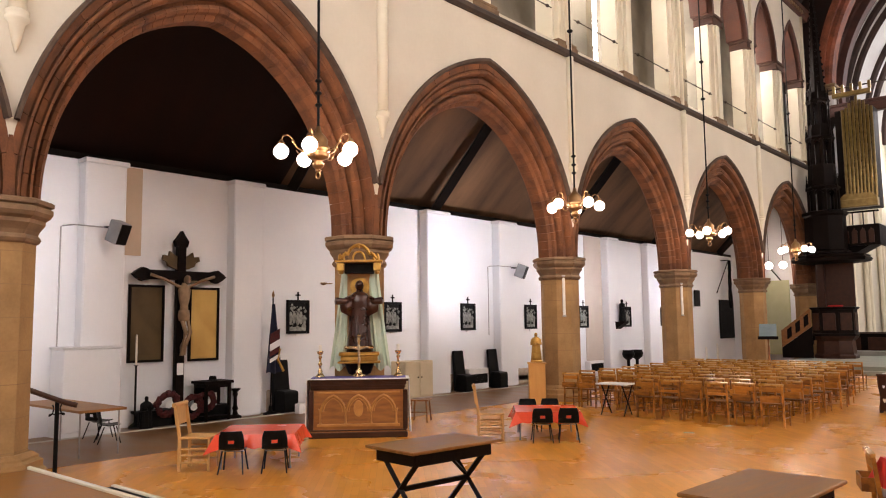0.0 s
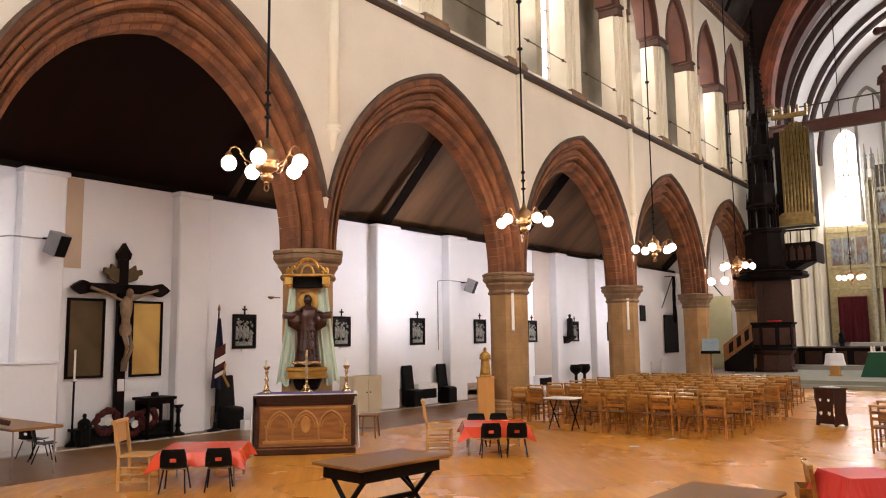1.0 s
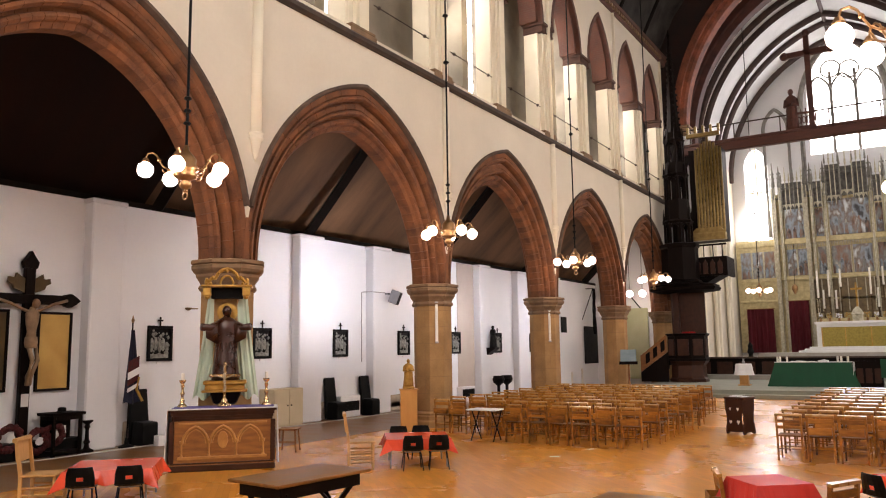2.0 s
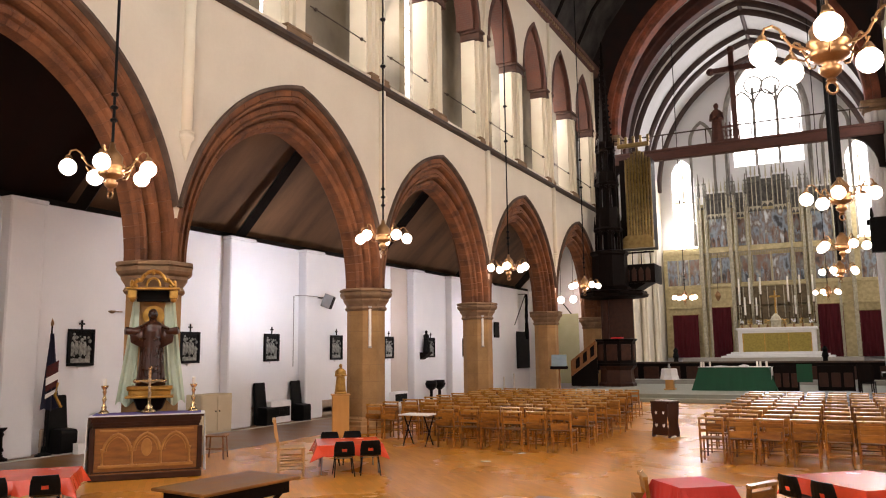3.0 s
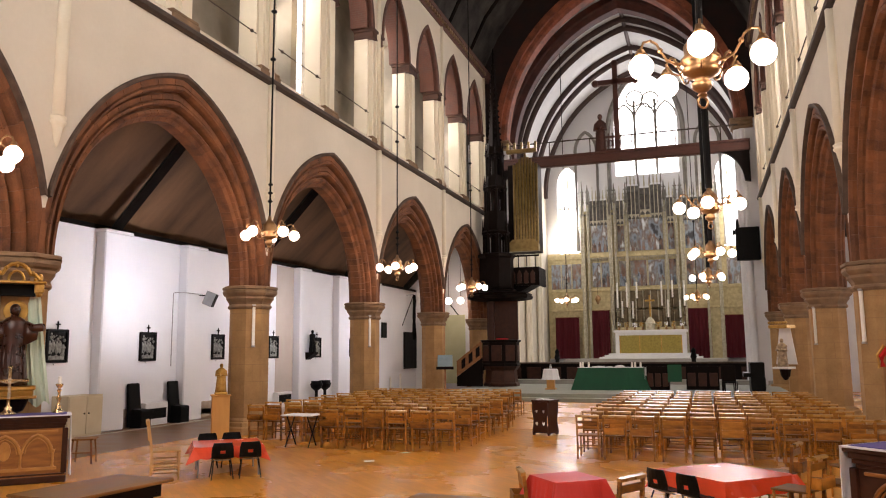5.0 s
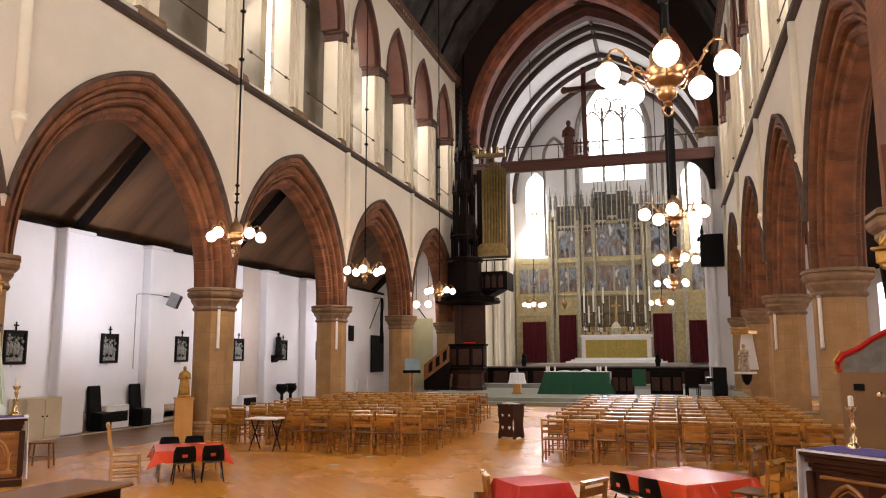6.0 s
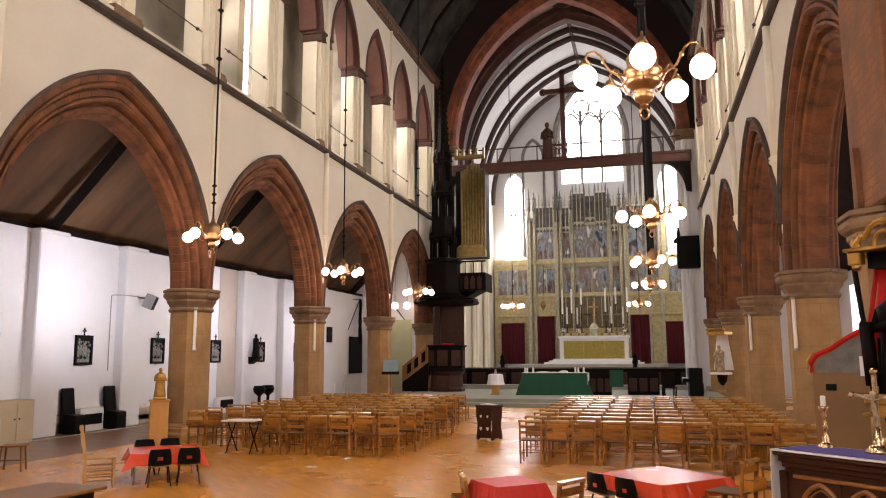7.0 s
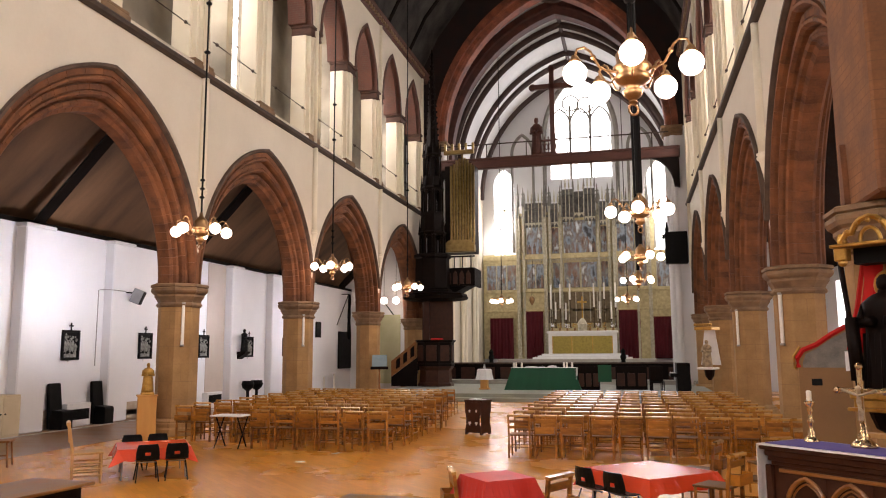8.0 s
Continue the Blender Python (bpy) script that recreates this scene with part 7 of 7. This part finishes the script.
def spire_tier(z0, z1, r, cap):
    for q in range(8):
        a = 2 * math.pi * q / 8 + 0.39
        bm = B()
        x, y = -0.15 + r * math.cos(a), r * math.sin(a)
        box(bm, x - 0.055, x + 0.055, y - 0.055, y + 0.055, z0, z1, 0.01)
        rod(bm, (x * 1.06, y * 1.06, z1), (x * 1.06, y * 1.06, z1 + 0.75), 0.07, 0.01, 5)
        part("spire_shaft", bm, DARKWOOD, spire)
        bm = B()
        b = a + math.pi / 4
        x2, y2 = -0.15 + r * math.cos(b), r * math.sin(b)
        w = math.hypot(x2 - x, y2 - y) / 2
        m2 = pose((x + x2) / 2, (y + y2) / 2, z1 - w * 1.3, 0, 0, math.degrees(math.atan2(y2 - y, x2 - x)))
        tube(bm, [m2 @ Vector((arc(w, w * 1.3, -1 + 2 * j / 8)[0], 0, arc(w, w * 1.3, -1 + 2 * j / 8)[1])) for j in range(9)], 0.05, 5)
        part("spire_arch", bm, DARKWOOD, spire)
    bm = B()
    lathe(bm, [(r * 0.45, z0), (r * 0.45, z1)], 8, c=(-0.15, 0, 0))
    lathe(bm, [(r + 0.05, z1), (r + 0.12, z1 + 0.1), (r + 0.02, z1 + 0.2), (r * 0.92, z1 + cap)], 8, c=(-0.15, 0, 0), sides_turn=0.39)
    part("spire_band", bm, DARKWOOD, spire)


spire_tier(6.40, 7.35, 0.60, 1.15)
spire_tier(8.50, 9.60, 0.50, 0.7)
spire_tier(10.3, 11.3, 0.40, 0.5)
bm = B()
lathe(bm, [(0.36, 11.8), (0.3, 12.2), (0.05, 16.6), (0.09, 16.7), (0.02, 17.0)], 8, c=(-0.15, 0, 0))
for q in range(14):
    for a in (0.4, 1.97, 3.54, 5.11):
        r = 0.32 - 0.02 * q
        ball(bm, (-0.15 + r * math.cos(a), r * math.sin(a), 12.2 + 0.3 * q), 0.06, 5)
part("spirelet", bm, DARKWOOD, t)

# organ case and gallery on the north side of the chancel arch
t = thing("organ_case", "dark carved organ case with gilded pipes on a bracketed gallery", "organ", pose(0.38, 0, 0))
bm = B()
box(bm, 0.05, 2.55, 26.9, 28.6, 5.50, 5.70, 0.03)
prism(bm, [(0.05, 4.30), (0.5, 4.30), (2.5, 5.35), (2.55, 5.50), (0.05, 5.50)], "y", 27.1, 28.5)
part("gallery_floor", bm, DARKWOOD, t)
bm = B()
box(bm, 0.05, 2.6, 26.82, 26.95, 5.15, 6.05, 0.02)
box(bm, 2.48, 2.6, 26.9, 28.5, 5.15, 6.05, 0.02)
part("gallery_front", bm, DARKWOOD, t)
for k in range(7):
    bm = B()
    c = 0.3 + 0.33 * k
    prism(bm, [(c - 0.11, 5.25), (c + 0.11, 5.25), (c + 0.11, 5.75), (c, 5.92), (c - 0.11, 5.75)], "y", 26.80, 26.83)
    part("gallery_panel", bm, OAKDARK, t)
for k in range(6):
    part("baluster", rod(B(), (0.3 + 0.42 * k, 26.9, 6.05), (0.3 + 0.42 * k, 26.9, 6.60), 0.025, n=6), DARKWOOD, t)
bm = B()
box(bm, 0.05, 2.6, 26.86, 26.94, 6.58, 6.66, 0.01)
part("gallery_rail", bm, DARKWOOD, t)
for k in range(9):
    x = 1.32 + 0.145 * k
    z0, z1 = 7.6 - 0.05 * abs(k - 4), 11.9 - 0.14 * abs(k - 4) - 0.05 * (k % 2)
    part("pipe", lathe(B(), [(0.022, z0 - 0.35), (0.064, z0), (0.064, z1)], 10, c=(x, 27.35, 0)), PIPEGOLD, t, "gilded organ pipe", smooth=True)
bm = B()
box(bm, 0.95, 2.52, 27.2, 27.6, 6.9, 7.25, 0.02)
prism(bm, [(0.95, 7.25), (2.52, 7.25), (2.3, 7.5), (1.2, 7.5)], "y", 27.22, 27.6)
part("pipe_shelf", bm, PIPEGOLD, t)
bm = B()
box(bm, 0.95, 2.5, 27.55, 28.5, 6.9, 11.4)
part("pipe_back", bm, DARKWOOD, t)
bm = B()
box(bm, 0.95, 2.52, 27.25, 27.45, 11.95, 12.15, 0.02)
for k in range(5):
    box(bm, 0.98 + 0.36 * k, 1.1 + 0.36 * k, 27.25, 27.4, 12.15, 12.5, 0.02)
part("cresting", bm, PIPEGOLD, t)

# hanging box monitor on the south respond
t = thing("hanging_cabinet", "black boxed case fixed high on the chancel pier", "cabinet", pose(12.0, 28.5, 7.2))
bm = B()
box(bm, 0.1, 1.15, -0.2, 0.3, -1.1, 0.45, 0.03)
part("case", bm, IRON, t)
part("finial", lathe(B(), [(0.06, 0.45), (0.1, 0.55), (0.02, 1.0)], 8, c=(0.2, 0, 0)), IRON, t)
bm = B()
for dx in (0, 0.6):
    box(bm, dx, dx + 0.1, 0.25, 0.7, 0.2, 0.4)
part("bracket", bm, IRON, t)

# ---- chancel screen wall, high altar, reredos ----
t = thing("chancel_screen", "low dark panelled screen wall before the chancel", "screen", pose(0, 30.4, 0.3))
bm = B()
box(bm, 0.2, W - 0.2, -0.12, 0.12, 0.0, 0.98, 0.01)
part("wall", bm, DARKWOOD, t)
bm = B()
box(bm, 0.2, W - 0.2, -0.18, 0.18, 0.98, 1.06, 0.015)
part("coping", bm, HOOD, t)
for k in range(12):
    c = 0.8 + 1.06 * k
    bm = B()
    box(bm, c - 0.38, c + 0.38, -0.15, -0.118, 0.2, 0.82, 0.015)
    part("panel", bm, OAKDARK, t)
for x in (3.1, 9.9):
    k = thing("screen_finial", "small dark carved figure on the screen wall", "finial", pose(x, 30.4, 1.36))
    part("knob", lathe(B(), [(0.12, 0), (0.1, 0.1), (0.16, 0.25), (0.1, 0.45), (0.13, 0.55), (0.03, 0.7)], 10), IRON, k)

for k, (w, yf) in enumerate(((3.3, 42.5), (3.0, 42.8), (2.75, 43.1))):
    bm = B()
    box(bm, 7.03 - w, 7.03 + w, yf, 44.6, 1.4 + 0.12 * k, 1.52 + 0.12 * k - 0.004 * (k == 2), 0.015)
    structure("altar_step", bm, MARBLE, "pale stone step below the high altar", category="step")
t = thing("high_altar", "white marble high altar with a gold damask frontal", "altar", pose(7.03, 44.0, 1.4))
bm = B()
box(bm, -2.3, 2.3, -0.6, 0.5, 0.0, 1.75, 0.02)
part("mensa_block", bm, MARBLE, t)
bm = B()
box(bm, -2.0, 2.0, -0.64, -0.60, 0.35, 1.55, 0.01)
part("frontal", bm, ALTARGOLD, t, "gold damask frontal")
for x in (-2.0, -0.7, 0.7, 2.0):
    bm = B()
    box(bm, x - 0.03, x + 0.03, -0.66, -0.62, 0.35, 1.55)
    part("orphrey", bm, GOLD, t)
bm = B()
box(bm, -2.4, 2.4, -0.7, 0.5, 1.75, 1.9, 0.02)
part("mensa", bm, LINEN, t)
bm = B()
box(bm, -2.2, 2.2, 0.2, 0.55, 1.9, 2.12, 0.02)
part("gradine", bm, GILTSTONE, t)
part("tabernacle", lathe(B(), [(0.30, 1.9), (0.30, 2.3), (0.36, 2.34), (0.24, 2.6), (0.06, 2.8)], 10, c=(0, 0, 0)), COLSTONE, t)
for x, z0, z1 in ((-2.16, 4.85, 6.6), (-1.52, 4.9, 6.62), (-0.84, 5.5, 6.64), (0.81, 4.95, 6.62), (1.52, 5.5, 6.66), (2.28, 4.9, 6.64), (-1.85, 4.15, 5.35), (-1.14, 4.12, 5.3), (1.19, 4.15, 5.36), (1.98, 4.12, 5.32)):
    t2 = thing("standing_candle", "tall white candle in a dark brass holder on the altar shelf", "candle", pose(7.03 + x, 44.42, 3.52), "high altar candles")
    z0, z1 = z0 - 3.52, z1 - 3.52
    part("holder", lathe(B(), [(0.14, 0), (0.05, 0.1), (0.035, z0 * 0.5), (0.08, z0 * 0.55), (0.035, z0 * 0.62), (0.04, z0 - 0.08), (0.11, z0)], 8), BRONZE, t2)
    part("wax", lathe(B(), [(0.055, z0), (0.055, z1)], 8), WAX, t2)
t2 = thing("high_altar_cross", "gilded cross standing over the tabernacle", "cross", pose(7.03, 44.42, 3.52))
bm = B()
box(bm, -0.05, 0.05, -0.04, 0.04, 0.0, 2.2)
box(bm, -0.33, 0.33, -0.04, 0.04, 1.75, 1.87)
part("cross", bm, GOLD, t2)
for i in range(9):
    x = 4.95 + 0.52 * i
    t2 = thing("flower_vase", "small vase of yellow and white flowers on the altar", "flowers", pose(x, 44.0 + 0.05, 3.3), "altar flowers")
    bm = B()
    rr = random.Random(i)
    for q in range(9):
        ball(bm, (rr.uniform(-0.14, 0.14), rr.uniform(-0.1, 0.1), 0.25 + rr.uniform(0, 0.3)), 0.05, 6)
    part("bouquet", bm, GILTPLAQUE if i % 2 else LINEN, t2)
    part("vase", lathe(B(), [(0.05, 0), (0.08, 0.1), (0.05, 0.22)], 8), BRASS, t2)

RY = 45.3
t = thing("reredos", "tall gilded stone reredos with painted panels, niches and pinnacles", "reredos", pose(0, RY, 0))
for x0, x1, y0, y1, zt in ((2.35, 12.1, 0.1, 0.6, 12.0), (-0.2, 2.35, 0.35, 0.75, 9.0), (12.1, W + 0.2, 0.35, 0.75, 9.0)):
    bm = B()
    box(bm, x0, x1, y0, y1, 1.4, zt)
    part("wall", bm, GILTSTONE, t)
for z, hh, pr in ((6.15, 0.22, 0.22), (8.55, 0.34, 0.20), (4.75, 0.15, 0.15)):
    bm = B()
    box(bm, 2.35, 12.1, 0.1 - pr, 0.12, z, z + hh, 0.02)
    box(bm, -0.1, 2.35, 0.25, 0.36, z, z + hh, 0.02)
    box(bm, 12.1, W + 0.1, 0.25, 0.36, z, z + hh, 0.02)
    part("cornice", bm, GILTSTONE, t)
bm = B()
for k in range(64):
    x = 2.4 + 0.152 * k
    prism(bm, [(x, 8.54), (x + 0.13, 8.54), (x + 0.065, 8.28)], "y", -0.02, 0.09)
tagged(part("pendant_fringe", bm, COLSTONE, t), kind="stuff")
COLX = [2.5, 2.9, 4.45, 4.8, 5.6, 8.25, 9.0, 9.35, 10.85, 11.7]
for x in COLX:
    wide = x in (2.5, 4.45, 9.35, 11.7)
    bm = B()
    w = 0.12 if wide else 0.06
    box(bm, x - w, x + w, -0.18, 0.1, 1.4, 11.6, 0.02)
    for s in (-1, 1):
        rod(bm, (x + s * w * 0.8, -0.2, 1.4), (x + s * w * 0.8, -0.2, 12.4), 0.035, n=6)
    for z in np.arange(2.2, 11.4, 1.2):
        box(bm, x - w - 0.03, x + w + 0.03, -0.23, -0.1, float(z), float(z) + 0.1, 0.01)
    c = part("column", bm, COLSTONE, t)
    bm = B()
    lathe(bm, [(0.17, 11.6), (0.2, 11.7), (0.12, 11.8), (0.10, 12.5), (0.14, 12.55), (0.02, 13.9 + 0.3 * (1 if wide else 0))], 6, c=(x, -0.05, 0))
    for z in (12.8, 13.1, 13.4):
        for s in (-1, 1):
            ball(bm, (x + s * 0.09, -0.05, z), 0.05, 5)
    part("pinnacle", bm, GREYSTONE, c)
# painted panels
PAN = [(3.1, 4.25, 8.95, 10.9, PAINT_A), (4.95, 5.42, 8.95, 10.8, PAINT_B), (5.78, 8.07, 8.95, 11.3, PAINT_A), (8.42, 8.82, 8.95, 10.8, PAINT_B), (9.55, 10.7, 8.95, 10.9, PAINT_A), (10.98, 11.5, 8.95, 10.9, PAINT_A),
       (3.1, 3.65, 6.45, 8.2, PAINT_A), (3.75, 4.3, 6.45, 8.2, PAINT_A), (4.98, 5.45, 6.45, 8.25, PAINT_B), (5.78, 6.85, 6.45, 8.25, PAINT_B), (7.0, 8.08, 6.45, 8.25, PAINT_A), (8.4, 8.85, 6.45, 8.25, PAINT_B), (9.55, 10.08, 6.45, 8.2, PAINT_B), (10.18, 10.7, 6.45, 8.2, PAINT_A), (10.98, 11.5, 6.45, 8.2, PAINT_A),
       (0.1, 0.75, 6.4, 8.2, PAINT_A), (0.85, 1.5, 6.4, 8.2, PAINT_A), (1.6, 2.25, 6.4, 8.2, PAINT_B), (12.2, 13.2, 6.4, 8.2, PAINT_A)]
for x0, x1, z0, z1, mt in PAN:
    y = 0.06 if x0 > 2.3 and x1 < 12.1 else 0.31
    bm = B()
    box(bm, x0, x1, y, y + 0.06, z0, z1)
    rr = random.Random(int(x0 * 100))
    n = max(2, int((x1 - x0) / 0.33))
    figs = []
    for i in range(n):
        fx = x0 + (x1 - x0) * (i + 0.5) / n + rr.uniform(-0.04, 0.04)
        fh = (z1 - z0) * rr.uniform(0.28, 0.62)
        figs.append(lathe(B(), [(0.12, 0), (0.1, fh * 0.5), (0.12, fh * 0.75), (0.04, fh * 0.85), (0.07, fh * 0.92), (0.03, fh)], 7, c=(fx, y, z0), squash=(1, 0.5)))
    p = part("painted_panel", bm, mt, t, "darkened painted panel")
    for fb in figs:
        part("relief_shape", fb, PAINT_B if mt is PAINT_A else PAINT_A, p)
    for xa in (x0 - 0.05, x1):
        bm = B()
        box(bm, xa, xa + 0.05, y - 0.08, y + 0.02, z0, z1, 0.01)
        part("panel_frame", bm, COLSTONE, p)
# canopies of hanging tracery
for x0, x1, zb, zt in ((3.05, 4.3, 10.9, 12.7), (4.95, 5.45, 10.9, 12.6), (5.75, 6.55, 11.2, 13.6), (6.6, 7.3, 11.5, 13.4), (7.35, 8.1, 11.2, 13.6), (8.4, 8.85, 10.9, 12.6), (9.5, 10.75, 10.9, 12.5), (10.95, 11.55, 10.9, 12.4)):
    n = max(2, int((x1 - x0) / 0.24))
    bm = B()
    box(bm, x0, x1, -0.30, 0.12, zt - 0.5, zt - 0.35, 0.02)
    box(bm, x0, x1, -0.05, 0.12, zb, zt)
    part("canopy", bm, SHADESTONE, t)
    for i in range(n + 1):
        x = x0 + (x1 - x0) * i / n
        bm = B()
        rod(bm, (x, -0.28, zb - 0.12), (x, -0.28, zt + 0.1), 0.032, n=6)
        rod(bm, (x, -0.28, zt + 0.1), (x, -0.28, zt + 0.75 + 0.3 * (i % 2)), 0.07, 0.008, 5)
        rod(bm, (x, -0.28, zb - 0.12), (x, -0.28, zb - 0.3), 0.03, 0.004, 5)
        part("canopy_shaft", bm, COLSTONE if i % 3 else GREYSTONE, t)
    bm = B()
    for i in range(n):
        xa, xb = x0 + (x1 - x0) * i / n, x0 + (x1 - x0) * (i + 1) / n
        prism(bm, [(xa, zb + 0.3), (xb, zb + 0.3), (xb, zb), ((xa + xb) / 2, zb + 0.22), (xa, zb)], "y", -0.30, -0.26)
    part("canopy_tracery", bm, COLSTONE, t)
# low niches behind the candles: a flat slab, recess shade put into its colour
for k in range(8):
    x = 5.05 + 0.5 * k
    bm = B()
    box(bm, x - 0.03, x + 0.03, -0.12, 0.1, 4.0, 6.1)
    part("niche_shaft", bm, COLSTONE, t)
bm = B()
box(bm, 4.6, 9.0, -0.05, 0.09, 3.9, 6.1)
part("niche_back", bm, mat("brown_gilt_recess_shade", (0.09, 0.062, 0.030), (0.22, 0.165, 0.085), 0.6, 5.0), t)
# maroon curtains between the columns
for x0, x1, zt in ((0.35, 2.05, 4.3), (2.85, 4.2, 4.75), (9.4, 10.95, 4.75), (11.75, 13.15, 4.25)):
    c = thing("sanctuary_curtain", "dark maroon hanging curtain beside the high altar", "curtain", pose(0, RY - 0.15, 0), "sanctuary curtains")
    bm = B()
    n = 26
    lo = [bm.verts.new((x0 + (x1 - x0) * j / n, 0.05 * math.sin(j * 1.7), 1.4)) for j in range(n + 1)]
    hi = [bm.verts.new((x0 + (x1 - x0) * j / n, 0.03 * math.sin(j * 1.7), zt)) for j in range(n + 1)]
    for j in range(n):
        bm.faces.new((lo[j], lo[j + 1], hi[j + 1], hi[j]))
    bmesh.ops.solidify(bm, geom=bm.faces[:], thickness=0.02)
    part("cloth", bm, MAROON, c)
    part("rail", rod(B(), (x0 - 0.05, 0.1, zt + 0.02), (x1 + 0.05, 0.1, zt + 0.02), 0.03, n=6), BRASS, c)
t = thing("sanctuary_lamp", "hanging brass sanctuary lamp on a chain", "lamp", pose(3.55, 44.2, 5.5))
part("bowl", lathe(B(), [(0.03, -0.35), (0.12, -0.2), (0.2, 0.0), (0.18, 0.15), (0.05, 0.3)], 10), BRASS, t)
part("chain", rod(B(), (0, 0, 0.3), (0, 0.9, 3.0), 0.015, n=5), IRON, t)
# rood figures on the beam: plain shapes
for x, h in ((5.95, 2.0), (6.78, 4.6)):
    bm = B()
    if h > 3:
        box(bm, -0.12, 0.12, -0.1, 0.1, 0.0, h)
        box(bm, -0.95, 0.95, -0.1, 0.1, h - 1.1, h - 0.85)
        for px, pz in ((-1.0, h - 0.97), (1.0, h - 0.97), (0, h)):
            ball(bm, (px, 0, pz), 0.2, 8)
    else:
        lofted_figure(bm, (0, 0, 0), h, 0.62)
    s = link_mesh("rood_figure" if h < 3 else "rood_cross", bm, REDWOOD, h < 3)
    s.matrix_world = pose(x, CH0 - 0.28, 11.98)
    tagged(s, "dark red-brown carved figure standing on the rood beam" if h < 3 else "large dark carved rood cross on the beam", "statue" if h < 3 else "cross")
t = thing("rood_cresting", "pierced dark carved panel beside the rood cross", "carving", pose(0, CH0 - 0.28, 11.98))
for z in (0.08, 0.75):
    bm = B()
    box(bm, 6.1, 6.95, -0.06, 0.06, z - 0.05, z + 0.05, 0.01)
    part("rail", bm, REDWOOD, t)
for k in range(5):
    bm = B()
    box(bm, 6.12 + 0.2 * k, 6.17 + 0.2 * k, -0.04, 0.04, 0.0, 0.95)
    part("upright", bm, REDWOOD, t)
for k in range(4):
    bm = B()
    tube(bm, [(6.245 + 0.2 * k + 0.075 * math.cos(a), 0, 0.42 + 0.16 * math.sin(a)) for a in np.linspace(0, 2 * math.pi, 11)], 0.025, 5)
    part("quatrefoil", bm, REDWOOD, t)
# statue on a south pier with white hanging
S3 = pose(W - 0.12, 20.28, -0.1, 0, 0, -30)
bm = B()
lofted_figure(bm, (0, -0.25, 1.42), 1.0, 0.40)
s = link_mesh("pier_statue", bm, POLYCHROME, True)
s.matrix_world = S3
tagged(s, "pale painted statue on a pier bracket with white hanging", "statue")
t = thing("pier_bracket", "white bracket and gilded canopy fixed to a pier", "bracket", S3)
bm = B()
box(bm, -0.28, 0.28, -0.5, 0.15, 1.34, 1.42, 0.02)
part("shelf", bm, MARBLE, t)
part("corbel", lathe(B(), [(0.05, 0.95), (0.16, 1.1), (0.2, 1.34)], 10, c=(0, -0.1, 0)), DARKWOOD, t)
bm = B()
box(bm, -0.34, 0.34, -0.5, 0.2, 2.78, 2.9, 0.02)
for i in range(7):
    ball(bm, (-0.3 + 0.1 * i, -0.48, 2.98), 0.055, 6)
part("canopy", bm, GOLD, t)
bm = B()
prism(bm, [(-0.2, 2.78), (0.2, 2.78), (0.38, 1.5), (-0.38, 1.5)], "y", 0.05, 0.08)
part("hanging", bm, LINEN, t)
